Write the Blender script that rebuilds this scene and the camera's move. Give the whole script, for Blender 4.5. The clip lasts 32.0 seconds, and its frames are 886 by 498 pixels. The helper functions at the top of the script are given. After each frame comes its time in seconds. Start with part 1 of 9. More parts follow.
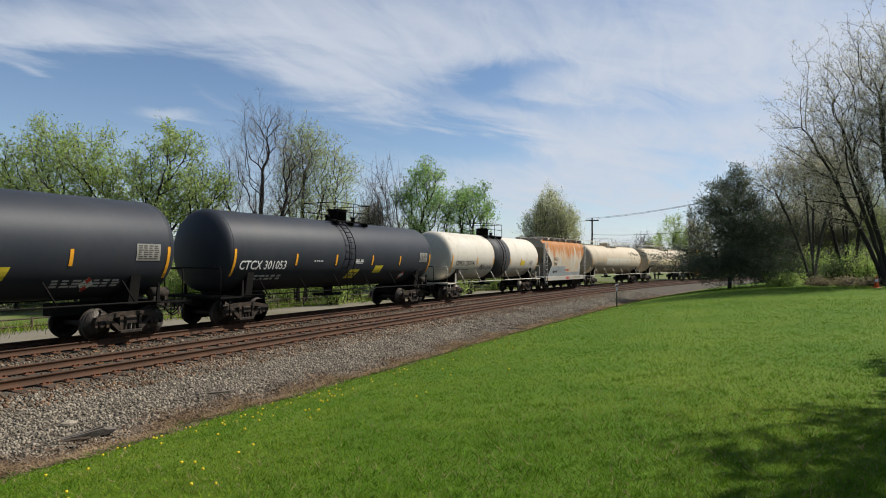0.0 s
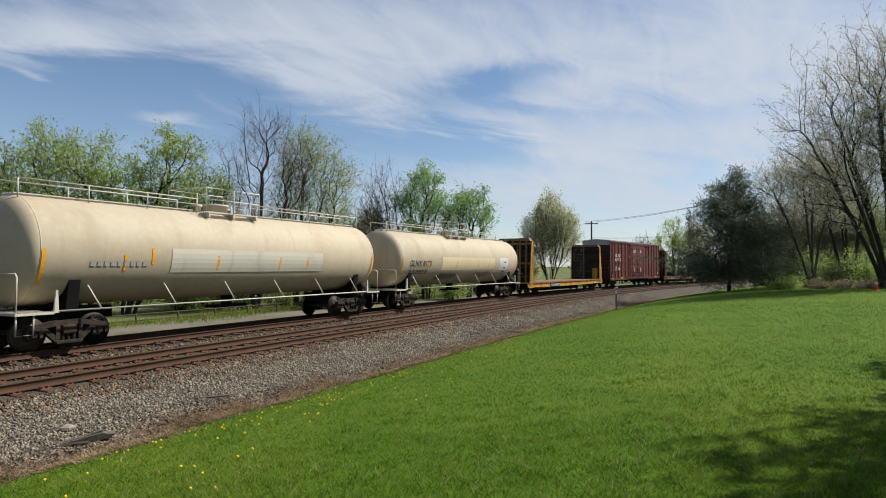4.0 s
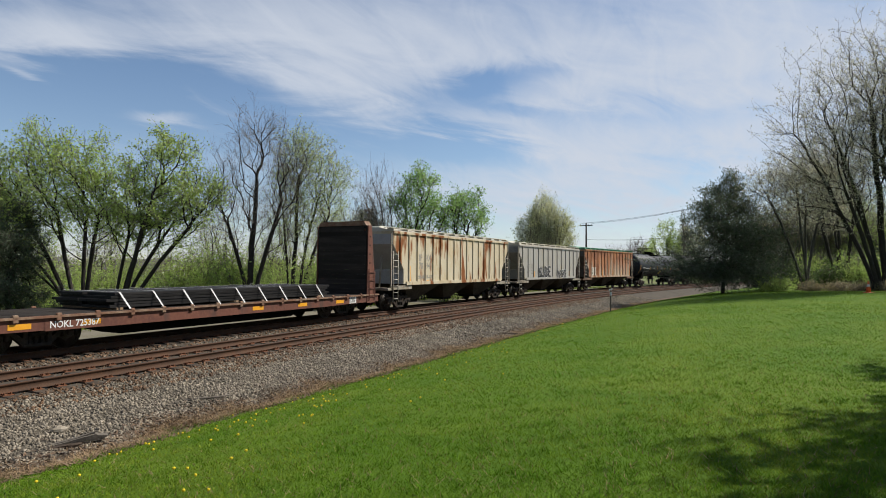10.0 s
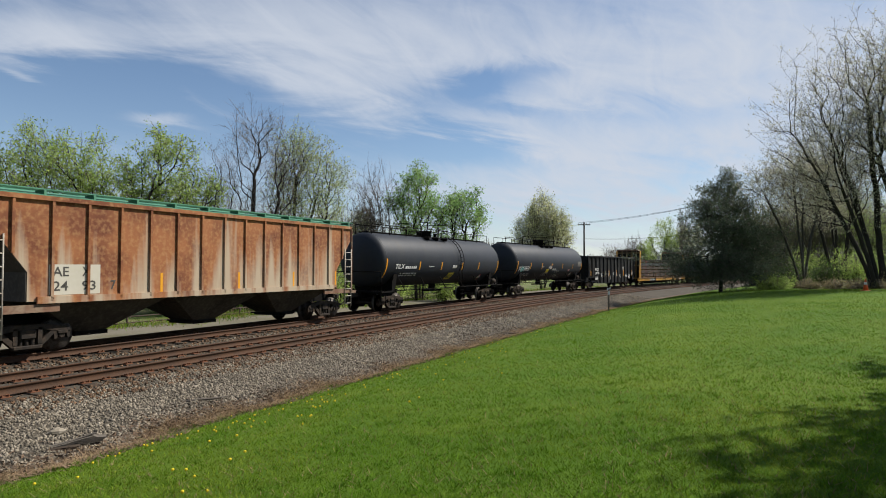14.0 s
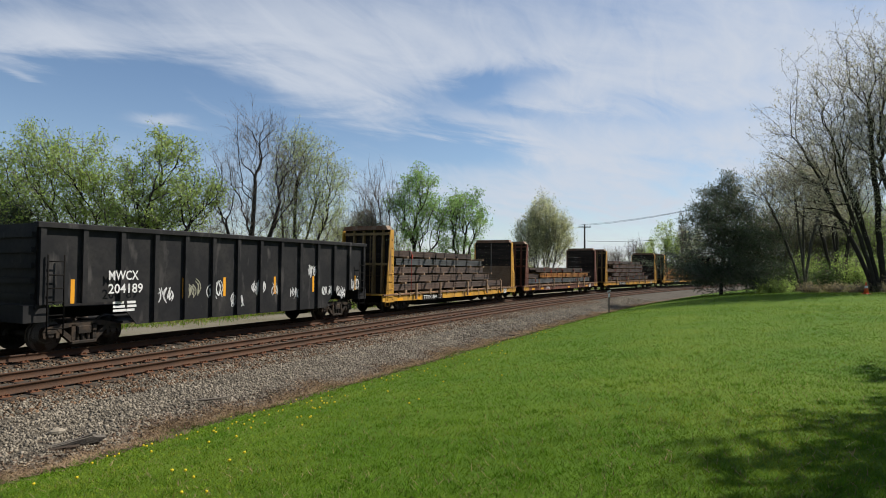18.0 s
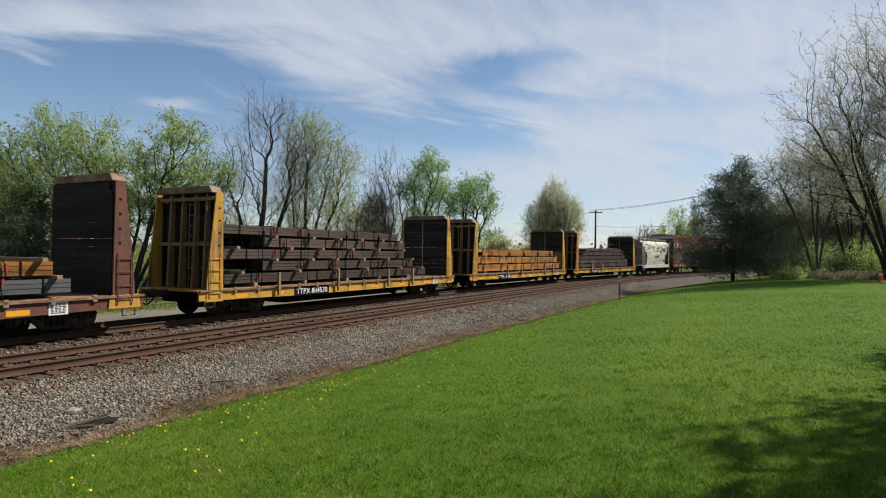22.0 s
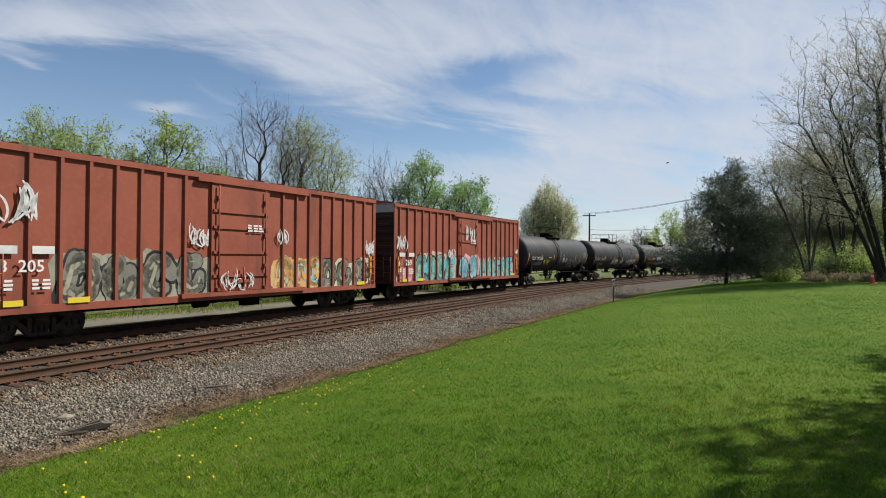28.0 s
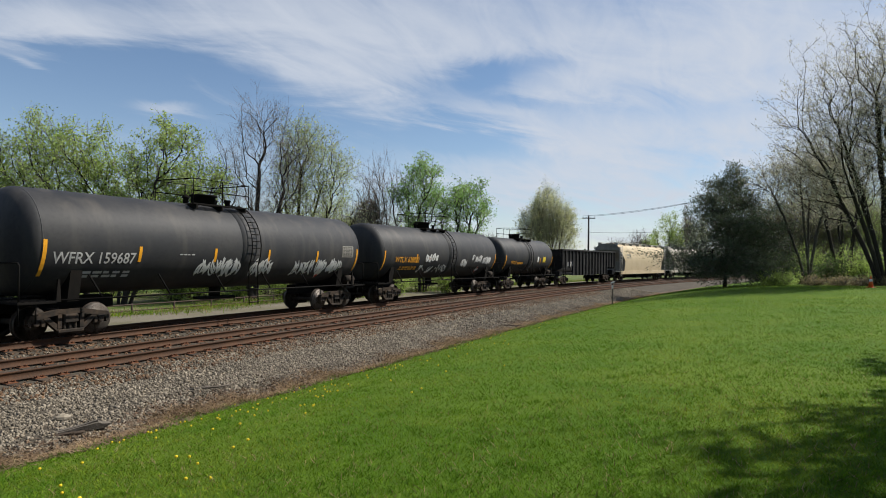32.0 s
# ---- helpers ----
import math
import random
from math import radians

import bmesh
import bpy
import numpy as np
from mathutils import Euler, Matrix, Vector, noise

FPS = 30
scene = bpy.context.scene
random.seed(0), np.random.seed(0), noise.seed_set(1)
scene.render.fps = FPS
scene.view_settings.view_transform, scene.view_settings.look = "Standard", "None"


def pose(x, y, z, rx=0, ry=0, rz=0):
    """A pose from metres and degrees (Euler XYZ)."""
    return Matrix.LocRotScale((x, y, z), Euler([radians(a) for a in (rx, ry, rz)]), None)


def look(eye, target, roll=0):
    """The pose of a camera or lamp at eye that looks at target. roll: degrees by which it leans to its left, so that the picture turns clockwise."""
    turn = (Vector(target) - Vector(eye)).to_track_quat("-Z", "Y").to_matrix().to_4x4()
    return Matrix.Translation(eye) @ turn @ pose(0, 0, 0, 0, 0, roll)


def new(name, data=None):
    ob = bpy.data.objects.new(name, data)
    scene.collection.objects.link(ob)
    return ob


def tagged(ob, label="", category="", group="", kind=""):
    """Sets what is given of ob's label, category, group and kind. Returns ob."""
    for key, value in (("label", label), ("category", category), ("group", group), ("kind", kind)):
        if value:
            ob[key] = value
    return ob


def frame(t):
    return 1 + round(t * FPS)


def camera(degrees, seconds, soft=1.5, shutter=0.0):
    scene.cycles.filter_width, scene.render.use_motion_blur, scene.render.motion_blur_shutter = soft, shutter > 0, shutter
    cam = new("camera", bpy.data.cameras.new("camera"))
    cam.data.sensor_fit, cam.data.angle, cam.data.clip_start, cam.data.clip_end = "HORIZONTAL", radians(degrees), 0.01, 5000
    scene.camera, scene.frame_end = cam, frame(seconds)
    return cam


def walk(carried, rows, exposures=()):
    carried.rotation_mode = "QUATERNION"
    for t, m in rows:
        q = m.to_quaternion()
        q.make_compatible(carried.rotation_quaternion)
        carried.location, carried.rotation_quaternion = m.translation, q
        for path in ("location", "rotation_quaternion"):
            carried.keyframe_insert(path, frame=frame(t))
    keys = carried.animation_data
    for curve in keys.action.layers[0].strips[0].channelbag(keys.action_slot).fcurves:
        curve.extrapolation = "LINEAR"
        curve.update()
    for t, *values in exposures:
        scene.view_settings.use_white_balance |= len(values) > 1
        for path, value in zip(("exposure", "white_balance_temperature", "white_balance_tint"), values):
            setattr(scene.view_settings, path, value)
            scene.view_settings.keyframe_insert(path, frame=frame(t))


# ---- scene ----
EYE = (0.0, 0.0, 2.30)


def view(yaw, pitch, roll):
    """The hand-held camera: degrees to the right, degrees up, degrees of lean."""
    a, b = radians(yaw), radians(pitch)
    way = Vector((math.sin(a) * math.cos(b), math.cos(a) * math.cos(b), math.sin(b)))
    return look(EYE, Vector(EYE) + 10 * way, roll)


cam = camera(72.15, 32.0, soft=1.0)
walk(cam, [
    (0, view(-0.103, 1.236, 0.303)),
    (0.5, view(-0.140, 1.231, 0.406)),
    (1, view(-0.144, 1.216, 0.401)),
    (1.5, view(-0.133, 1.210, 0.373)),
    (2, view(-0.139, 1.287, 0.316)),
    (2.5, view(-0.164, 1.334, 0.364)),
    (3, view(-0.120, 1.374, 0.306)),
    (3.5, view(-0.059, 1.454, 0.202)),
    (5.5, view(-0.104, 1.760, 0.351)),
    (6, view(-0.216, 1.666, 0.470)),
    (6.5, view(-0.209, 1.529, 0.307)),
    (7, view(-0.215, 1.495, 0.208)),
    (7.5, view(-0.076, 1.573, 0.281)),
    (8, view(0.000, 1.619, 0.414)),
    (8.5, view(0.055, 1.688, 0.517)),
    (9, view(0.237, 1.723, 0.300)),
    (9.5, view(0.424, 1.689, 0.271)),
    (10, view(0.423, 1.691, 0.347)),
    (10.5, view(0.389, 1.681, 0.513)),
    (11, view(0.420, 1.634, 0.498)),
    (11.5, view(0.463, 1.595, 0.463)),
    (12, view(0.459, 1.617, 0.357)),
    (12.5, view(0.522, 1.638, 0.278)),
    (13, view(0.586, 1.644, 0.191)),
    (13.5, view(0.564, 1.627, 0.243)),
    (14, view(0.608, 1.679, 0.078)),
    (14.5, view(0.621, 1.783, -0.035)),
    (16.5, view(0.583, 1.804, 0.300)),
    (17, view(0.581, 1.807, 0.213)),
    (17.5, view(0.604, 1.797, 0.193)),
    (18, view(0.565, 1.838, 0.331)),
    (18.5, view(0.553, 1.763, 0.439)),
    (19, view(0.492, 1.711, 0.349)),
    (19.5, view(0.251, 1.529, 0.544)),
    (20, view(-0.306, 1.193, 0.350)),
    (20.5, view(-0.549, 0.752, 0.365)),
    (21, view(-0.690, 0.688, 0.656)),
    (21.5, view(-0.554, 0.500, 0.775)),
    (22, view(-0.377, 0.384, 0.678)),
    (22.5, view(-0.188, 0.323, 0.500)),
    (23, view(-0.057, 0.327, 0.480)),
    (23.5, view(0.050, 0.350, 0.643)),
    (24, view(0.082, 0.425, 0.697)),
    (24.5, view(0.059, 0.520, 0.829)),
    (25, view(-0.003, 0.569, 0.771)),
    (25.5, view(-0.087, 0.588, 0.873)),
    (27.5, view(0.155, 0.601, 0.465)),
    (28, view(0.149, 0.747, 0.436)),
    (28.5, view(0.169, 0.802, 0.502)),
    (29, view(0.223, 0.864, 0.425)),
    (29.5, view(0.421, 0.923, 0.644)),
    (30, view(0.390, 0.961, 0.596)),
    (30.5, view(0.223, 1.023, 0.623)),
    (31, view(0.281, 1.033, 0.651)),
    (31.5, view(0.242, 0.967, 0.790)),
    (32, view(0.235, 0.906, 0.756)),
])

# ---- world, sun, exposure ----
SUN_AZ, SUN_EL = radians(71), radians(46)
world = bpy.data.worlds.new("sky")
scene.world = world
world.use_nodes = True


def make_sky():
    nt = world.node_tree
    nt.nodes.clear()
    link = nt.links.new
    out = nt.nodes.new("ShaderNodeOutputWorld")
    bg = nt.nodes.new("ShaderNodeBackground")
    bg.inputs["Strength"].default_value = 0.076
    sky = nt.nodes.new("ShaderNodeTexSky")
    sky.sky_type = "NISHITA"
    sky.sun_disc = False
    sky.sun_elevation, sky.sun_rotation = SUN_EL, SUN_AZ
    sky.altitude, sky.air_density, sky.dust_density, sky.ozone_density = 200, 1.0, 0.0, 3.0
    coord = nt.nodes.new("ShaderNodeTexCoord")
    sep = nt.nodes.new("ShaderNodeSeparateXYZ")
    link(coord.outputs["Generated"], sep.inputs[0])

    def m(op, a, b=None, c=None):
        n = nt.nodes.new("ShaderNodeMath")
        n.operation = op
        for i, v in enumerate((a, b, c)):
            if v is None:
                continue
            if isinstance(v, (int, float)):
                n.inputs[i].default_value = v
            else:
                link(v, n.inputs[i])
        return n.outputs[0]

    # a high flat layer of cirrus: the direction carried to a plane overhead
    up = m("MAXIMUM", sep.outputs["Z"], 0.0)
    den = m("ADD", up, 0.16)
    px, py = m("DIVIDE", sep.outputs["X"], den), m("DIVIDE", sep.outputs["Y"], den)
    comb = nt.nodes.new("ShaderNodeCombineXYZ")
    link(px, comb.inputs[0])
    link(py, comb.inputs[1])

    def cloud(turn, long, wide, scale, detail, shift, rough=0.55, warp=0.6):
        """Noise drawn out along a bearing."""
        a = radians(turn)
        u = m("ADD", m("MULTIPLY", px, math.sin(a) * long), m("MULTIPLY", py, math.cos(a) * long))
        v = m("ADD", m("MULTIPLY", px, math.cos(a) * wide), m("MULTIPLY", py, -math.sin(a) * wide))
        c = nt.nodes.new("ShaderNodeCombineXYZ")
        link(m("ADD", u, shift[0]), c.inputs[0])
        link(m("ADD", v, shift[1]), c.inputs[1])
        n = nt.nodes.new("ShaderNodeTexNoise")
        n.inputs["Scale"].default_value, n.inputs["Detail"].default_value = scale, detail
        n.inputs["Roughness"].default_value, n.inputs["Distortion"].default_value = rough, warp
        link(c.outputs[0], n.inputs["Vector"])
        return n.outputs["Fac"]

    big = cloud(CLOUD_TURN, 0.5, 1.0, 0.95, 3, (0.35, 0.2, 0), 0.5, 0.4)
    fine = cloud(CLOUD_TURN + 9, 0.75, 1.6, 2.2, 8, (3.1, 0.7, 0), 0.6, 1.1)
    wisp = cloud(CLOUD_TURN - 25, 0.7, 1.9, 2.8, 9, (1.3, 5.7, 0), 0.6, 1.2)
    mixed = m("ADD", 0.40, m("ADD", m("MULTIPLY", m("SUBTRACT", big, 0.5), 0.5), m("ADD", m("MULTIPLY", m("SUBTRACT", fine, 0.5), 0.5), m("MULTIPLY", m("SUBTRACT", wisp, 0.5), 0.4))))
    # banks of cloud and the blue gaps between them, each a stretched smudge: bearing and height of its middle (as slopes), half its length and width, its tilt, its weight
    ahead = m("MAXIMUM", sep.outputs["Y"], 0.15)
    sway = m("MULTIPLY", m("SUBTRACT", big, 0.5), 0.10)
    u0, v0 = m("ADD", m("DIVIDE", sep.outputs["X"], ahead), sway), m("ADD", m("DIVIDE", sep.outputs["Z"], ahead), m("MULTIPLY", m("SUBTRACT", fine, 0.5), 0.09))
    for cu, cv, half, wide, tilt, weight in CLOUD_BANKS:
        ca, sa = math.cos(radians(tilt)), math.sin(radians(tilt))
        du, dv = m("SUBTRACT", u0, cu), m("SUBTRACT", v0, cv)
        p = m("ADD", m("MULTIPLY", du, ca / half), m("MULTIPLY", dv, sa / half))
        q = m("ADD", m("MULTIPLY", du, -sa / wide), m("MULTIPLY", dv, ca / wide))
        fall = m("POWER", 2.71828, m("MULTIPLY", m("ADD", m("MULTIPLY", p, p), m("MULTIPLY", q, q)), -0.7))
        mixed = m("ADD", mixed, m("MULTIPLY", fall, weight))
    ramp = nt.nodes.new("ShaderNodeMapRange")
    ramp.interpolation_type = "SMOOTHSTEP"
    ramp.inputs["From Min"].default_value, ramp.inputs["From Max"].default_value = CLOUD_LOW, CLOUD_HIGH
    ramp.inputs["To Min"].default_value, ramp.inputs["To Max"].default_value = 0.0, 0.9
    link(mixed, ramp.inputs["Value"])
    # haze gathers near the horizon and towards the sun
    low = m("POWER", m("SUBTRACT", 1.0, m("MINIMUM", up, 1.0)), 9.0)
    sunward = m("ADD", m("MULTIPLY", sep.outputs["X"], math.sin(SUN_AZ)), m("MULTIPLY", sep.outputs["Y"], math.cos(SUN_AZ)))
    glow = m("MULTIPLY", m("MAXIMUM", m("SUBTRACT", sunward, 0.4), 0.0), 0.3)
    shaped = ramp.outputs[0]
    cover = m("MINIMUM", m("ADD", m("ADD", shaped, m("MULTIPLY", low, 0.42)), glow), 0.94)
    mix = nt.nodes.new("ShaderNodeMix")
    mix.data_type = "RGBA"
    link(cover, mix.inputs["Factor"])
    link(sky.outputs[0], mix.inputs["A"])
    mix.inputs["B"].default_value = (*CLOUD_COLOUR, 1)
    link(mix.outputs["Result"], bg.inputs["Color"])
    link(bg.outputs[0], out.inputs[0])


CLOUD_TURN = 52
CLOUD_LOW, CLOUD_HIGH = 0.20, 0.92
CLOUD_COLOUR = (5.6, 6.05, 6.85)
CLOUD_BANKS = ((-0.201, 0.375, 0.307, 0.065, -8, 0.42),
               (0.441, 0.365, 0.316, 0.112, 0, 0.34),
               (-0.173, 0.263, 0.121, 0.033, -22, 0.34),
               (0.087, 0.230, 0.195, 0.026, -17, 0.30),
               (-0.638, 0.375, 0.139, 0.030, -5, 0.34),
               (0.208, 0.138, 0.158, 0.046, 0, 0.28),
               (-0.670, 0.309, 0.046, 0.008, -25, 0.40),
               (-0.452, 0.243, 0.046, 0.010, 0, 0.42),
               (-0.405, 0.282, 0.074, 0.007, -20, 0.16),
               (0.506, 0.207, 0.232, 0.056, 0, 0.16),
               (-0.512, 0.300, 0.232, 0.039, -4, -0.36),
               (0.078, 0.302, 0.102, 0.019, 13, -0.42),
               (0.097, 0.261, 0.084, 0.012, 0, -0.25),
               (-0.015, 0.200, 0.130, 0.026, -8, -0.36),
               (-0.322, 0.212, 0.223, 0.046, 0, -0.16),
               (0.348, 0.254, 0.121, 0.020, 0, -0.16),
               (0.394, 0.156, 0.139, 0.019, 0, -0.14),
               (-0.693, 0.240, 0.112, 0.056, 0, -0.25))
make_sky()

sun = new("sun", bpy.data.lights.new("sun", "SUN"))
sun.data.energy, sun.data.angle, sun.data.color = 5.0, radians(0.6), (1.0, 0.95, 0.87)
sun.matrix_world = look((math.sin(SUN_AZ) * math.cos(SUN_EL) * 200, math.cos(SUN_AZ) * math.cos(SUN_EL) * 200, math.sin(SUN_EL) * 200), (0, 0, 0))
scene.view_settings.exposure = 0.52

# ---- materials ----


BASE_TONE = 0.80


def material(name, base, rough=0.7, metal=0.0, second=None, third=None, scale=3.0, fine=40.0, stretch=(1, 1, 1), amount=0.5, bump=0.15,
             bump_scale=None, streak=None, streak_scale=(2.2, 2.2, 0.18), streak_low=0.52, streak_high=0.62, per_piece=0.0, specular=0.28, through_light=0.0, rise=0.0, rise_from=0.0):
    """A worn surface: the base colour, broken by a second colour in patches and a third in grain, and streaks that run down it."""
    mat = bpy.data.materials.new(name)
    mat.use_nodes = True
    nt = mat.node_tree
    nt.nodes.clear()
    link = nt.links.new
    out = nt.nodes.new("ShaderNodeOutputMaterial")
    b = nt.nodes.new("ShaderNodeBsdfPrincipled")
    b.inputs["Roughness"].default_value, b.inputs["Metallic"].default_value = rough, metal
    b.inputs["Specular IOR Level"].default_value = specular
    coord = nt.nodes.new("ShaderNodeTexCoord")

    def noise(sc, detail, st=(1, 1, 1), dist=0.0):
        mp = nt.nodes.new("ShaderNodeMapping")
        mp.inputs["Scale"].default_value = st
        link(coord.outputs["Object"], mp.inputs[0])
        n = nt.nodes.new("ShaderNodeTexNoise")
        n.inputs["Scale"].default_value, n.inputs["Detail"].default_value, n.inputs["Distortion"].default_value = sc, detail, dist
        link(mp.outputs[0], n.inputs["Vector"])
        return n.outputs["Fac"]

    def ranged(fac, lo, hi, a=0.0, z=1.0):
        r = nt.nodes.new("ShaderNodeMapRange")
        r.inputs["From Min"].default_value, r.inputs["From Max"].default_value = lo, hi
        r.inputs["To Min"].default_value, r.inputs["To Max"].default_value = a, z
        link(fac, r.inputs["Value"])
        return r.outputs[0]

    def mixed(fac, a, c, kind="MIX"):
        n = nt.nodes.new("ShaderNodeMix")
        n.data_type, n.blend_type = "RGBA", kind
        if isinstance(fac, float):
            n.inputs["Factor"].default_value = fac
        else:
            link(fac, n.inputs["Factor"])
        for sock, v in (("A", a), ("B", c)):
            if isinstance(v, tuple):
                n.inputs[sock].default_value = (*v, 1)
            else:
                link(v, n.inputs[sock])
        return n.outputs["Result"]

    # every colour is cut by a fifth, to deepen shade at the raised exposure
    second, third = second or tuple(c * 0.72 for c in base), third or tuple(min(1, c * 1.25) for c in base)
    base, second, third = (tuple(c * BASE_TONE for c in k) for k in (base, second, third))
    streak = tuple(c * BASE_TONE for c in streak) if streak else None
    colour = mixed(ranged(noise(scale, 5, stretch, 0.4), 0.42, 0.66, 0.0, amount), base, second)
    colour = mixed(ranged(noise(fine, 3, stretch), 0.45, 0.75, 0.0, amount * 0.7), colour, third)
    if streak:
        fac = noise(1.0, 6, streak_scale, 0.15)
        if rise:
            sep = nt.nodes.new("ShaderNodeSeparateXYZ")
            link(coord.outputs["Object"], sep.inputs[0])
            ma = nt.nodes.new("ShaderNodeMath")
            ma.operation = "MULTIPLY_ADD"
            link(sep.outputs["Z"], ma.inputs[0])
            ma.inputs[1].default_value, ma.inputs[2].default_value = rise, -rise * rise_from
            ad = nt.nodes.new("ShaderNodeMath")
            ad.operation = "ADD"
            link(ma.outputs[0], ad.inputs[0])
            link(fac, ad.inputs[1])
            fac = ad.outputs[0]
        mask = ranged(fac, streak_low, streak_high)
        colour = mixed(mask, colour, streak)
    if per_piece:
        info = nt.nodes.new("ShaderNodeObjectInfo")
        geo = nt.nodes.new("ShaderNodeNewGeometry")
        add = nt.nodes.new("ShaderNodeMath")
        add.operation = "ADD"
        link(info.outputs["Random"], add.inputs[0])
        link(geo.outputs["Random Per Island"], add.inputs[1])
        fr = nt.nodes.new("ShaderNodeMath")
        fr.operation = "FRACT"
        link(add.outputs[0], fr.inputs[0])
        hsv = nt.nodes.new("ShaderNodeHueSaturation")
        link(ranged(fr.outputs[0], 0, 1, 1 - per_piece, 1 + per_piece), hsv.inputs["Value"])
        link(colour, hsv.inputs["Color"])
        colour = hsv.outputs[0]
    link(colour, b.inputs["Base Color"])
    if bump:
        bp = nt.nodes.new("ShaderNodeBump")
        bp.inputs["Strength"].default_value, bp.inputs["Distance"].default_value = bump, 0.02
        link(noise(bump_scale or fine, 4, stretch), bp.inputs["Height"])
        link(bp.outputs[0], b.inputs["Normal"])
    if through_light:
        tr = nt.nodes.new("ShaderNodeBsdfTranslucent")
        link(colour, tr.inputs["Color"])
        ms = nt.nodes.new("ShaderNodeMixShader")
        ms.inputs[0].default_value = through_light
        link(b.outputs[0], ms.inputs[1])
        link(tr.outputs[0], ms.inputs[2])
        link(ms.outputs[0], out.inputs[0])
    else:
        link(b.outputs[0], out.inputs[0])
    return mat


M_GRASS = material("mown_grass", (0.074, 0.143, 0.010), 0.95, second=(0.125, 0.185, 0.018), third=(0.050, 0.106, 0.007), scale=0.35, fine=9, amount=0.8, bump=0.6, bump_scale=60, specular=0.12)
M_BLADE = material("grass_blade", (0.127, 0.232, 0.013), 0.7, second=(0.24, 0.298, 0.030), third=(0.071, 0.156, 0.009), scale=0.45, fine=3, amount=0.9, bump=0, per_piece=0.45, specular=0.06, through_light=0.35)
M_TUFT = material("grass_tuft", (0.085, 0.195, 0.010), 0.7, second=(0.13, 0.24, 0.016), third=(0.06, 0.145, 0.008), scale=0.6, fine=3, amount=0.8, bump=0, per_piece=0.4, specular=0.06, through_light=0.3)
M_ROUGH = material("rough_grass", (0.10, 0.14, 0.03), 0.95, second=(0.22, 0.19, 0.12), third=(0.06, 0.10, 0.02), scale=0.25, fine=5, amount=0.9, bump=0.6, bump_scale=20, specular=0.1)
M_BALLAST = material("ballast_bed", (0.072, 0.060, 0.045), 0.95, second=(0.045, 0.037, 0.028), third=(0.15, 0.13, 0.10), scale=1.1, fine=16, amount=0.9, bump=1.0, bump_scale=18, specular=0.2)
# oily ballast, its colour taken near black to paint in the train's shade
M_SHADEBED = material("shaded_oily_ballast", (0.014, 0.012, 0.010), 0.95, second=(0.009, 0.008, 0.007), third=(0.024, 0.02, 0.016), scale=1.1, fine=16, amount=0.9, bump=1.0, bump_scale=18, per_piece=0.4, specular=0.08)
M_STONE = material("crushed_stone", (0.205, 0.173, 0.130), 0.9, second=(0.085, 0.072, 0.053), third=(0.38, 0.33, 0.26), scale=1.2, fine=9, amount=0.7, bump=0.2, per_piece=0.5, specular=0.25)
M_BROWNSTONE = material("rust_stained_stone", (0.13, 0.075, 0.042), 0.9, second=(0.065, 0.042, 0.027), third=(0.21, 0.135, 0.08), scale=1.2, fine=9, amount=0.7, bump=0.2, per_piece=0.5, specular=0.2)
M_STRAW = material("dead_grass", (0.36, 0.25, 0.145), 0.9, second=(0.24, 0.16, 0.09), third=(0.44, 0.34, 0.21), scale=0.8, fine=5, amount=0.8, bump=0, per_piece=0.4, specular=0.1, through_light=0.2)
M_GRAVEL = material("gravel_with_grass", (0.18, 0.16, 0.12), 0.95, second=(0.11, 0.10, 0.055), third=(0.26, 0.235, 0.18), scale=0.35, fine=12, amount=0.9, bump=0.8, bump_scale=25, specular=0.15)
M_SOIL = material("brown_litter", (0.13, 0.098, 0.066), 0.95, second=(0.20, 0.15, 0.10), third=(0.07, 0.052, 0.036), scale=1.5, fine=18, amount=0.9, bump=0.9, bump_scale=25, specular=0.1)
M_TIE = material("weathered_tie", (0.06, 0.042, 0.028), 0.9, second=(0.11, 0.075, 0.048), third=(0.04, 0.028, 0.02), scale=2.5, fine=20, stretch=(1, 6, 6), amount=0.8, bump=0.5, per_piece=0.3)
M_RAIL = material("rusty_rail", (0.075, 0.036, 0.018), 0.85, second=(0.036, 0.022, 0.015), third=(0.125, 0.055, 0.024), scale=1.5, fine=30, amount=0.7, bump=0.2)
M_RAILTOP = material("worn_rail_head", (0.085, 0.066, 0.054), 0.6, 0.3, second=(0.06, 0.045, 0.036), scale=4, fine=50, amount=0.5, bump=0.05)
M_PLATE = material("rusty_plate", (0.19, 0.072, 0.030), 0.85, second=(0.11, 0.045, 0.024), third=(0.27, 0.11, 0.05), scale=6, fine=50, amount=0.8)
M_BARK = material("bark", (0.034, 0.028, 0.024), 0.95, second=(0.025, 0.021, 0.018), third=(0.075, 0.064, 0.054), scale=4, fine=22, stretch=(1, 1, 0.25), amount=0.8, bump=0.6)
M_GREYBARK = material("grey_bark", (0.085, 0.075, 0.068), 0.95, second=(0.08, 0.07, 0.06), third=(0.19, 0.175, 0.155), scale=4, fine=22, stretch=(1, 1, 0.25), amount=0.8, bump=0.6)


def leaf_material(name, base, second, third, light=0.4):
    return material(name, base, 0.6, second=second, third=third, scale=0.5, fine=3.0, amount=0.9, bump=0, per_piece=0.35, specular=0.25, through_light=light)


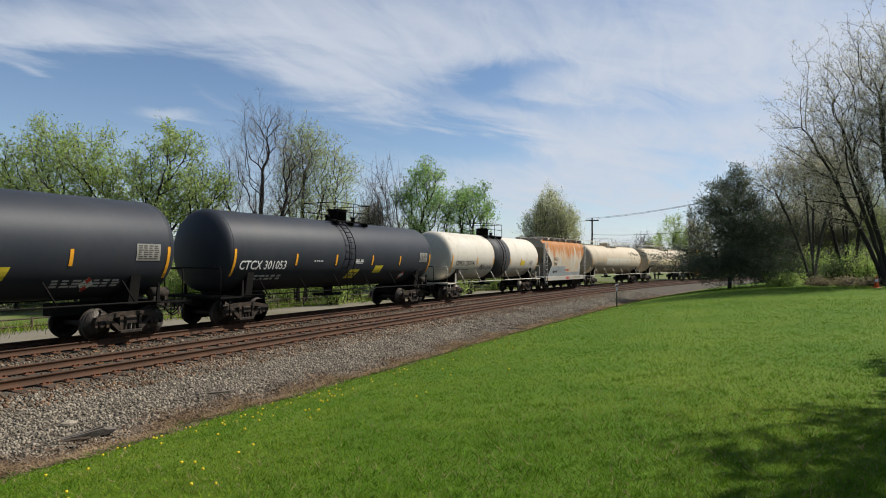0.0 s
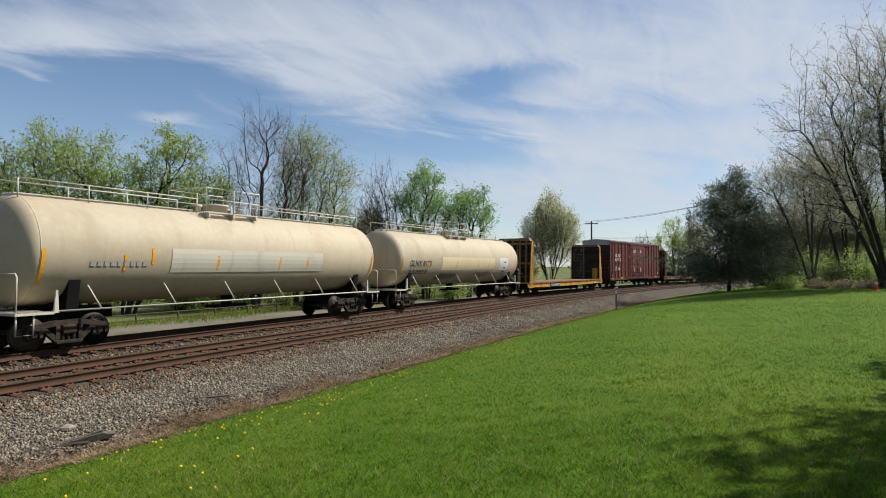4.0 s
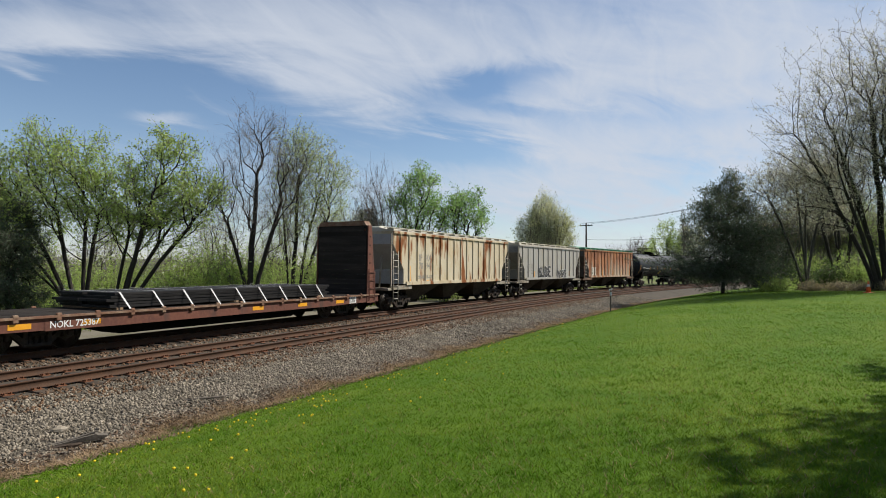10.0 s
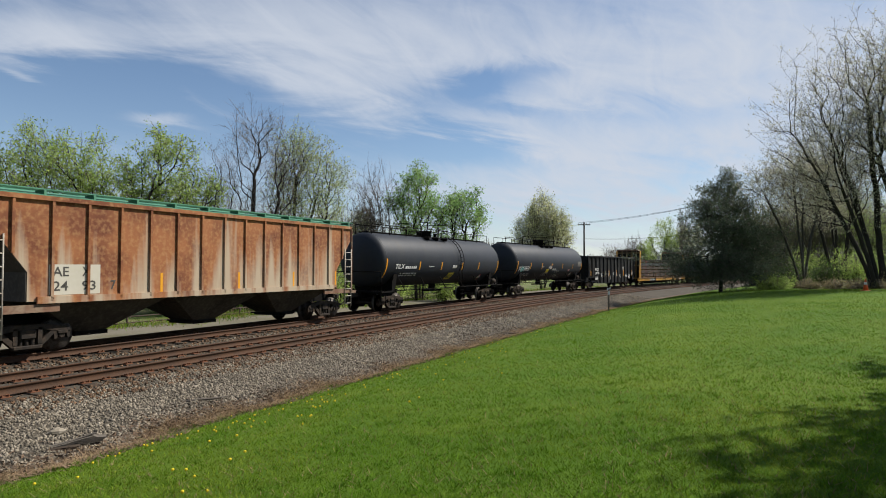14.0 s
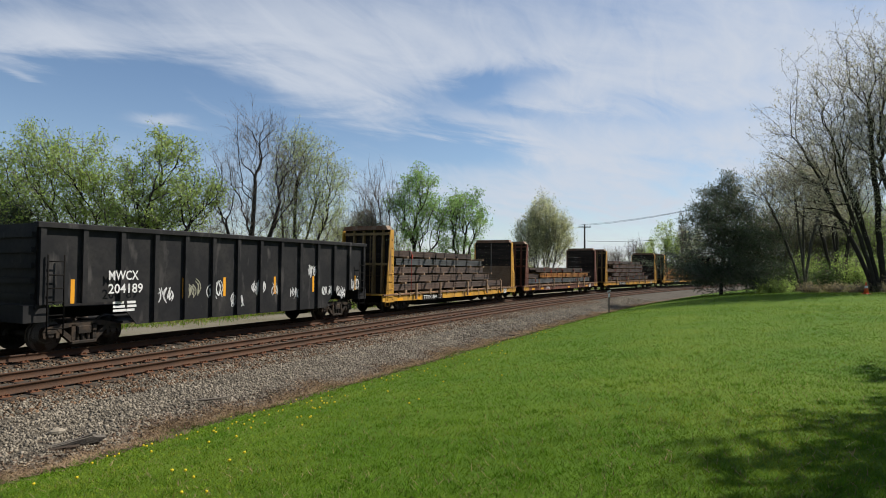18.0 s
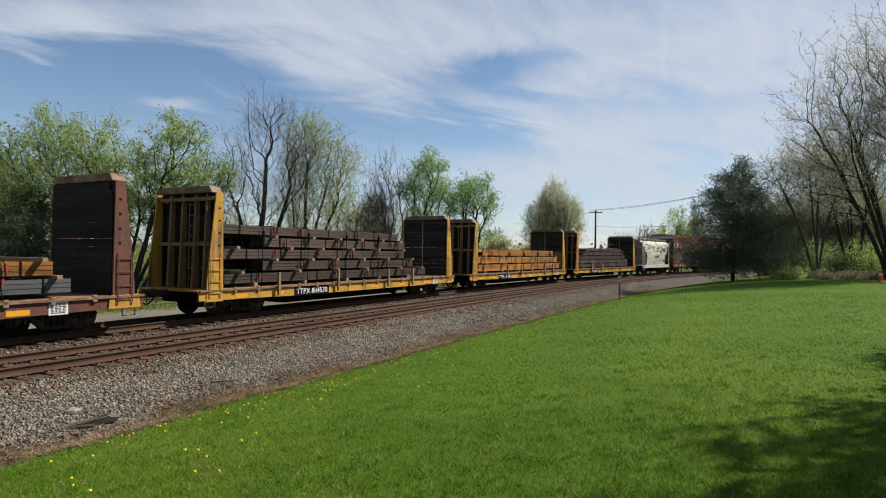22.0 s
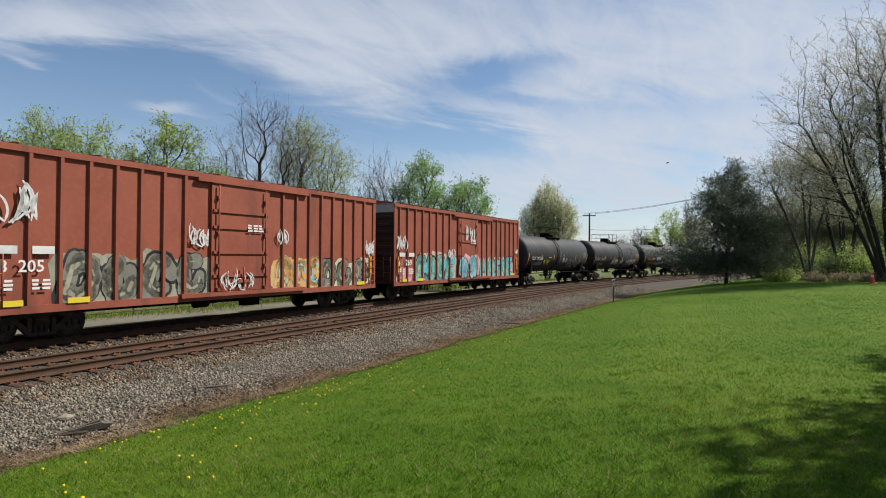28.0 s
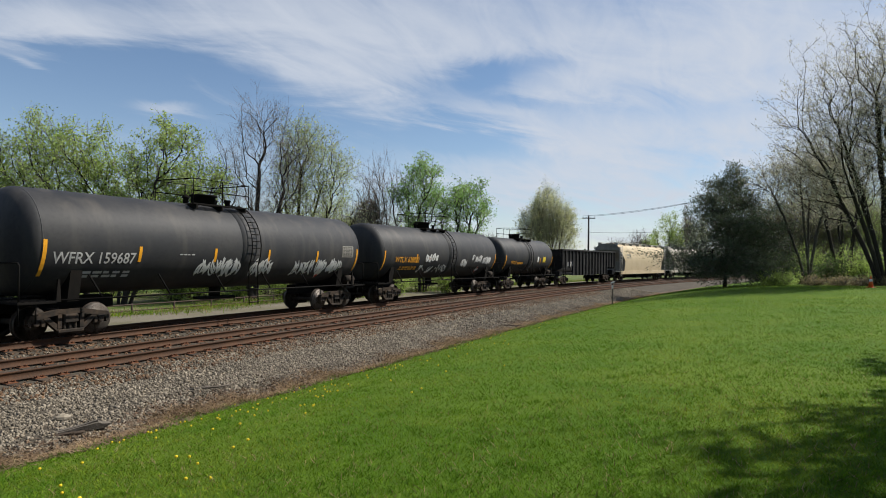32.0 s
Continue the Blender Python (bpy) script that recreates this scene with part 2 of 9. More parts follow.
M_TWIG = material("twig_bark", (0.18, 0.15, 0.125), 0.9, second=(0.12, 0.10, 0.083), third=(0.26, 0.22, 0.18), scale=3, fine=15, amount=0.7, bump=0)
M_LEAF_BRIGHT = leaf_material("spring_leaf", (0.37, 0.49, 0.12), (0.46, 0.56, 0.18), (0.26, 0.39, 0.08), 0.6)
M_LEAF_FRESH = leaf_material("fresh_green_leaf", (0.27, 0.45, 0.13), (0.37, 0.52, 0.18), (0.17, 0.33, 0.08), 0.6)
M_LEAF_SOFT = leaf_material("soft_green_leaf", (0.44, 0.52, 0.20), (0.54, 0.58, 0.28), (0.32, 0.42, 0.12), 0.6)
M_JUNIPER = leaf_material("juniper_needle", (0.11, 0.145, 0.085), (0.16, 0.19, 0.12), (0.065, 0.095, 0.05), 0.4)
M_LEAF_PALE = leaf_material("pale_leaf", (0.56, 0.58, 0.29), (0.64, 0.65, 0.40), (0.42, 0.48, 0.19), 0.6)
M_LEAF_DARK = leaf_material("dark_leaf", (0.085, 0.14, 0.036), (0.13, 0.185, 0.05), (0.05, 0.095, 0.024))
M_LEAF_MID = leaf_material("brown_green_leaf", (0.19, 0.205, 0.085), (0.24, 0.225, 0.12), (0.125, 0.16, 0.055))
M_NEEDLE = leaf_material("needle", (0.042, 0.055, 0.028), (0.07, 0.075, 0.045), (0.022, 0.032, 0.017), 0.15)
M_BUD = leaf_material("opening_bud", (0.56, 0.54, 0.36), (0.64, 0.62, 0.46), (0.42, 0.43, 0.23), 0.5)
M_RUSTPIPE = material("rusty_pipe", (0.07, 0.045, 0.032), 0.8, second=(0.04, 0.03, 0.024), scale=4, fine=20, amount=0.7)
M_WEED = leaf_material("dry_weed", (0.33, 0.27, 0.15), (0.24, 0.2, 0.11), (0.18, 0.2, 0.07))

# ---- building helpers ----


class Shape:
    """Vertices and faces of one mesh, gathered piece by piece."""

    def __init__(self):
        self.v, self.f, self.m, self.s = [], [], [], []

    def add(self, verts, faces, slot=0, smooth=False):
        n = len(self.v)
        self.v += [tuple(p) for p in verts]
        self.f += [tuple(i + n for i in f) for f in faces]
        self.m += [slot] * len(faces)
        self.s += [smooth] * len(faces)
        return self

    def box(self, x0, y0, z0, x1, y1, z1, slot=0, taper=0.0, bevel=0.0):
        """A block; taper draws the top in; bevel cuts its upright edges and top rim."""
        if bevel:
            b = bevel
            ring = lambda i, z: [(x0 + i + b, y0 + i, z), (x1 - i - b, y0 + i, z), (x1 - i, y0 + i + b, z), (x1 - i, y1 - i - b, z), (x1 - i - b, y1 - i, z), (x0 + i + b, y1 - i, z), (x0 + i, y1 - i - b, z), (x0 + i, y0 + i + b, z)]
            v = ring(0, z0) + ring(0, z1 - b) + ring(b, z1)
            f = [tuple(range(7, -1, -1)), tuple(range(16, 24))]
            for r in (0, 8):
                f += [(r + k, r + (k + 1) % 8, r + 8 + (k + 1) % 8, r + 8 + k) for k in range(8)]
            return self.add(v, f, slot)
        t = taper
        v = [(x0, y0, z0), (x1, y0, z0), (x1, y1, z0), (x0, y1, z0), (x0 + t, y0 + t, z1), (x1 - t, y0 + t, z1), (x1 - t, y1 - t, z1), (x0 + t, y1 - t, z1)]
        return self.add(v, [(0, 3, 2, 1), (4, 5, 6, 7), (0, 1, 5, 4), (1, 2, 6, 5), (2, 3, 7, 6), (3, 0, 4, 7)], slot)

    def tube(self, pts, r, n=6, slot=0, closed=False, r_end=None):
        """A round bar along points."""
        pts = [Vector(p) for p in pts]
        rings, ref = [], None
        for i, p in enumerate(pts):
            d = (pts[min(i + 1, len(pts) - 1)] - pts[max(i - 1, 0)])
            d = d.normalized() if d.length > 1e-9 else Vector((0, 0, 1))
            if ref is None or abs(ref.dot(d)) > 0.95:
                ref = Vector((0, 0, 1)) if abs(d.z) < 0.9 else Vector((1, 0, 0))
            a = d.cross(ref).normalized()
            c = d.cross(a)
            k = r if r_end is None else r + (r_end - r) * i / max(1, len(pts) - 1)
            rings.append([p + (a * math.cos(2 * math.pi * j / n) + c * math.sin(2 * math.pi * j / n)) * k for j in range(n)])
        v = [q for ring in rings for q in ring]
        f = []
        for i in range(len(pts) - 1):
            f += [(i * n + j, (i + 1) * n + j, (i + 1) * n + (j + 1) % n, i * n + (j + 1) % n) for j in range(n)]
        f += [tuple(range(n)), tuple(range((len(pts) - 1) * n + n - 1, (len(pts) - 1) * n - 1, -1))]
        return self.add(v, f, slot, True)

    def lathe_x(self, profile, n=32, y=0.0, z=0.0, slot=0, smooth=True):
        """Turned about an axis along x: profile of (x, radius)."""
        v = [(x, y + r * math.sin(2 * math.pi * j / n), z + r * math.cos(2 * math.pi * j / n)) for x, r in profile for j in range(n)]
        f = []
        for i in range(len(profile) - 1):
            f += [(i * n + j, i * n + (j + 1) % n, (i + 1) * n + (j + 1) % n, (i + 1) * n + j) for j in range(n)]
        f += [tuple(range(n - 1, -1, -1)), tuple(range((len(profile) - 1) * n, len(profile) * n))]
        return self.add(v, f, slot, smooth)

    def lathe_y(self, profile, n=24, x=0.0, z=0.0, slot=0):
        v = [(x + r * math.cos(2 * math.pi * j / n), y, z + r * math.sin(2 * math.pi * j / n)) for y, r in profile for j in range(n)]
        f = []
        for i in range(len(profile) - 1):
            f += [(i * n + j, (i + 1) * n + j, (i + 1) * n + (j + 1) % n, i * n + (j + 1) % n) for j in range(n)]
        f += [tuple(range(n)), tuple(range(len(profile) * n - 1, (len(profile) - 1) * n - 1, -1))]
        return self.add(v, f, slot, True)

    def lathe_z(self, profile, n=24, x=0.0, y=0.0, slot=0):
        v = [(x + r * math.cos(2 * math.pi * j / n), y + r * math.sin(2 * math.pi * j / n), z) for z, r in profile for j in range(n)]
        f = []
        for i in range(len(profile) - 1):
            f += [(i * n + j, i * n + (j + 1) % n, (i + 1) * n + (j + 1) % n, (i + 1) * n + j) for j in range(n)]
        f += [tuple(range(n - 1, -1, -1)), tuple(range((len(profile) - 1) * n, len(profile) * n))]
        return self.add(v, f, slot, True)

    def prism_y(self, outline, y0, y1, slot=0):
        """An (x, z) outline, drawn out along y."""
        n = len(outline)
        v = [(x, y0, z) for x, z in outline] + [(x, y1, z) for x, z in outline]
        f = [tuple(range(n)), tuple(range(2 * n - 1, n - 1, -1))] + [(j, n + j, n + (j + 1) % n, (j + 1) % n) for j in range(n)]
        return self.add(v, f, slot)

    def prism_x(self, outline, x0, x1, slot=0, smooth=False):
        """A (y, z) outline, drawn out along x."""
        n = len(outline)
        v = [(x0, y, z) for y, z in outline] + [(x1, y, z) for y, z in outline]
        self.add(v, [tuple(range(n - 1, -1, -1)), tuple(range(n, 2 * n))], slot)
        return self.add(v, [(j, (j + 1) % n, n + (j + 1) % n, n + j) for j in range(n)], slot, smooth)

    def mesh(self, name, *mats):
        me = bpy.data.meshes.new(name)
        me.from_pydata(self.v, [], self.f)
        for mat in mats:
            me.materials.append(mat)
        me.polygons.foreach_set("material_index", self.m)
        me.polygons.foreach_set("use_smooth", self.s)
        me.update()
        return me


def part(name, data, parent, label="", m=None):
    ob = new(name, data)
    ob.parent = parent
    if m is not None:
        ob.matrix_basis = m
    return tagged(ob, label=label) if label else ob


def quick_mesh(name, verts, faces, mat):
    """A mesh from numpy arrays of triangles or quads."""
    me = bpy.data.meshes.new(name)
    verts, faces = np.asarray(verts, np.float32), np.asarray(faces, np.int32)
    k = faces.shape[1]
    me.vertices.add(len(verts))
    me.vertices.foreach_set("co", verts.ravel())
    me.loops.add(faces.size)
    me.loops.foreach_set("vertex_index", faces.ravel())
    me.polygons.add(len(faces))
    me.polygons.foreach_set("loop_start", np.arange(len(faces), dtype=np.int32) * k)
    me.update(calc_edges=True)
    me.materials.append(mat)
    return me


# ---- the line of the railway ----
# s runs along the train's track from the point nearest to the eye, away to where the track bends; "off" is across it, + away from the eye.
TRACK_GAP, TRACK_NEAREST, TRACK_TURN = 4.15, 17.70, 0.4738
S_GRID = np.arange(-260, 900, 0.5)
_bend = np.interp(S_GRID, [-30, 10, 50, 100, 160, 260], [0.0001, 0.0001, 0.0035, 0.0045, 0.0045, 0.0])
_zero = int(np.searchsorted(S_GRID, 0))
HEAD = np.cumsum(_bend) * 0.5
HEAD = HEAD - HEAD[_zero] + TRACK_TURN
LINE_X, LINE_Y = np.cumsum(np.sin(HEAD)) * 0.5, np.cumsum(np.cos(HEAD)) * 0.5
LINE_X += -LINE_X[_zero] - math.cos(TRACK_TURN) * TRACK_NEAREST
LINE_Y += -LINE_Y[_zero] + math.sin(TRACK_TURN) * TRACK_NEAREST


def along(s, off=0.0):
    """x, y and heading at s."""
    h = np.interp(s, S_GRID, HEAD)
    return np.interp(s, S_GRID, LINE_X) - np.cos(h) * off, np.interp(s, S_GRID, LINE_Y) + np.sin(h) * off, h


def on_line(s, off=0.0, z=0.0):
    """The pose with x along the line and y across it, away from the eye."""
    x, y, h = along(s, off)
    return pose(float(x), float(y), z, 0, 0, 90 - math.degrees(float(h)))


def across(x, y):
    """s and off of places, by the nearest point of the line."""
    x, y = np.asarray(x, float), np.asarray(y, float)
    k = slice(0, len(S_GRID), 4)
    lx, ly, ls, lh = LINE_X[k], LINE_Y[k], S_GRID[k], HEAD[k]
    s, off = np.empty(x.shape), np.empty(x.shape)
    for i in range(0, x.size, 4000):
        a, b = x.ravel()[i:i + 4000], y.ravel()[i:i + 4000]
        j = np.argmin((a[:, None] - lx) ** 2 + (b[:, None] - ly) ** 2, 1)
        dx, dy = a - lx[j], b - ly[j]
        s.ravel()[i:i + 4000] = ls[j] + dx * np.sin(lh[j]) + dy * np.cos(lh[j])
        off.ravel()[i:i + 4000] = -dx * np.cos(lh[j]) + dy * np.sin(lh[j])
    return s, off


LAWN_EDGE = -8.55   # off at which the ballast meets the lawn
FOOT = -0.70


def ground_z(x, y):
    s, off = across(x, y)
    u = LAWN_EDGE - off
    lawn = FOOT + 1.75 * (1 - np.exp(-np.maximum(u, 0) / 6.2)) + 0.05 * np.sin(0.31 * x + 0.2 * y) * np.clip(u / 8, 0, 1)
    far = np.where(off > 3, -0.55 - 0.35 * np.clip((off - 6) / 10, 0, 1), FOOT)
    z = np.where(u > 0, lawn, np.where(off > 3, far, FOOT))
    return z


def ground_at(x, y):
    return float(ground_z(np.array([x]), np.array([y]))[0])

# ---- ground ----


def build_ground():
    def lines(lo, hi, fine_lo, fine_hi, step, grow=1.22):
        a = list(np.arange(fine_lo, fine_hi + step / 2, step))
        d = step
        while a[-1] < hi:
            d *= grow
            a.append(a[-1] + d)
        d = step
        while a[0] > lo:
            d *= grow
            a.insert(0, a[0] - d)
        return np.array(a)

    gx, gy = lines(-2500, 2500, -30, 45, 0.5), lines(-2500, 2500, -6, 75, 0.5)
    X, Y = np.meshgrid(gx, gy)
    Z = ground_z(X, Y)
    nx, ny = len(gx), len(gy)
    i = np.arange((nx - 1) * (ny - 1))
    a = (i // (nx - 1)) * nx + i % (nx - 1)
    faces = np.stack([a, a + 1, a + nx + 1, a + nx], 1)
    me = quick_mesh("ground", np.stack([X.ravel(), Y.ravel(), Z.ravel()], 1), faces, M_GRASS)
    me.materials.append(M_ROUGH)
    cx, cy = X.ravel()[a] + 0.25, Y.ravel()[a] + 0.25
    s, off = across(cx, cy)
    me.polygons.foreach_set("material_index", (off > LAWN_EDGE).astype(np.int32))
    me.polygons.foreach_set("use_smooth", np.ones(len(faces), bool))
    tagged(new("ground", me), "mown green lawn sloping to the railway, rough ground beyond", "ground", kind="structure")


def sweep(name, profile, s0, s1, step, mats, slots=None):
    """A cross-section of (off, z), drawn along the line."""
    ss = np.arange(s0, s1 + step / 2, step)
    n = len(profile)
    x, y, h = along(ss)
    v = np.zeros((len(ss), n, 3))
    for j, (o, z) in enumerate(profile):
        v[:, j, 0], v[:, j, 1], v[:, j, 2] = x - np.cos(h) * o, y + np.sin(h) * o, z
    i, j = np.meshgrid(np.arange(len(ss) - 1), np.arange(n - 1), indexing="ij")
    a = (i * n + j).ravel()
    me = quick_mesh(name, v.reshape(-1, 3), np.stack([a, a + n, a + n + 1, a + 1], 1), mats[0])
    for mat in mats[1:]:
        me.materials.append(mat)
    if slots:
        me.polygons.foreach_set("material_index", np.tile(np.array(slots, np.int32), len(ss) - 1))
    return me


def build_track(off, name, label):
    track = tagged(new(name), label, "railway track", group="parallel railway tracks")
    for side in (-0.7525, 0.7525):
        o = off + side
        prof = [(o - 0.07, -0.172), (o - 0.07, -0.16), (o - 0.012, -0.145), (o - 0.012, -0.045), (o - 0.036, -0.03), (o - 0.036, -0.006), (o - 0.024, 0.0),
                (o + 0.024, 0.0), (o + 0.036, -0.006), (o + 0.036, -0.03), (o + 0.012, -0.045), (o + 0.012, -0.145), (o + 0.07, -0.16), (o + 0.07, -0.172)]
        part("rail", sweep("rail", prof, -60, 420, 1.0, (M_RAIL, M_RAILTOP), [0, 0, 0, 0, 0, 0, 1, 0, 0, 0, 0, 0, 0]), track, "rust-brown steel rail with a worn head")
    tie = Shape().box(-0.115, -1.3, -0.36, 0.115, 1.3, -0.185, bevel=0.012)
    for side in (-0.7525, 0.7525):
        tie.box(-0.1, side - 0.19, -0.187, 0.1, side + 0.19, -0.170, slot=1)
        for a in (-0.06, 0.06):
            for d in (-0.1, 0.1):
                tie.box(a - 0.015, side + d - 0.025, -0.172, a + 0.015, side + d + 0.025, -0.142, slot=1)
                tie.box(a - 0.008, side + d * 1.55 - 0.02, -0.172, a + 0.008, side + d * 1.55 + 0.02, -0.130, slot=1)
    data = tie.mesh("tie", M_TIE, M_PLATE)
    rng = random.Random(int(off * 10) + 50)
    s = -14.0
    far, plain = Shape(), Shape().box(-0.115, -1.3, -0.36, 0.115, 1.3, -0.185)
    while s < 250:
        if s < 105:
            part("tie", data, track, m=on_line(s, off + rng.uniform(-0.04, 0.04), rng.uniform(-0.012, 0.0)) @ pose(0, 0, 0, 0, 0, rng.uniform(-1.2, 1.2)))
        else:
            m = on_line(s, off)
            far.add([m @ Vector(p) for p in plain.v], plain.f)
        s += 0.53
    tagged(part("far_ties", far.mesh("far_ties", M_TIE), track), kind="stuff")
    return track


def ballast_top(off):
    """Height of the ballast: level round the ties, a shoulder to the lawn side."""
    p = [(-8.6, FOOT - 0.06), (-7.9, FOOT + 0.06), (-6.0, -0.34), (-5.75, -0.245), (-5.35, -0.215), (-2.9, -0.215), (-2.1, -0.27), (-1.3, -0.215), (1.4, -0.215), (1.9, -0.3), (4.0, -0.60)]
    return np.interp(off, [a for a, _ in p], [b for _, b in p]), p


def build_ballast():
    prof = ballast_top(0)[1]
    # slot 1 is the strip beneath the cars, with their shade in its colour
    tagged(new("ballast", sweep("ballast", prof, -60, 420, 1.0, (M_BALLAST, M_SHADEBED), [0, 0, 0, 0, 0, 0, 0, 1, 0, 0])), "grey crushed-stone ballast bed under both tracks", "ballast", kind="structure")
    # single stones lie loose on the bed where it can be seen
    rng = np.random.default_rng(4)
    cube = np.array([(-1, -1, -0.3), (1, -1, -0.2), (1, 1, 0.1), (-1, 1, 0.3), (0.2, -0.3, -1.2), (-0.2, 0.3, 1.2)], float)
    quads = np.array([(0, 1, 5), (1, 2, 5), (2, 3, 5), (3, 0, 5), (1, 0, 4), (2, 1, 4), (3, 2, 4), (0, 3, 4)])

    def strew(name, batches, mat, label):
        a = np.concatenate([np.stack([rng.uniform(s0, s1, n), rng.uniform(o0, o1, n), rng.uniform(r0, r1, n)], 1) for n, s0, s1, o0, o1, r0, r1 in batches])
        n = len(a)
        x, y, h = along(a[:, 0], a[:, 1])
        z = ballast_top(a[:, 1])[0] + a[:, 2] * rng.uniform(-0.2, 0.5, n)
        p = cube[None] * (1 + rng.uniform(-0.4, 0.35, (n, 6, 3))) * a[:, 2][:, None, None] * rng.uniform(0.6, 1.25, (n, 1, 3))
        axis = rng.normal(size=(n, 3))
        axis /= np.linalg.norm(axis, axis=1)[:, None]
        t = rng.uniform(0, 6.28, n)[:, None, None]
        ax = axis[:, None, :]
        p = p * np.cos(t) + np.cross(np.broadcast_to(ax, p.shape), p) * np.sin(t) + ax * (p * ax).sum(2, keepdims=True) * (1 - np.cos(t))
        p += np.stack([x, y, z], 1)[:, None, :]
        f = (quads[None] + np.arange(n)[:, None, None] * 6).reshape(-1, 3)
        tagged(new(name, quick_mesh(name, p.reshape(-1, 3), f, mat)), label, "stones", kind="stuff")

    strew("ballast_stones", ((46000, -1, 22, -8.7, -5.5, 0.010, 0.031), (13000, 22, 60, -8.5, -5.5, 0.02, 0.046), (4000, -2, 60, -2.9, -1.6, 0.02, 0.04)), M_STONE, "loose grey and tan crushed stones on the ballast slope")
    strew("ballast_stones", ((8000, 0, 50, -6.15, -5.3, 0.016, 0.042), (6500, 0, 50, -5.4, -2.9, 0.016, 0.036), (6500, 0, 55, -2.9, -1.2, 0.018, 0.042)), M_BROWNSTONE, "rust-stained crushed stones between the rails")
    strew("ballast_stones", ((5000, 4, 50, -1.3, 1.3, 0.018, 0.036),), M_SHADEBED, "oily crushed stones under the train, darkened for its shade")


build_ground()
build_ballast()
build_track(0.0, "railway_track", "rust-brown far track that carries the freight train")
build_track(-TRACK_GAP, "railway_track", "rust-brown near track with worn ties, empty")
tagged(new("soil_strip", sweep("soil_strip", [(-9.1, FOOT - 0.08), (-8.75, FOOT - 0.025), (-8.25, FOOT + 0.012), (-7.95, FOOT + 0.062), (-7.8, FOOT + 0.06)], -40, 300, 1.0, (M_SOIL,))), "brown strip of leaf litter between lawn and ballast", "soil", kind="structure")
tagged(new("gravel_road", sweep("gravel_road", [(3.6, -0.60), (4.4, -0.52), (6.5, -0.50), (8.6, -0.56), (9.4, -0.80)], -60, 300, 1.5, (M_GRAVEL,))), "pale gravel service road behind the far track", "gravel road", kind="structure")


# ---- lawn ----


def blades(name, label, x, y, size, width, rng, mat, lean=0.5):
    """Single grass blades, one triangle each."""
    n = len(x)
    off = across(x, y)[1]
    z = np.where((off > -8.6) & (off < 4.0), np.maximum(ground_z(x, y), ballast_top(off)[0] + 0.012), ground_z(x, y)) - 0.005
    a = rng.uniform(0, 2 * np.pi, n)
    h = size * rng.uniform(0.55, 1.3, n)
    w = width * rng.uniform(0.7, 1.3, n)
    base = np.stack([x, y, z], 1)
    side = np.stack([np.cos(a), np.sin(a), np.zeros(n)], 1) * w[:, None]
    tip = base + np.stack([rng.normal(0, lean, n) * h, rng.normal(0, lean, n) * h, h], 1)
    v = np.stack([base - side, base + side, tip], 1).reshape(-1, 3)
    tagged(new(name, quick_mesh(name, v, np.arange(n * 3).reshape(-1, 3), mat)), label, "grass", kind="stuff")


def edge_wave(s):
    return 0.16 * np.sin(1.7 * s) + 0.12 * np.sin(4.1 * s + 1) + 0.1 * np.sin(0.6 * s + 2)


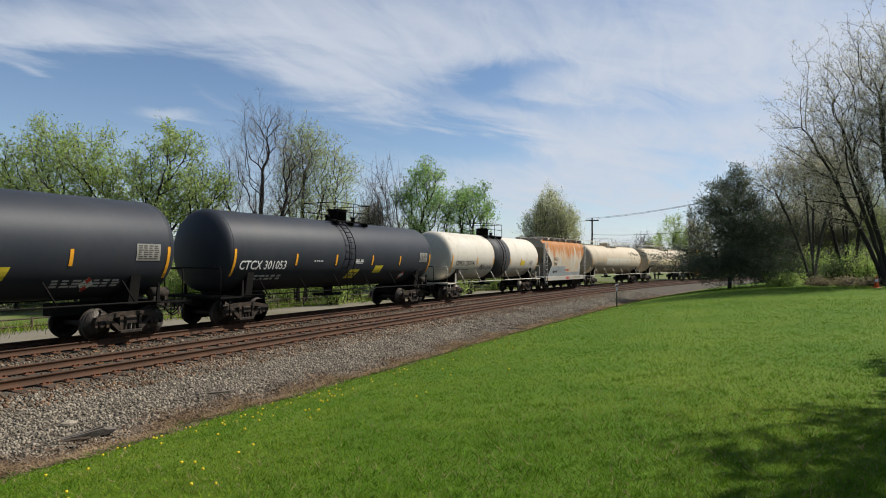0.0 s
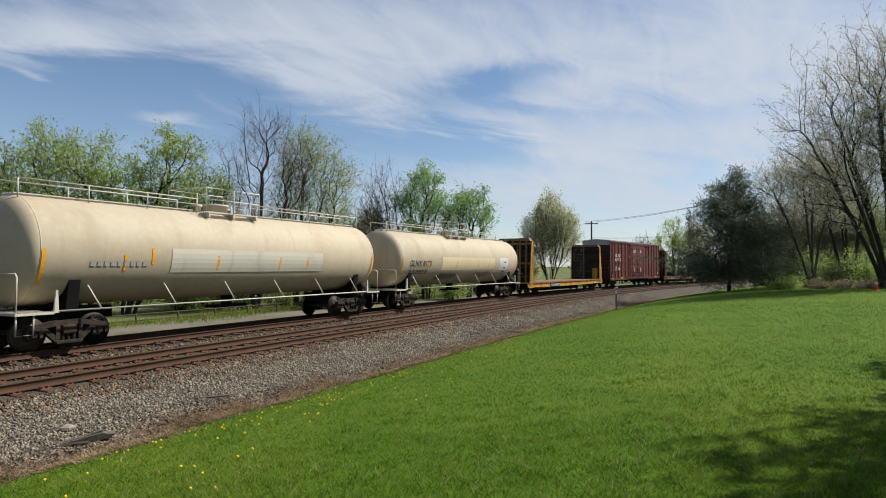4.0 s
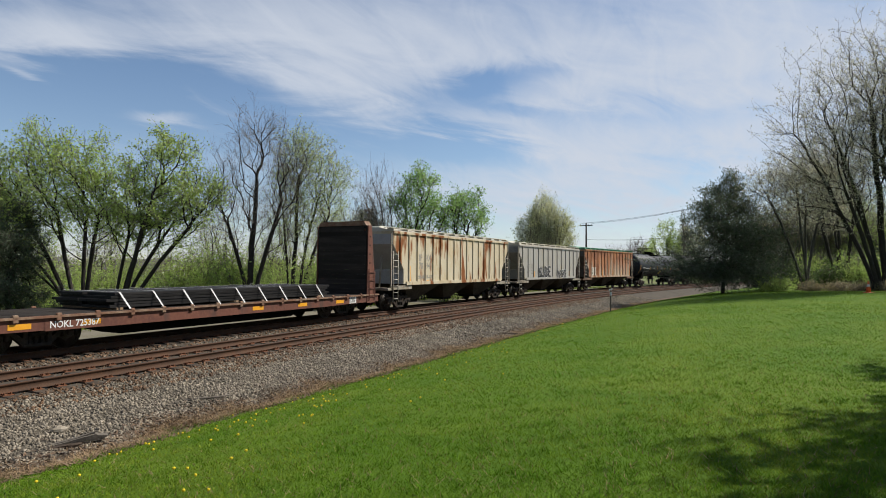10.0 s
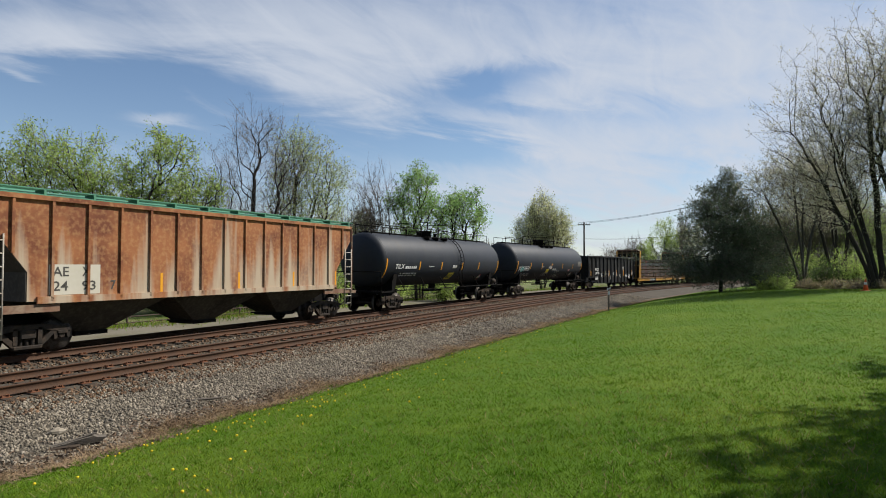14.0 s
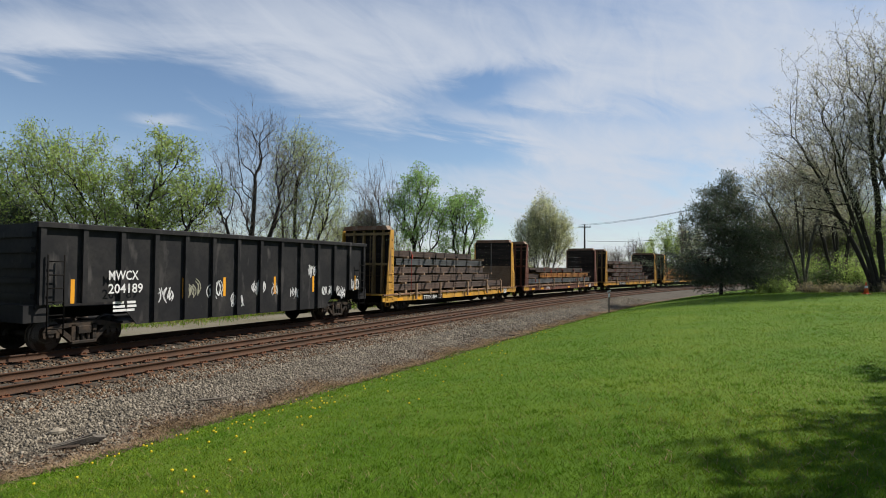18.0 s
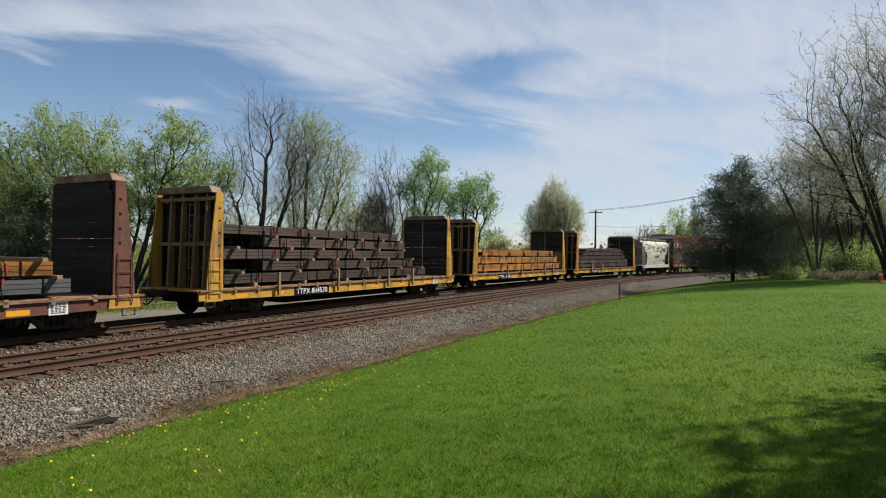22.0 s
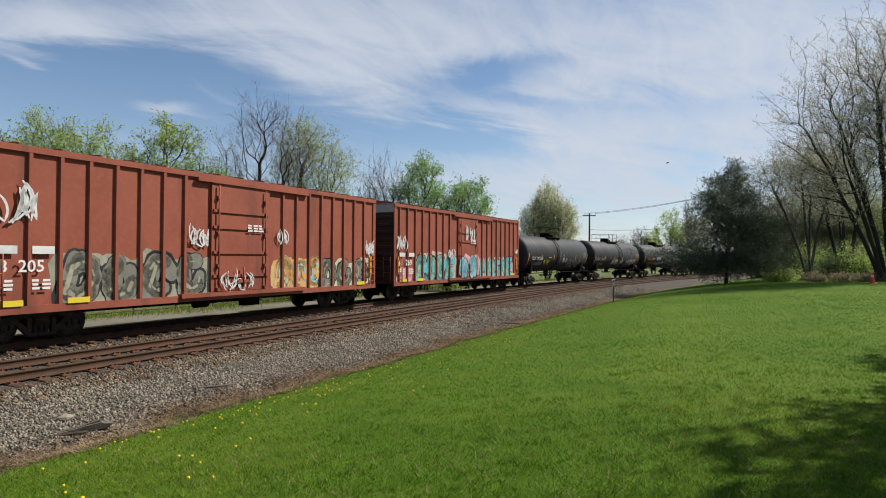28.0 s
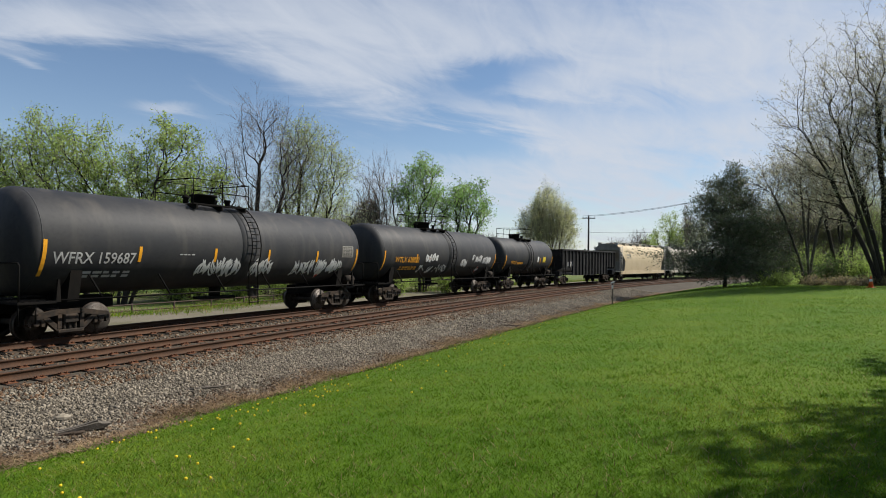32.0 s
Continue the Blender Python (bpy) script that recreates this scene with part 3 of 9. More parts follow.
def build_lawn():
    rng = np.random.default_rng(8)
    count = 340000
    f = rng.random(count)
    d = 3.0 * (52.0 / 3.0) ** (f ** 1.15)
    x = (rng.uniform(-60, 1640, count) - 784) / 1076 * d
    x = np.concatenate([x, rng.uniform(-14, 14, 170000), rng.uniform(-40, 60, 30000)])
    d = np.concatenate([d, rng.uniform(-10, 7, 170000), rng.uniform(-30, 40, 30000)])
    s, off = across(x, d)
    ok = off < LAWN_EDGE + edge_wave(s)
    x, d = x[ok], d[ok]
    blades("lawn_grass", "short mown green lawn grass", x, d, 0.028 + 0.0004 * np.abs(d), 0.0022 + 0.00035 * np.abs(d), rng, M_BLADE, 0.9)
    # thicker tufts and pale bents in the turf
    near = np.nonzero((d > 3) & (d < 30) & (np.abs(x) < 24))[0]
    pick = np.repeat(rng.choice(near, 2600), 12)
    blades("lawn_tufts", "thicker dark green tufts in the mown lawn", x[pick] + rng.normal(0, 0.05, len(pick)), d[pick] + rng.normal(0, 0.05, len(pick)), 0.052, 0.005, rng, M_TUFT, 0.8)
    pick = rng.choice(near, 9000)
    blades("dry_bents", "pale dry bents strewn in the mown lawn", x[pick] + 0.02, d[pick] + 0.02, 0.055, 0.004, rng, M_STRAW, 0.9)
    s = rng.uniform(-2, 60, 70000)
    off = LAWN_EDGE + edge_wave(s) + np.abs(rng.normal(0, 0.26, len(s))) - 0.08
    x, y, _ = along(s, off)
    blades("dead_grass", "dry brown grass along the lawn's edge", x, y, 0.075, 0.008, rng, M_STRAW, 1.6)
    s = -2 + 42 * rng.random(26000) ** 1.5
    off = -8.32 + rng.normal(0, 0.32, len(s)) + edge_wave(s)
    x, y, _ = along(s, off)
    blades("leaf_litter", "brown leaf litter strewn at the foot of the ballast", x, y, 0.05, 0.022, rng, M_LITTER, 2.2)
    s = rng.uniform(-2, 60, 9000)
    off = LAWN_EDGE + edge_wave(s) - np.abs(rng.normal(0, 0.12, len(s)))
    x, y, _ = along(s, off)
    blades("lawn_grass", "longer ragged grass at the lawn's edge", x, y, 0.075, 0.006, rng, M_TUFT, 0.7)
    s = np.concatenate([rng.uniform(-14, 40, 9000), rng.uniform(40, 90, 4000)])
    off = rng.choice([7.6, 8.6, 9.8, 11.0], len(s)) + rng.normal(0, 0.55, len(s)) + 0.8 * np.sin(s * 0.5)
    x, y, _ = along(s, off)
    blades("rough_grass", "tall rough weeds beyond the gravel road", x, y, 0.34, 0.016, rng, M_BLADE, 0.5)
    blades("rough_grass", "dry straw-coloured weeds beyond the gravel road", x[::3] + 0.1, y[::3] + 0.2, 0.40, 0.012, rng, M_STRAW, 0.5)
    # dandelions in loose drifts
    g = Shape()
    r = random.Random(3)
    spots = [(3.2, 0.9, 12), (6.5, 1.6, 18), (8.5, 2.2, 26), (4.5, 3.6, 16), (12.0, 1.6, 14), (15.0, 2.6, 10), (19.0, 1.5, 12), (24.0, 1.2, 10), (30.0, 1.2, 8), (10.0, 4.5, 5), (2.2, 2.2, 8)]
    for s0, u0, n in spots:
        for _ in range(n):
            ss, u = s0 + r.gauss(0, 1.3), abs(u0 + r.gauss(0, 0.7))
            px, py, _h = along(ss, LAWN_EDGE - u)
            z = ground_at(float(px), float(py))
            k = r.uniform(0.013, 0.022)
            g.lathe_z([(z + 0.035, k * 0.4), (z + 0.05, k), (z + 0.062, k * 0.6)], 7, x=float(px), y=float(py))
    tagged(new("dandelions", g.mesh("dandelions", M_DANDELION)), "yellow dandelion heads scattered in the lawn", "flowers", kind="stuff")


M_LITTER = material("dead_leaf", (0.15, 0.095, 0.06), 0.9, second=(0.06, 0.04, 0.028), third=(0.22, 0.15, 0.095), scale=2, fine=8, amount=0.9, bump=0, per_piece=0.5)
M_DANDELION = material("dandelion_yellow", (0.80, 0.60, 0.02), 0.7, second=(0.7, 0.48, 0.02), scale=30, fine=90, amount=0.5, bump=0)
build_lawn()

# ---- trees and bushes ----


def frustums(seg, sides):
    """Tapered bars: seg rows of x0 y0 z0 x1 y1 z1 r0 r1."""
    a, b, r0, r1 = seg[:, :3], seg[:, 3:6], seg[:, 6], seg[:, 7]
    d = b - a
    d /= np.linalg.norm(d, axis=1)[:, None] + 1e-9
    ref = np.where(np.abs(d[:, 2:3]) < 0.9, np.array([[0, 0, 1.0]]), np.array([[1.0, 0, 0]]))
    u = np.cross(d, ref)
    u /= np.linalg.norm(u, axis=1)[:, None]
    w = np.cross(d, u)
    t = np.arange(sides) * 2 * np.pi / sides
    ring = u[:, None, :] * np.cos(t)[None, :, None] + w[:, None, :] * np.sin(t)[None, :, None]
    v = np.concatenate([a[:, None] + ring * r0[:, None, None], b[:, None] + ring * r1[:, None, None]], 1)
    k = np.arange(sides)
    q = np.stack([k, (k + 1) % sides, sides + (k + 1) % sides, sides + k], 1)
    f = q[None] + (np.arange(len(seg)) * 2 * sides)[:, None, None]
    return v.reshape(-1, 3), f.reshape(-1, 4)


def wood_mesh(name, seg, mat):
    verts, faces, slots, n = [], [], [], 0
    for lo, hi, sides in ((0.05, 9.0, 7), (0.014, 0.05, 4), (0.0, 0.014, 3)):
        pick = seg[(seg[:, 6] > lo) & (seg[:, 6] <= hi)]
        if len(pick):
            v, f = frustums(pick, sides)
            verts.append(v)
            faces.append(f + n)
            slots.append(np.full(len(f), int(hi < 0.02), np.int32))
            n += len(v)
    f = np.concatenate(faces)
    me = quick_mesh(name, np.concatenate(verts), f, mat)
    me.materials.append(M_TWIG)
    me.polygons.foreach_set("material_index", np.concatenate(slots))
    me.polygons.foreach_set("use_smooth", np.ones(len(f), bool))
    return me


def leaves_mesh(name, centres, size, rng, mat, flat=0.5, along_dir=None):
    """Small bent leaves, one folded quad each, turned every way or drawn along a given way."""
    n = len(centres)
    d = rng.normal(size=(n, 3))
    if along_dir is not None:
        d = d * 0.45 + along_dir
    d /= np.linalg.norm(d, axis=1)[:, None]
    e = np.cross(d, rng.normal(size=(n, 3)))
    e /= np.linalg.norm(e, axis=1)[:, None]
    sz = size * rng.uniform(0.6, 1.4, n)[:, None]
    nrm = np.cross(d, e)
    v = np.stack([centres - d * sz, centres + e * sz * flat + nrm * sz * 0.15, centres + d * sz, centres - e * sz * flat + nrm * sz * 0.15], 1)
    f = np.arange(n * 4).reshape(-1, 4)
    return quick_mesh(name, v.reshape(-1, 3), f, mat)


def crown_points(g, lobes, count, clumps, tight=0.13, inner=0.25):
    """Places in the crown: clumps near the rim of each lobe (centre and half-widths), and a looser filling."""
    size = np.array([l[3] * l[4] * l[5] for l in lobes]) ** (2 / 3)
    out = []
    for l, share in zip(lobes, size / size.sum()):
        c, r = np.array(l[:3]), np.array(l[3:])
        k = max(4, int(clumps * share))
        d = g.normal(size=(k, 3))
        d /= np.linalg.norm(d, axis=1)[:, None]
        d[:, 2] = np.where(d[:, 2] < -0.25, -d[:, 2], d[:, 2])
        mid = d * g.uniform(0.5, 1.08, (k, 1))
        n = int(count * share)
        one = g.integers(0, k, n)
        # each clump reaches outwards and upwards
        pick = mid[one] + np.clip(g.normal(size=(n, 3)), -1.6, 1.6) * tight * 0.8 + (d[one] + np.array([0, 0, 0.5])) * np.clip(g.normal(size=(n, 1)), -1.5, 1.5) * tight * 1.2
        fill = g.normal(size=(int(n * inner), 3))
        fill /= np.linalg.norm(fill, axis=1)[:, None]
        fill *= g.random((len(fill), 1)) ** 0.4
        out.append(c + np.concatenate([pick, fill]) * r)
    return np.concatenate(out)


def branch_out(g, stems, pts, balance=0.45, smooth=7, twig_r=0.007, base_r=0.15):
    """Joins crown places to the stems, each by the shortest way that is also short to the root. Gives places, parents and radii."""
    P, parent, path = [], [], []
    for chain in stems:
        for i, p in enumerate(chain):
            parent.append(len(P) - 1 if i else -1)
            path.append(path[-1] + math.dist(p, P[-1]) if i else 0.0)
            P.append(tuple(p))
    n0 = len(P)
    P = np.concatenate([np.array(P), pts])
    parent, path = np.array(parent + [-1] * len(pts)), np.array(path + [0.0] * len(pts))
    best, where = np.full(len(P), 1e9), np.zeros(len(P), int)
    done = np.zeros(len(P), bool)
    done[:n0] = True

    def offer(k):
        d = np.sqrt(((P - P[k]) ** 2).sum(1))
        # a twig seldom runs downwards from its limb
        c = d * (1 + 0.5 * np.clip((P[k, 2] - P[:, 2]) / (d + 1e-6), 0, 1)) + balance * path[k]
        hit = c < best
        best[hit], where[hit] = c[hit], k

    first = 0
    for chain in stems:
        for i in range(len(chain)):
            if i >= len(chain) * 0.35:
                offer(first + i)
        first += len(chain)
    order = []
    for _ in range(len(pts)):
        k = int(np.argmin(np.where(done, 1e9, best)))
        done[k] = True
        parent[k] = where[k]
        path[k] = path[where[k]] + math.dist(P[k], P[where[k]])
        order.append(k)
        offer(k)
    kids = np.bincount(parent[parent >= 0], minlength=len(P))
    inner = np.array([k for k in range(n0, len(P)) if kids[k] > 0], int)
    for _ in range(smooth):
        tot = np.zeros_like(P)
        has = parent >= 0
        np.add.at(tot, parent[has], P[has])
        mean = tot[inner] / kids[inner][:, None]
        P[inner] = 0.4 * P[inner] + 0.3 * P[parent[inner]] + 0.3 * mean
    load = np.where(kids == 0, 1.0, 0.0)
    for k in order[::-1]:
        load[parent[k]] += load[k]
    for k in range(n0 - 1, -1, -1):
        if parent[k] >= 0:
            load[parent[k]] += load[k]
    load = np.maximum(load, 1.0)
    return P, parent, twig_r * load ** (math.log(base_r / twig_r) / math.log(load.max())), kids


def make_tree(name, label, px, d, stems, lobes, seed, count=900, clumps=40, tight=0.13, inner=0.25, balance=0.45, leaf=None, leaves=12, size=0.07, cloud=0.16, bark=None,
              twigs=2, twig=0.45, twig_r=0.007, base_r=0.15, category="tree", group="", keep=1.0, needle=False, rise=0.3, reach=1.0, smooth=7):
    """stems: for each stem the (x, y) of its foot, the (x, y, z) where it forks out. lobes: the crown's rounded masses, in metres about the foot."""
    g = np.random.default_rng(seed)
    chains = []
    for (fx, fy), top in stems:
        top = (top[0] * reach, top[1] * reach, top[2] * reach)
        n = max(4, int(top[2] / 0.7))
        wob = np.cumsum(g.normal(size=(n + 1, 2)) * 0.03, 0)
        chains.append([(fx + (top[0] - fx) * (i / n) ** 1.3 + wob[i, 0] * (i > 0), fy + (top[1] - fy) * (i / n) ** 1.3 + wob[i, 1] * (i > 0), top[2] * i / n) for i in range(n + 1)])
    P, parent, r, kids = branch_out(g, chains, crown_points(g, lobes, count, clumps, tight, inner), balance, smooth, twig_r=twig_r, base_r=base_r)
    k = np.nonzero(parent >= 0)[0]
    r1 = r[k]
    seg = [np.concatenate([P[parent[k]], P[k], np.minimum(r[parent[k]], r1 * 1.35)[:, None], r1[:, None]], 1)]
    # twigs from the thin ends
    ends = np.nonzero((r < twig_r * 2.6) & (parent >= 0))[0]
    ends = np.repeat(ends, twigs)
    way = P[ends] - P[parent[ends]]
    way /= np.linalg.norm(way, axis=1)[:, None] + 1e-9
    way = way + g.normal(size=way.shape) * 0.7 + np.array([0, 0, rise])
    way /= np.linalg.norm(way, axis=1)[:, None]
    long = twig * g.uniform(0.4, 1.2, (len(ends), 1))
    start = P[ends] - (P[ends] - P[parent[ends]]) * g.random((len(ends), 1)) * 0.7
    tip = start + way * long
    seg.append(np.concatenate([start, tip, np.full((len(ends), 1), twig_r * 0.75), np.full((len(ends), 1), twig_r * 0.4)], 1))
    x = (px - 784) / 1076 * d
    tree = tagged(new(name), label, category, group)
    tree.matrix_basis = pose(x, d, ground_at(x, d) - 0.08)
    seg = np.concatenate(seg)
    thin = seg[:, 6] <= 0.014
    part("trunk", wood_mesh("trunk", seg[~thin], bark or M_BARK), tree)
    part("branch_work", wood_mesh("branch_work", seg[thin], bark or M_BARK), tree)
    if leaf:
        on = np.nonzero(g.random(len(ends)) < keep)[0]
        on = np.repeat(on, leaves)
        c = start[on] + (tip - start)[on] * g.uniform(0.2, 1.15, (len(on), 1)) + g.normal(size=(len(on), 3)) * cloud * np.array([1, 1, 0.75])
        part("crown", leaves_mesh("crown", c, size, g, leaf, 0.22 if needle else 0.5, way[on] if needle else None), tree)
    return tree


def fan(n, reach, fork, seed, foot=0.35, squash=1.0, lean=0.0):
    """The stems of a tree that forks near the ground: n of them, leaning out by reach at the height fork."""
    g = random.Random(seed)
    out = []
    for i in range(n):
        a = 6.283 * (i + g.uniform(0, 0.5)) / n
        k = g.uniform(0.45, 1.0) * reach
        out.append(((math.cos(a) * foot, math.sin(a) * foot), (math.cos(a) * k * squash + lean, math.sin(a) * k, fork * g.uniform(0.8, 1.15))))
    return out


def make_bush(name, label, px, d, width, height, seed, leaf, count=2600, size=0.09, category="bush", group=""):
    rng, g = random.Random(seed), np.random.default_rng(seed)
    seg, ends = [], []
    for _ in range(34):
        a, r0 = rng.uniform(0, 6.283), rng.uniform(0, 0.3) * width
        p = Vector((math.cos(a) * r0, math.sin(a) * r0, 0))
        dv = Vector((math.cos(a) * rng.uniform(0, 0.7) * width / height, math.sin(a) * rng.uniform(0, 0.7) * width / height, 1)).normalized()
        length = height * rng.uniform(0.6, 1.05)
        for i in range(4):
            q = p + dv * length / 4
            seg.append((*p, *q, 0.022 - i * 0.004, 0.018 - i * 0.004))
            for _ in range(2 + i):
                e = q + Vector((rng.gauss(0, 0.16), rng.gauss(0, 0.16), rng.gauss(0, 0.14))) * width * 0.6
                ends.append(tuple(e))
                seg.append((*q, *e, 0.008, 0.004))
            dv = (dv + Vector((rng.gauss(0, 0.22), rng.gauss(0, 0.22), rng.gauss(0, 0.1)))).normalized()
            p = q
    bush = tagged(new(name), label, category, group)
    x = (px - 784) / 1076 * d
    bush.matrix_basis = pose(x, d, ground_at(x, d) - 0.05)
    part("branch_work", wood_mesh("branch_work", np.array(seg), M_BARK), bush)
    ends = np.array(ends)
    pick = ends[g.integers(0, len(ends), max(8, count // 9))]
    pick = np.repeat(pick + g.normal(size=pick.shape) * np.array([0.14, 0.14, 0.1]) * width, 9, 0)[:count]
    c = pick + g.normal(size=pick.shape) * 0.11
    c[:, 2] = np.abs(c[:, 2]) * (0.55 + 0.55 * g.random(len(c)))
    part("foliage", leaves_mesh("foliage", c, size, g, leaf), bush)
    return bush


# the row of trees behind the gravel road, from the engine's end on
GREEN = "multi-stemmed tree in fresh yellow-green spring leaf"
LEAFY = dict(leaf=M_LEAF_BRIGHT, leaves=6, size=0.08, cloud=0.15, twigs=2, twig=0.55, twig_r=0.009, balance=0.34, reach=1.35, smooth=4, inner=0.35, keep=0.72)
make_tree("tree", GREEN, -62, 43, fan(5, 1.5, 3.6, 1), ((-0.5, 0, 7.6, 4.0, 3.4, 3.0), (1.6, 0, 6.0, 2.6, 2.6, 2.6)), 13, count=1100, clumps=60, base_r=0.11, **LEAFY)
make_tree("tree", GREEN, 148, 40, [((-0.4, 0), (-2.6, 0.2, 4.4)), ((-0.2, 0.2), (-1.3, 0.6, 5.0)), ((0.0, -0.2), (-3.6, -0.5, 3.6)), ((0.3, 0.1), (0.2, 0.3, 5.2)), ((0.5, 0), (1.1, -0.3, 4.6)), ((-0.5, 0.3), (-4.2, 0.6, 4.4))],
          ((-3.2, 0, 9.4, 2.6, 2.6, 2.4), (0.3, 0, 8.8, 2.5, 2.6, 2.6), (-5.6, 0, 7.4, 2.4, 2.6, 2.4), (-1.6, -0.4, 6.4, 4.2, 3.2, 2.6), (1.9, 0, 6.4, 1.9, 2.4, 2.6), (-4.6, 0, 4.6, 2.4, 2.2, 1.6)), 11, count=2500, clumps=120, tight=0.2, base_r=0.13, **LEAFY)
make_tree("tree", "leaning forked tree in fresh yellow-green leaf", 228, 39, [((0, 0), (2.2, 0.2, 4.4)), ((0.3, 0.1), (3.2, -0.2, 4.2)), ((-0.2, 0.1), (1.0, 0.4, 4.8)), ((0.1, -0.2), (1.6, -0.8, 5.2)), ((-0.4, 0), (0.2, -0.2, 4.0))],
          ((2.7, 0, 9.9, 1.5, 1.7, 1.9), (4.4, 0, 7.6, 1.8, 2.0, 1.7), (1.4, 0, 7.6, 1.7, 2.0, 2.0), (3.2, 0, 6.0, 2.9, 2.6, 1.9), (0.6, 0, 5.4, 1.8, 2.0, 1.8)), 15, count=1500, clumps=90, tight=0.18, base_r=0.13, **LEAFY)
make_tree("tree", "tall bare tree with dark forking limbs", 452, 41, [((0, 0), (0.3, 0, 7.4)), ((0.15, 0.1), (1.7, 0.3, 6.4)), ((-0.1, 0.1), (-1.2, -0.3, 5.0))], ((0.5, 0, 11.4, 1.8, 1.9, 2.2), (2.2, 0, 9.4, 1.7, 1.7, 2.6), (-1.4, 0, 8.4, 1.8, 1.8, 2.4), (0.4, 0, 6.4, 3.2, 2.4, 2.6)), 21, count=800, clumps=160, tight=0.22, inner=1.0, balance=0.36, smooth=4, reach=1.2, twigs=3, twig=0.9, twig_r=0.007, base_r=0.2)
make_tree("tree", "slender tree with thin pale green leaf", 528, 44, [((0, 0), (0.2, 0, 8.0)), ((0.3, 0.1), (1.3, 0.2, 7.0)), ((0.5, 0), (2.2, -0.2, 5.6)), ((-0.3, 0), (-0.7, 0.3, 6.0))], ((0.4, 0, 11.0, 1.7, 1.6, 2.2), (2.3, 0, 8.8, 1.9, 1.8, 2.6), (-0.4, 0, 8.6, 1.5, 1.6, 2.4), (1.2, 0, 6.0, 2.6, 2.0, 2.8)), 22, count=1000, clumps=160, tight=0.2, inner=1.0, balance=0.36, smooth=4, reach=1.2, leaf=M_LEAF_SOFT, leaves=4, size=0.062, cloud=0.15, twigs=2, twig=0.6, twig_r=0.008, base_r=0.15)
make_tree("tree", "small bare grey tree", 692, 52, fan(4, 1.0, 4.0, 8), ((-0.6, 0, 7.6, 2.1, 2.0, 3.0), (-1.2, 0, 5.4, 2.2, 1.8, 2.4)), 23, count=700, clumps=90, tight=0.2, inner=0.6, balance=0.5, bark=M_GREYBARK, twigs=3, twig=0.9, twig_r=0.008, base_r=0.12)
FRESH = dict(LEAFY, reach=1.2, leaf=M_LEAF_FRESH, size=0.085, cloud=0.16, leaves=6, keep=0.75)
make_tree("tree", "rounded tree in fresh green leaf", 752, 52, fan(4, 0.9, 4.2, 9), ((0.0, 0, 9.4, 1.7, 1.9, 1.9), (-1.1, 0, 7.8, 1.6, 1.9, 1.9), (1.3, 0, 7.5, 1.5, 1.8, 1.9), (0.2, 0, 5.8, 2.2, 2.0, 1.8)), 24, count=900, clumps=50, tight=0.17, base_r=0.13, **FRESH)
make_tree("tree", "rounded tree in fresh green leaf", 826, 54, fan(4, 0.9, 3.8, 10), ((0.1, 0, 8.2, 1.7, 1.9, 1.8), (1.1, 0, 6.8, 1.4, 1.7, 1.8), (-0.9, 0, 6.6, 1.5, 1.8, 1.9), (0, 0, 4.8, 1.9, 1.8, 1.6)), 25, count=720, clumps=44, tight=0.17, base_r=0.12, **FRESH)
make_tree("tree", "broad pale tree just coming into leaf", 972, 80, fan(10, 2.0, 4.0, 12, foot=0.25), ((0.0, 0, 9.2, 1.9, 2.4, 3.2), (-1.8, 0, 7.0, 2.1, 2.4, 3.4), (1.8, 0, 7.0, 2.1, 2.4, 3.4), (0, 0, 5.4, 4.0, 3.0, 2.6)), 26, count=1300, clumps=260, tight=0.1, inner=0.6, balance=0.8, leaf=M_LEAF_PALE, leaves=5, size=0.085, cloud=0.16, twigs=3, twig=1.1, twig_r=0.009, base_r=0.09)
for px, d, h, w, seed, leaf in ((925, 84, 4.6, 2.6, 29, M_LEAF_PALE), (870, 70, 5.0, 2.4, 129, M_LEAF_PALE), (1195, 118, 11.6, 4.0, 27, M_LEAF_BRIGHT), (1235, 122, 12.4, 3.0, 30, M_LEAF_PALE), (1160, 125, 8.4, 3.4, 130, M_LEAF_BRIGHT)):
    make_tree("tree", "pale green tree beyond the bend", px, d, fan(4, w * 0.3, h * 0.4, seed), ((0, 0, h * 0.7, w * 0.7, w * 0.7, h * 0.3), (-w * 0.4, 0, h * 0.5, w * 0.6, w * 0.6, h * 0.3), (w * 0.4, 0, h * 0.48, w * 0.6, w * 0.6, h * 0.28)), seed, count=420, clumps=30, leaf=leaf, leaves=6, size=0.12, cloud=0.3, twigs=2, twig=0.7, twig_r=0.013, base_r=0.16)
for px, d, h, w, seed in ((1135, 120, 8.6, 2.4, 28), (1098, 110, 6.6, 2.6, 35), (1222, 116, 12.6, 1.4, 36), (868, 84, 6.2, 1.8, 37)):
    make_tree("tree", "thin bare tree beyond the bend", px, d, fan(3, w * 0.3, h * 0.4, seed), ((0, 0, h * 0.66, w * 0.8, w * 0.8, h * 0.34),), seed, count=240, clumps=40, tight=0.2, inner=0.6, bark=M_GREYBARK, twigs=3, twig=1.0, twig_r=0.016, base_r=0.13)


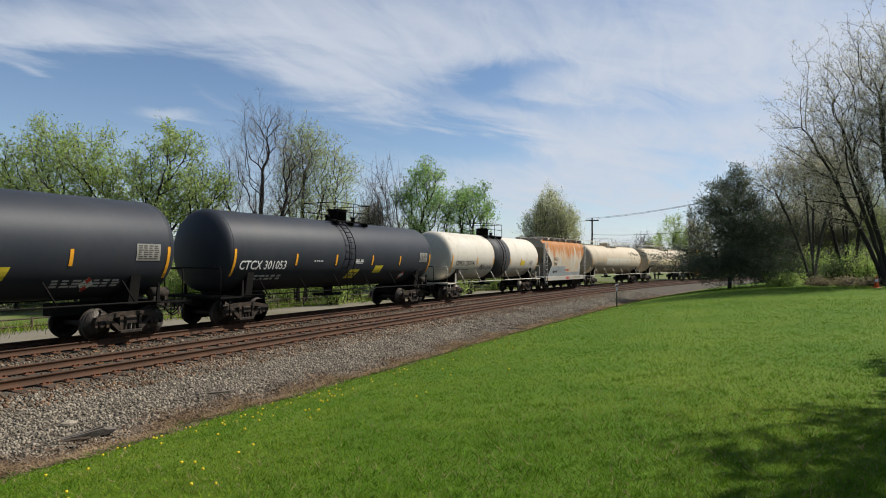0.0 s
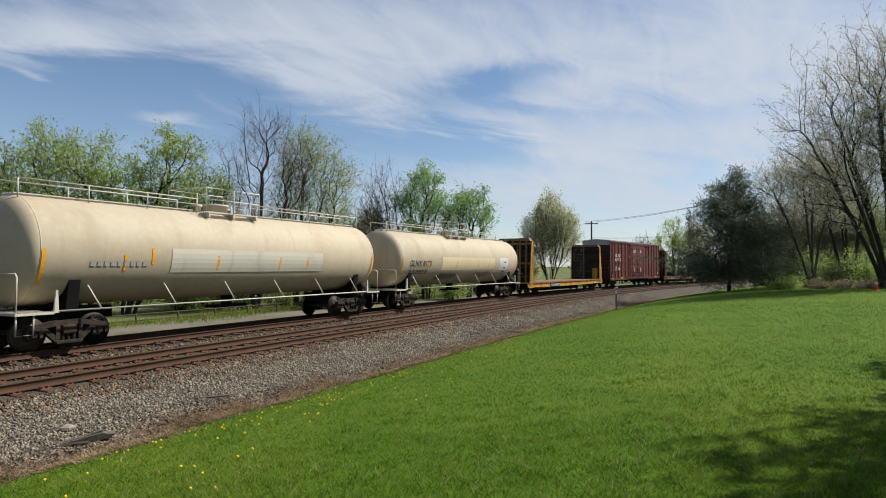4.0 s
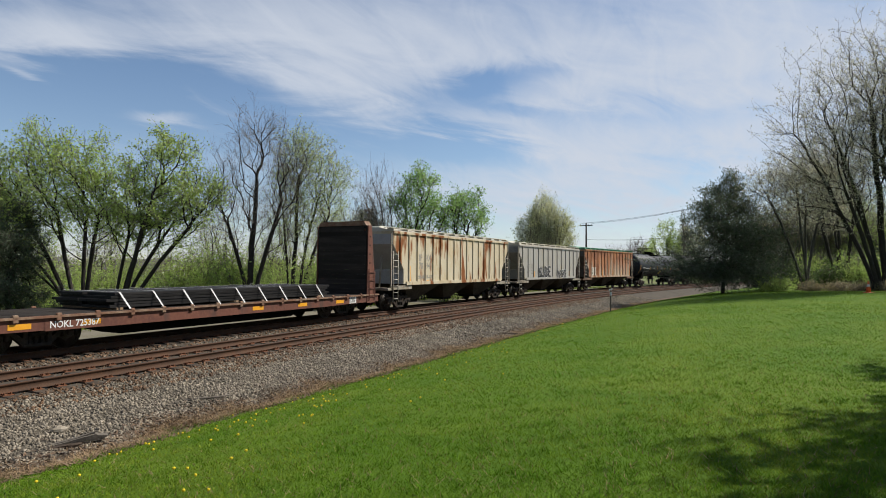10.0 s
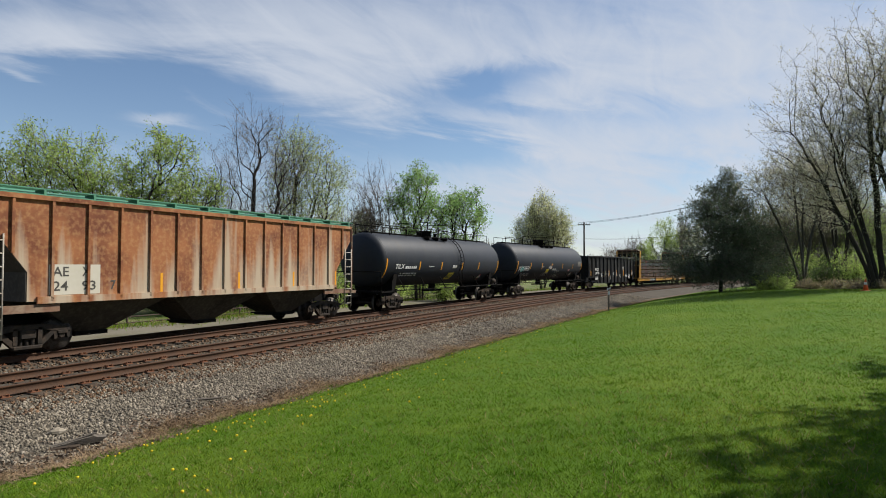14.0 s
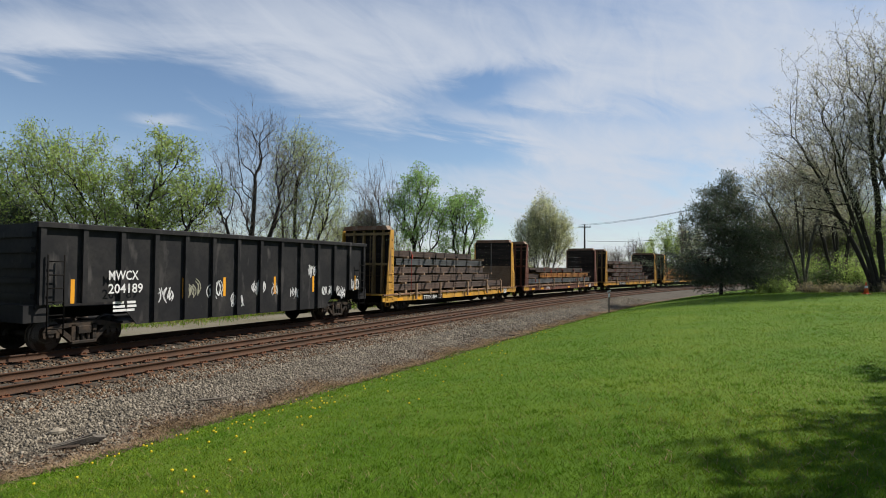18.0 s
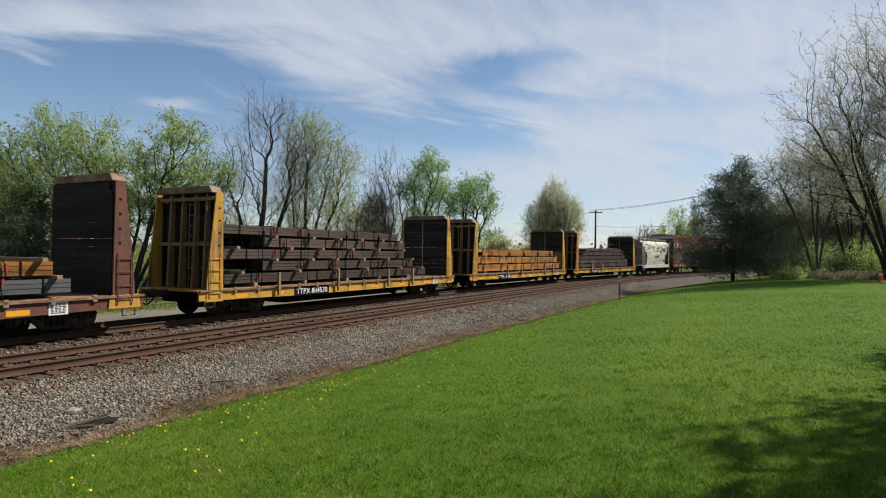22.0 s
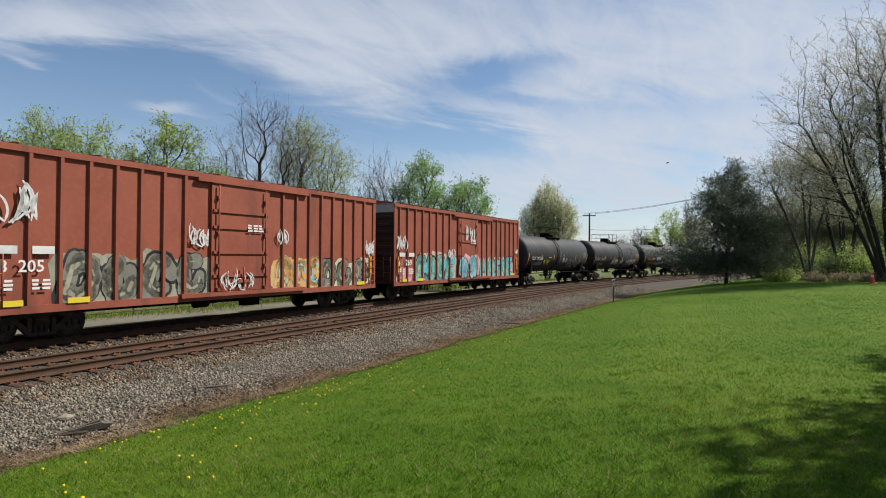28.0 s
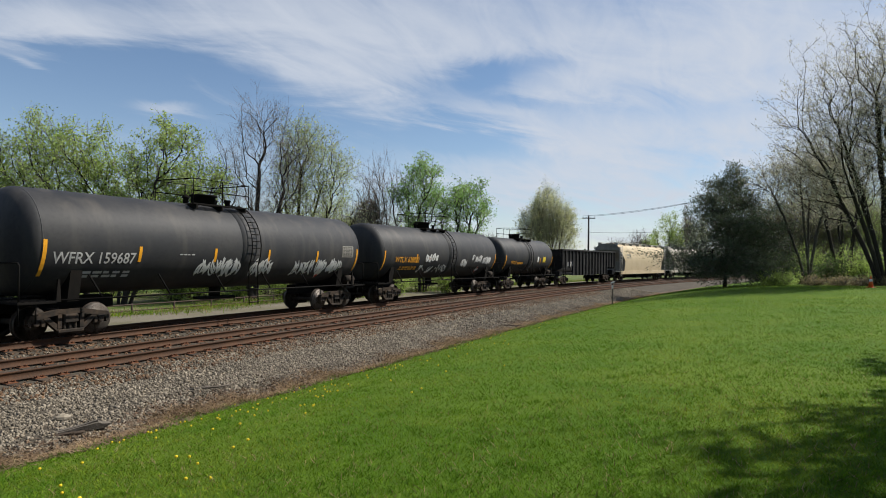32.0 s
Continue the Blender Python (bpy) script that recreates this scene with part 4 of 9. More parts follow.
def make_conifer(name, label, px, d, height, width, seed, leaf, low=0.08, count=900, leaves=7, size=0.11, lean=0.0, cloud=0.13, foot=0.55):
    """A shaggy cedar: a straight stem and a tapering pile of feathery sprays."""
    g = random.Random(seed)
    lobes = []
    n = 9
    for i in range(n):
        f = low + (0.97 - low) * (i + 0.5) / n
        r = width * 0.5 * min(1.0, (f - low) * 4 + foot) * (1 - f) ** 0.62 * 1.15 * g.uniform(0.85, 1.1) + 0.15
        a = g.uniform(0, 6.283)
        lobes.append((math.cos(a) * r * 0.22 + lean * f, math.sin(a) * r * 0.22, height * f, r, r, height * 0.11))
    return make_tree(name, label, px, d, [((0, 0), (lean * 0.9, 0, height * 0.95))], lobes, seed, count=count, clumps=90, tight=0.2, inner=0.35, balance=0.3, leaf=leaf, leaves=leaves, size=size, cloud=cloud, twigs=3, twig=0.75, twig_r=0.008, base_r=0.15, needle=True)


make_conifer("cedar", "dark brown-green cedar behind the train", 648, 76, 10.2, 7.6, 31, M_NEEDLE, low=0.05, size=0.16)
make_conifer("cedar", "dark spruce behind the leafy trees", 28, 38, 6.9, 4.6, 32, M_JUNIPER, low=0.05, count=800)
make_conifer("juniper", "dark juniper with a bare trunk foot at the lawn's edge", 1288, 48, 9.0, 8.4, 33, M_JUNIPER, low=0.08, count=2200, leaves=7, size=0.10, lean=0.8, cloud=0.14, foot=0.6)
for px, d, w, h, seed in ((590, 40, 2.2, 3.6, 41), (430, 42, 2.6, 3.8, 42), (320, 43, 2.4, 2.6, 43), (700, 46, 2.4, 3.4, 44), (800, 50, 2.4, 3.0, 45), (510, 46, 2.4, 3.2, 46), (880, 62, 3.0, 3.0, 47), (60, 42, 2.4, 2.2, 48), (750, 56, 2.8, 3.0, 50), (395, 44, 2.8, 5.4, 141), (330, 46, 2.8, 4.6, 241), (365, 47, 2.8, 5.2, 242), (110, 47, 2.8, 3.8, 243), (205, 46, 2.6, 3.6, 244), (440, 47, 2.6, 4.4, 142), (350, 50, 3.0, 4.2, 143), (555, 48, 2.4, 4.0, 144), (618, 50, 2.8, 4.4, 145), (160, 52, 3.0, 3.6, 146), (250, 50, 3.0, 4.0, 147), (480, 52, 3.0, 4.6, 148), (690, 56, 2.8, 4.0, 149)):
    make_bush("bush", "leafy green undergrowth along the line of trees", px, d, w, h, seed, M_LEAF_BRIGHT, 4200, 0.07, group="undergrowth")
for px, d, h, seed, leaf in ((-40, 60, 8.0, 111, M_LEAF_PALE), (70, 56, 7.2, 112, M_LEAF_BRIGHT), (190, 60, 7.8, 113, M_LEAF_PALE), (390, 55, 8.0, 115, M_LEAF_PALE), (500, 58, 8.4, 116, M_LEAF_BRIGHT), (595, 56, 8.6, 117, M_LEAF_PALE), (630, 52, 7.8, 119, M_LEAF_PALE), (715, 64, 7.4, 118, M_LEAF_BRIGHT)):
    make_tree("sapling", "thin tangled sapling behind the larger trees", px, d, fan(5, 1.0, h * 0.35, seed), ((0, 0, h * 0.62, 2.0, 1.6, h * 0.36),), seed, count=330, clumps=50, tight=0.2, inner=0.6, leaf=leaf, leaves=4, size=0.055, cloud=0.2, twigs=2, twig=0.7, twig_r=0.009, base_r=0.07, keep=0.7, group="saplings")
for px, d, w, h, seed, leaf in ((-60, 66, 5.4, 6.0, 101, M_LEAF_MID), (40, 72, 5.4, 6.0, 109, M_LEAF_MID), (130, 68, 5.2, 5.4, 102, M_LEAF_MID), (225, 66, 5.4, 5.6, 103, M_LEAF_MID), (320, 70, 5.4, 5.6, 104, M_LEAF_MID), (415, 66, 5.0, 5.8, 110, M_LEAF_MID), (500, 70, 5.4, 6.4, 105, M_LEAF_MID), (585, 72, 4.6, 6.4, 106, M_LEAF_BRIGHT), (720, 72, 4.8, 5.4, 107, M_LEAF_MID), (830, 76, 4.8, 4.6, 108, M_LEAF_MID)):
    make_bush("bush", "tangled brown-green thicket behind the trees", px, d, w, h, seed, leaf, 3600, 0.10, group="thicket")

# the wood to the right of the lawn
BUDS = "tall dark-limbed tree with opening pale buds"
BUDDY = dict(leaf=M_BUD, leaves=3, size=0.05, cloud=0.11, twigs=3, twig=0.6, twig_r=0.0075, tight=0.22, inner=1.2, balance=0.34, smooth=3)
make_tree("tree", BUDS, 1572, 41, [((0, 0), (-2.9, 0.2, 11.0)), ((-0.3, 0.2), (-4.4, 0.5, 9.4)), ((0.3, 0.1), (-0.8, -0.4, 12.6)), ((0.5, -0.1), (1.4, -0.4, 12.0)), ((0.2, 0.4), (-1.6, 1.8, 9.0)), ((-0.4, -0.2), (-3.4, -1.4, 6.6)), ((0.6, 0.2), (3.4, 0.4, 10.0))],
          ((-0.8, 0, 12.6, 4.6, 3.8, 5.2), (-3.8, 0, 9.6, 3.8, 3.2, 4.4), (2.8, 0, 11.6, 4.2, 3.4, 5.0), (-2.2, 0, 6.6, 4.6, 3.0, 2.8)), 51, count=1700, clumps=700, base_r=0.2, **BUDDY)
make_tree("tree", BUDS, 1645, 39, fan(5, 2.6, 9.0, 14), ((0, 0, 13.4, 3.4, 3.2, 3.4), (-2.0, 0, 10.0, 3.2, 3.0, 3.2), (2.4, 0, 10.0, 3.2, 3.0, 3.4)), 52, count=1100, clumps=200, base_r=0.18, **BUDDY)
make_tree("tree", "smaller bare grey-limbed tree at the edge of the wood", 1436, 46, [((0, 0), (0.1, 0, 6.4)), ((-0.1, 0.1), (-2.6, 0.3, 7.4)), ((0.1, 0), (1.3, -0.3, 6.6)), ((0, -0.1), (-1.0, -0.6, 7.6))], ((-0.4, 0, 8.0, 2.4, 2.4, 2.6), (-2.6, 0, 7.6, 2.2, 2.0, 1.8), (1.6, 0, 7.0, 2.2, 2.2, 2.8)), 57, count=800, clumps=150, base_r=0.1, **dict(BUDDY, bark=M_GREYBARK))
make_tree("tree", BUDS, 1500, 52, fan(5, 2.0, 7.4, 16), ((0, 0, 10.0, 3.0, 2.8, 3.6), (-1.2, 0, 7.0, 3.0, 2.6, 2.8)), 53, count=800, clumps=120, base_r=0.13, **BUDDY)
for px, d, h, w, seed, leaf in ((1352, 62, 8.0, 3.8, 58, M_LEAF_MID), (1385, 66, 9.4, 3.8, 155, M_LEAF_PALE), (1410, 60, 8.6, 3.8, 55, M_LEAF_MID), (1440, 64, 9.6, 3.8, 59, M_LEAF_PALE), (1475, 60, 8.6, 3.8, 156, M_LEAF_MID), (1510, 60, 9.2, 3.8, 56, M_LEAF_MID), (1550, 57, 8.8, 3.6, 60, M_LEAF_BRIGHT), (1530, 70, 10.4, 4.2, 49, M_LEAF_MID), (1590, 62, 9.0, 4.2, 157, M_LEAF_SOFT)):
    make_tree("tree", "low tangled brown tree at the edge of the wood", px, d, fan(6, 1.2, h * 0.35, seed), ((0, 0, h * 0.62, w * 0.72, w * 0.7, h * 0.36), (-w * 0.3, 0, h * 0.4, w * 0.6, w * 0.6, h * 0.3), (w * 0.3, 0, h * 0.42, w * 0.6, w * 0.6, h * 0.3)), seed, count=700, clumps=90, tight=0.2, inner=0.8, leaf=leaf, leaves=4, size=0.06, cloud=0.25, keep=0.6, twigs=3, twig=0.8, twig_r=0.009, base_r=0.09, bark=M_GREYBARK)
for px, d, w, h, seed, leaf in ((1388, 45, 1.9, 1.0, 61, M_LEAF_BRIGHT), (1425, 47, 1.9, 1.5, 62, M_LEAF_DARK), (1480, 48, 2.0, 1.9, 63, M_LEAF_DARK), (1400, 52, 2.2, 2.4, 75, M_LEAF_DARK), (1450, 54, 2.2, 3.0, 76, M_LEAF_BRIGHT), (1540, 47, 2.4, 3.0, 64, M_LEAF_BRIGHT), (1360, 58, 2.8, 2.8, 65, M_LEAF_DARK), (1430, 60, 3.4, 3.6, 66, M_LEAF_DARK), (1500, 58, 3.4, 4.2, 67, M_LEAF_DARK), (1580, 54, 3.4, 4.2, 68, M_LEAF_DARK), (1345, 66, 3.6, 4.0, 71, M_LEAF_DARK), (1400, 70, 3.8, 5.0, 72, M_LEAF_MID), (1470, 72, 4.0, 5.6, 73, M_LEAF_MID), (1560, 68, 4.0, 6.0, 74, M_LEAF_MID)):
    make_bush("bush", "tangled undergrowth at the edge of the wood", px, d, w, h, seed, leaf, 3200, 0.07, group="wood edge")
for px, d, w, seed in ((1450, 42.5, 1.3, 81), (1490, 42, 1.4, 82), (1530, 41.5, 1.5, 83), (1570, 41, 1.5, 84)):
    make_bush("weed_clump", "clump of dry straw-coloured weeds before the wood", px, d, w, 0.7, seed, M_WEED, 1500, 0.05, category="weeds", group="weed clumps")
# trees beside the lawn, whose shade falls on it
for x, y, h, w, seed in ((13.0, 5.2, 11.0, 4.0, 91), (17.4, 10.6, 9.5, 3.0, 92), (13.1, 1.0, 9.5, 3.8, 93)):
    make_tree("tree", "broad leafy tree beside the lawn", 784 + 1076 * x / y, y, fan(4, 1.4, h * 0.4, seed), ((0, 0, h * 0.74, w * 0.85, w * 0.85, h * 0.24), (-w * 0.3, 0.5, h * 0.56, w * 0.7, w * 0.7, h * 0.2), (w * 0.3, -0.5, h * 0.56, w * 0.7, w * 0.7, h * 0.2)), seed, count=1000, clumps=140, leaf=M_LEAF_BRIGHT, leaves=14, size=0.13, cloud=0.34, twigs=2, twig=0.6, base_r=0.18)


def far_woods():
    """Low woods on the skyline all round."""
    g = np.random.default_rng(77)
    centres = []
    for i in range(420):
        a = g.uniform(-math.pi, math.pi)
        d = g.uniform(230, 420)
        x, y = math.sin(a) * d, math.cos(a) * d
        h, w = g.uniform(4, 9), g.uniform(4, 8)
        n = 90
        p = g.normal(size=(n, 3)) * np.array([w * 0.5, w * 0.5, h * 0.28]) + np.array([x, y, h * 0.55 - 0.9])
        p[:, 2] = np.maximum(p[:, 2], -0.8)
        centres.append(p)
    tagged(new("far_woods", leaves_mesh("far_woods", np.concatenate(centres), 0.75, g, M_FARLEAF, 0.7)), "low green-grey woods on the skyline", "woods", kind="stuff")


M_FARLEAF = leaf_material("far_leaf", (0.14, 0.17, 0.10), (0.18, 0.19, 0.13), (0.10, 0.12, 0.09), 0.3)
far_woods()

# ---- the freight train ----
M_UNDER = material("under_frame_black", (0.008, 0.0075, 0.007), 0.85, second=(0.018, 0.015, 0.012), scale=2, fine=25, amount=0.6, specular=0.08)
M_BOGIE = material("bogie_iron", (0.034, 0.029, 0.025), 0.8, second=(0.085, 0.06, 0.042), third=(0.03, 0.025, 0.02), scale=5, fine=40, amount=0.8, bump=0.3, specular=0.08)
M_WHEEL = material("wheel_steel", (0.06, 0.045, 0.035), 0.7, 0.2, second=(0.03, 0.025, 0.02), scale=5, fine=40, amount=0.7)
M_TREAD = material("wheel_tread", (0.13, 0.115, 0.10), 0.5, 0.5, scale=5, fine=40, amount=0.4)
M_BLACK = material("tank_black", (0.022, 0.026, 0.034), 0.56, specular=0.24, second=(0.033, 0.036, 0.043), third=(0.017, 0.020, 0.026), scale=0.8, fine=9, amount=0.7, bump=0.04, streak=(0.030, 0.030, 0.031), streak_scale=(1.5, 1.5, 0.2), streak_low=0.56, streak_high=0.75)
M_OLDBLACK = material("dusty_black", (0.032, 0.033, 0.036), 0.6, specular=0.22, second=(0.050, 0.048, 0.047), third=(0.024, 0.025, 0.027), scale=0.7, fine=9, amount=0.8, bump=0.05, streak=(0.072, 0.066, 0.060), streak_scale=(1.6, 1.6, 0.2), streak_low=0.52, streak_high=0.75)
M_WHITETANK = material("tank_white", (0.58, 0.535, 0.45), 0.65, specular=0.25, second=(0.52, 0.46, 0.36), third=(0.66, 0.62, 0.53), scale=0.6, fine=7, amount=0.7, bump=0.04, streak=(0.40, 0.34, 0.26), streak_scale=(2, 2, 0.25), streak_low=0.56, streak_high=0.8)
M_CREAMTANK = material("tank_cream", (0.52, 0.44, 0.315), 0.65, specular=0.25, second=(0.46, 0.37, 0.245), third=(0.56, 0.49, 0.37), scale=0.5, fine=6, amount=0.8, bump=0.04, streak=(0.40, 0.33, 0.22), streak_scale=(1.4, 1.4, 0.22), streak_low=0.57, streak_high=0.82)
M_GREYRUST = material("grey_paint_rusted", (0.44, 0.41, 0.33), 0.7, second=(0.46, 0.30, 0.14), third=(0.50, 0.45, 0.35), scale=0.7, fine=8, amount=0.8, bump=0.05, streak=(0.36, 0.130, 0.016), streak_scale=(1.5, 1.5, 0.26), streak_low=0.45, streak_high=0.62, rise=0.17, rise_from=2.85)
M_CREAMRUST = material("cream_paint_rusted", (0.58, 0.50, 0.35), 0.7, second=(0.52, 0.40, 0.23), third=(0.60, 0.54, 0.42), scale=0.6, fine=8, amount=0.9, bump=0.05, streak=(0.22, 0.07, 0.014), streak_scale=(1.7, 1.7, 0.4), streak_low=0.52, streak_high=0.60)
M_GREYHOP = material("light_grey_paint", (0.385, 0.37, 0.33), 0.65, second=(0.345, 0.315, 0.26), third=(0.42, 0.41, 0.375), scale=0.7, fine=8, amount=0.7, bump=0.04, streak=(0.50, 0.40, 0.22), streak_scale=(0.7, 0.7, 0.3), streak_low=0.60, streak_high=0.75)
M_RUSTHOP = material("rust_red_paint", (0.34, 0.13, 0.05), 0.8, second=(0.15, 0.045, 0.022), third=(0.48, 0.26, 0.11), scale=1.0, fine=8, amount=0.9, bump=0.06, streak=(0.47, 0.37, 0.26), streak_scale=(2.4, 2.4, 0.16), streak_low=0.47, streak_high=0.66, rise=-0.09, rise_from=2.6)
M_CREAMHOP = material("pale_cream_paint", (0.58, 0.54, 0.44), 0.6, second=(0.52, 0.47, 0.37), third=(0.62, 0.585, 0.49), scale=0.6, fine=8, amount=0.7, bump=0.04, streak=(0.40, 0.36, 0.28), streak_scale=(2, 2, 0.2), streak_low=0.58, streak_high=0.8)
M_MAROON = material("maroon_paint", (0.142, 0.032, 0.025), 0.6, second=(0.105, 0.025, 0.020), third=(0.175, 0.044, 0.033), scale=0.8, fine=9, amount=0.7, bump=0.05, streak=(0.085, 0.028, 0.024), streak_scale=(1.6, 1.6, 0.2), streak_low=0.55, streak_high=0.75)
M_BOXRED = material("faded_red_paint", (0.30, 0.078, 0.043), 0.7, second=(0.24, 0.058, 0.032), third=(0.34, 0.105, 0.06), scale=0.8, fine=9, amount=0.7, bump=0.05, streak=(0.17, 0.05, 0.032), streak_scale=(1.6, 1.6, 0.2), streak_low=0.55, streak_high=0.75)
# pale hopper ends as they look in shade, the darkening held in the colour
M_ENDSHADED_PALE = material("shaded_pale_end", (0.24, 0.23, 0.20), 0.75, second=(0.16, 0.15, 0.13), third=(0.30, 0.29, 0.26), scale=1.2, fine=10, amount=0.8, bump=0.05)
# hopper ends: grime plus painted-in shade, well below the side colour
M_ENDSHADE = material("shaded_grimy_end", (0.085, 0.075, 0.065), 0.8, second=(0.05, 0.044, 0.038), third=(0.13, 0.115, 0.10), scale=1.2, fine=10, amount=0.8, bump=0.06)
# boxcar ends: grime, and the shade of the end put into the brown
M_ENDBROWN = material("shaded_grimy_brown_end", (0.055, 0.026, 0.022), 0.8, second=(0.035, 0.018, 0.016), third=(0.09, 0.042, 0.034), scale=1.2, fine=10, amount=0.8, bump=0.06)
M_CHUTE = material("grimy_chute", (0.075, 0.06, 0.045), 0.85, second=(0.035, 0.028, 0.022), third=(0.13, 0.11, 0.08), scale=1.0, fine=9, amount=0.9, bump=0.05, specular=0.1)
M_TRIMPALE = material("worn_pale_ladder", (0.44, 0.41, 0.34), 0.7, second=(0.30, 0.25, 0.18), third=(0.52, 0.49, 0.42), scale=2.0, fine=12, amount=0.8)
M_TRIMDIRTY = material("dirty_pale_trim", (0.33, 0.30, 0.24), 0.75, second=(0.20, 0.15, 0.10), third=(0.42, 0.38, 0.30), scale=2.0, fine=12, amount=0.9)
M_TRIMRUST = material("rusty_trim", (0.20, 0.10, 0.06), 0.8, second=(0.30, 0.22, 0.15), third=(0.12, 0.06, 0.04), scale=2.0, fine=12, amount=0.9)
M_ENDGREY = material("end_grey_paint", (0.42, 0.42, 0.41), 0.6, second=(0.34, 0.33, 0.32), scale=1.5, fine=9, amount=0.6)
M_YELLOW = material("yellow_paint", (0.56, 0.29, 0.034), 0.65, second=(0.40, 0.20, 0.034), third=(0.62, 0.36, 0.06), scale=1.2, fine=10, amount=0.8, bump=0.06, streak=(0.16, 0.09, 0.04), streak_scale=(2.4, 2.4, 0.5), streak_low=0.56, streak_high=0.72)
M_BROWN = material("brown_flat_paint", (0.15, 0.055, 0.035), 0.75, second=(0.10, 0.04, 0.028), third=(0.20, 0.085, 0.05), scale=1.3, fine=10, amount=0.8, bump=0.06, streak=(0.07, 0.04, 0.03), streak_scale=(2, 2, 0.5), streak_low=0.55, streak_high=0.72)
M_BOARD = material("dark_boards", (0.028, 0.023, 0.020), 0.85, second=(0.05, 0.04, 0.033), third=(0.018, 0.015, 0.013), scale=1.5, fine=14, stretch=(1, 0.3, 3), amount=0.8, bump=0.3, per_piece=0.25, specular=0.08)
M_TANPLATE = material("dusty_tan_plate", (0.22, 0.145, 0.085), 0.85, second=(0.14, 0.085, 0.05), third=(0.28, 0.20, 0.13), scale=1.2, fine=12, amount=0.9, bump=0.08)
M_BRACE = material("grimy_yellow_brace", (0.26, 0.17, 0.075), 0.8, second=(0.15, 0.105, 0.06), third=(0.36, 0.235, 0.09), scale=1.4, fine=12, amount=0.9, bump=0.08)
M_DECK = material("deck_planks", (0.27, 0.15, 0.07), 0.85, second=(0.16, 0.088, 0.042), third=(0.34, 0.21, 0.11), scale=1.5, fine=14, stretch=(3, 0.3, 1), amount=0.8, bump=0.3, per_piece=0.25)
M_GONDOLA = material("gondola_black", (0.022, 0.022, 0.023), 0.6, second=(0.04, 0.038, 0.036), third=(0.016, 0.016, 0.017), scale=1.2, fine=10, amount=0.8, bump=0.06, streak=(0.075, 0.07, 0.066), streak_scale=(3, 3, 0.8), streak_low=0.60, streak_high=0.72, specular=0.08)
M_PLATESTEEL = material("black_plate", (0.020, 0.019, 0.019), 0.6, 0.1, second=(0.032, 0.03, 0.029), third=(0.014, 0.013, 0.013), scale=0.9, fine=9, amount=0.8, bump=0.08, per_piece=0.3, specular=0.08)
M_DARKDECK = material("sooty_deck", (0.030, 0.025, 0.021), 0.85, second=(0.018, 0.015, 0.013), third=(0.05, 0.04, 0.032), scale=1.5, fine=14, amount=0.8, bump=0.3, per_piece=0.25, specular=0.08)
M_STEEL = material("dark_mill_steel", (0.082, 0.054, 0.041), 0.65, 0.1, second=(0.045, 0.037, 0.034), third=(0.13, 0.09, 0.068), scale=1.4, fine=9, stretch=(0.2, 1, 2.5), amount=1.0, bump=0.08, per_piece=0.3)
M_BLUESTEEL = material("blue_grey_steel", (0.085, 0.088, 0.088), 0.6, 0.15, second=(0.05, 0.05, 0.05), third=(0.12, 0.12, 0.118), scale=1.4, fine=9, stretch=(0.2, 1, 2.5), amount=1.0, bump=0.08, per_piece=0.3)
M_RUSTSTEEL = material("rusty_steel", (0.34, 0.135, 0.022), 0.85, second=(0.13, 0.06, 0.02), third=(0.42, 0.19, 0.035), scale=1.4, fine=9, stretch=(0.2, 1, 2.5), amount=1.0, bump=0.1, per_piece=0.25)
M_BLOCK = material("timber_block", (0.30, 0.20, 0.12), 0.85, second=(0.20, 0.13, 0.08), scale=5, fine=30, amount=0.7)
M_STRAP = material("red_strap", (0.36, 0.05, 0.03), 0.6, scale=6, fine=30, amount=0.5)
M_STRIP = material("reflective_strip", (0.80, 0.36, 0.025), 0.4, second=(0.66, 0.29, 0.03), scale=3, fine=20, amount=0.4, bump=0)
M_SIGN = material("yellow_placard", (0.72, 0.55, 0.04), 0.5, second=(0.6, 0.45, 0.05), scale=3, fine=20, amount=0.4, bump=0)
M_WHITE = material("white_lettering", (0.76, 0.75, 0.72), 0.6, second=(0.6, 0.59, 0.56), scale=4, fine=25, amount=0.6, bump=0)
M_INK = material("dark_lettering", (0.06, 0.055, 0.05), 0.6, second=(0.12, 0.11, 0.09), scale=4, fine=25, amount=0.6, bump=0)
M_RED = material("red_placard", (0.55, 0.05, 0.03), 0.5, scale=4, fine=25, amount=0.4, bump=0)
M_TEAL = material("teal_spray", (0.10, 0.50, 0.52), 0.6, second=(0.32, 0.58, 0.40), third=(0.05, 0.33, 0.50), scale=1.1, fine=6, amount=0.9, bump=0)
M_PINK = material("pink_spray", (0.62, 0.26, 0.27), 0.6, second=(0.66, 0.42, 0.40), scale=1.6, fine=6, amount=0.9, bump=0)
M_OLIVE = material("grey_green_spray", (0.30, 0.29, 0.21), 0.6, second=(0.40, 0.38, 0.28), third=(0.2, 0.2, 0.15), scale=1.6, fine=6, amount=0.9, bump=0)
M_ORANGE = material("orange_spray", (0.66, 0.34, 0.10), 0.6, second=(0.6, 0.45, 0.2), scale=1.6, fine=6, amount=0.9, bump=0)
M_SPRAY = material("white_spray", (0.68, 0.68, 0.66), 0.65, second=(0.5, 0.5, 0.49), scale=2, fine=9, amount=0.7, bump=0)
M_DARKSPRAY = material("black_spray", (0.03, 0.03, 0.033), 0.6, scale=2, fine=9, amount=0.6, bump=0)
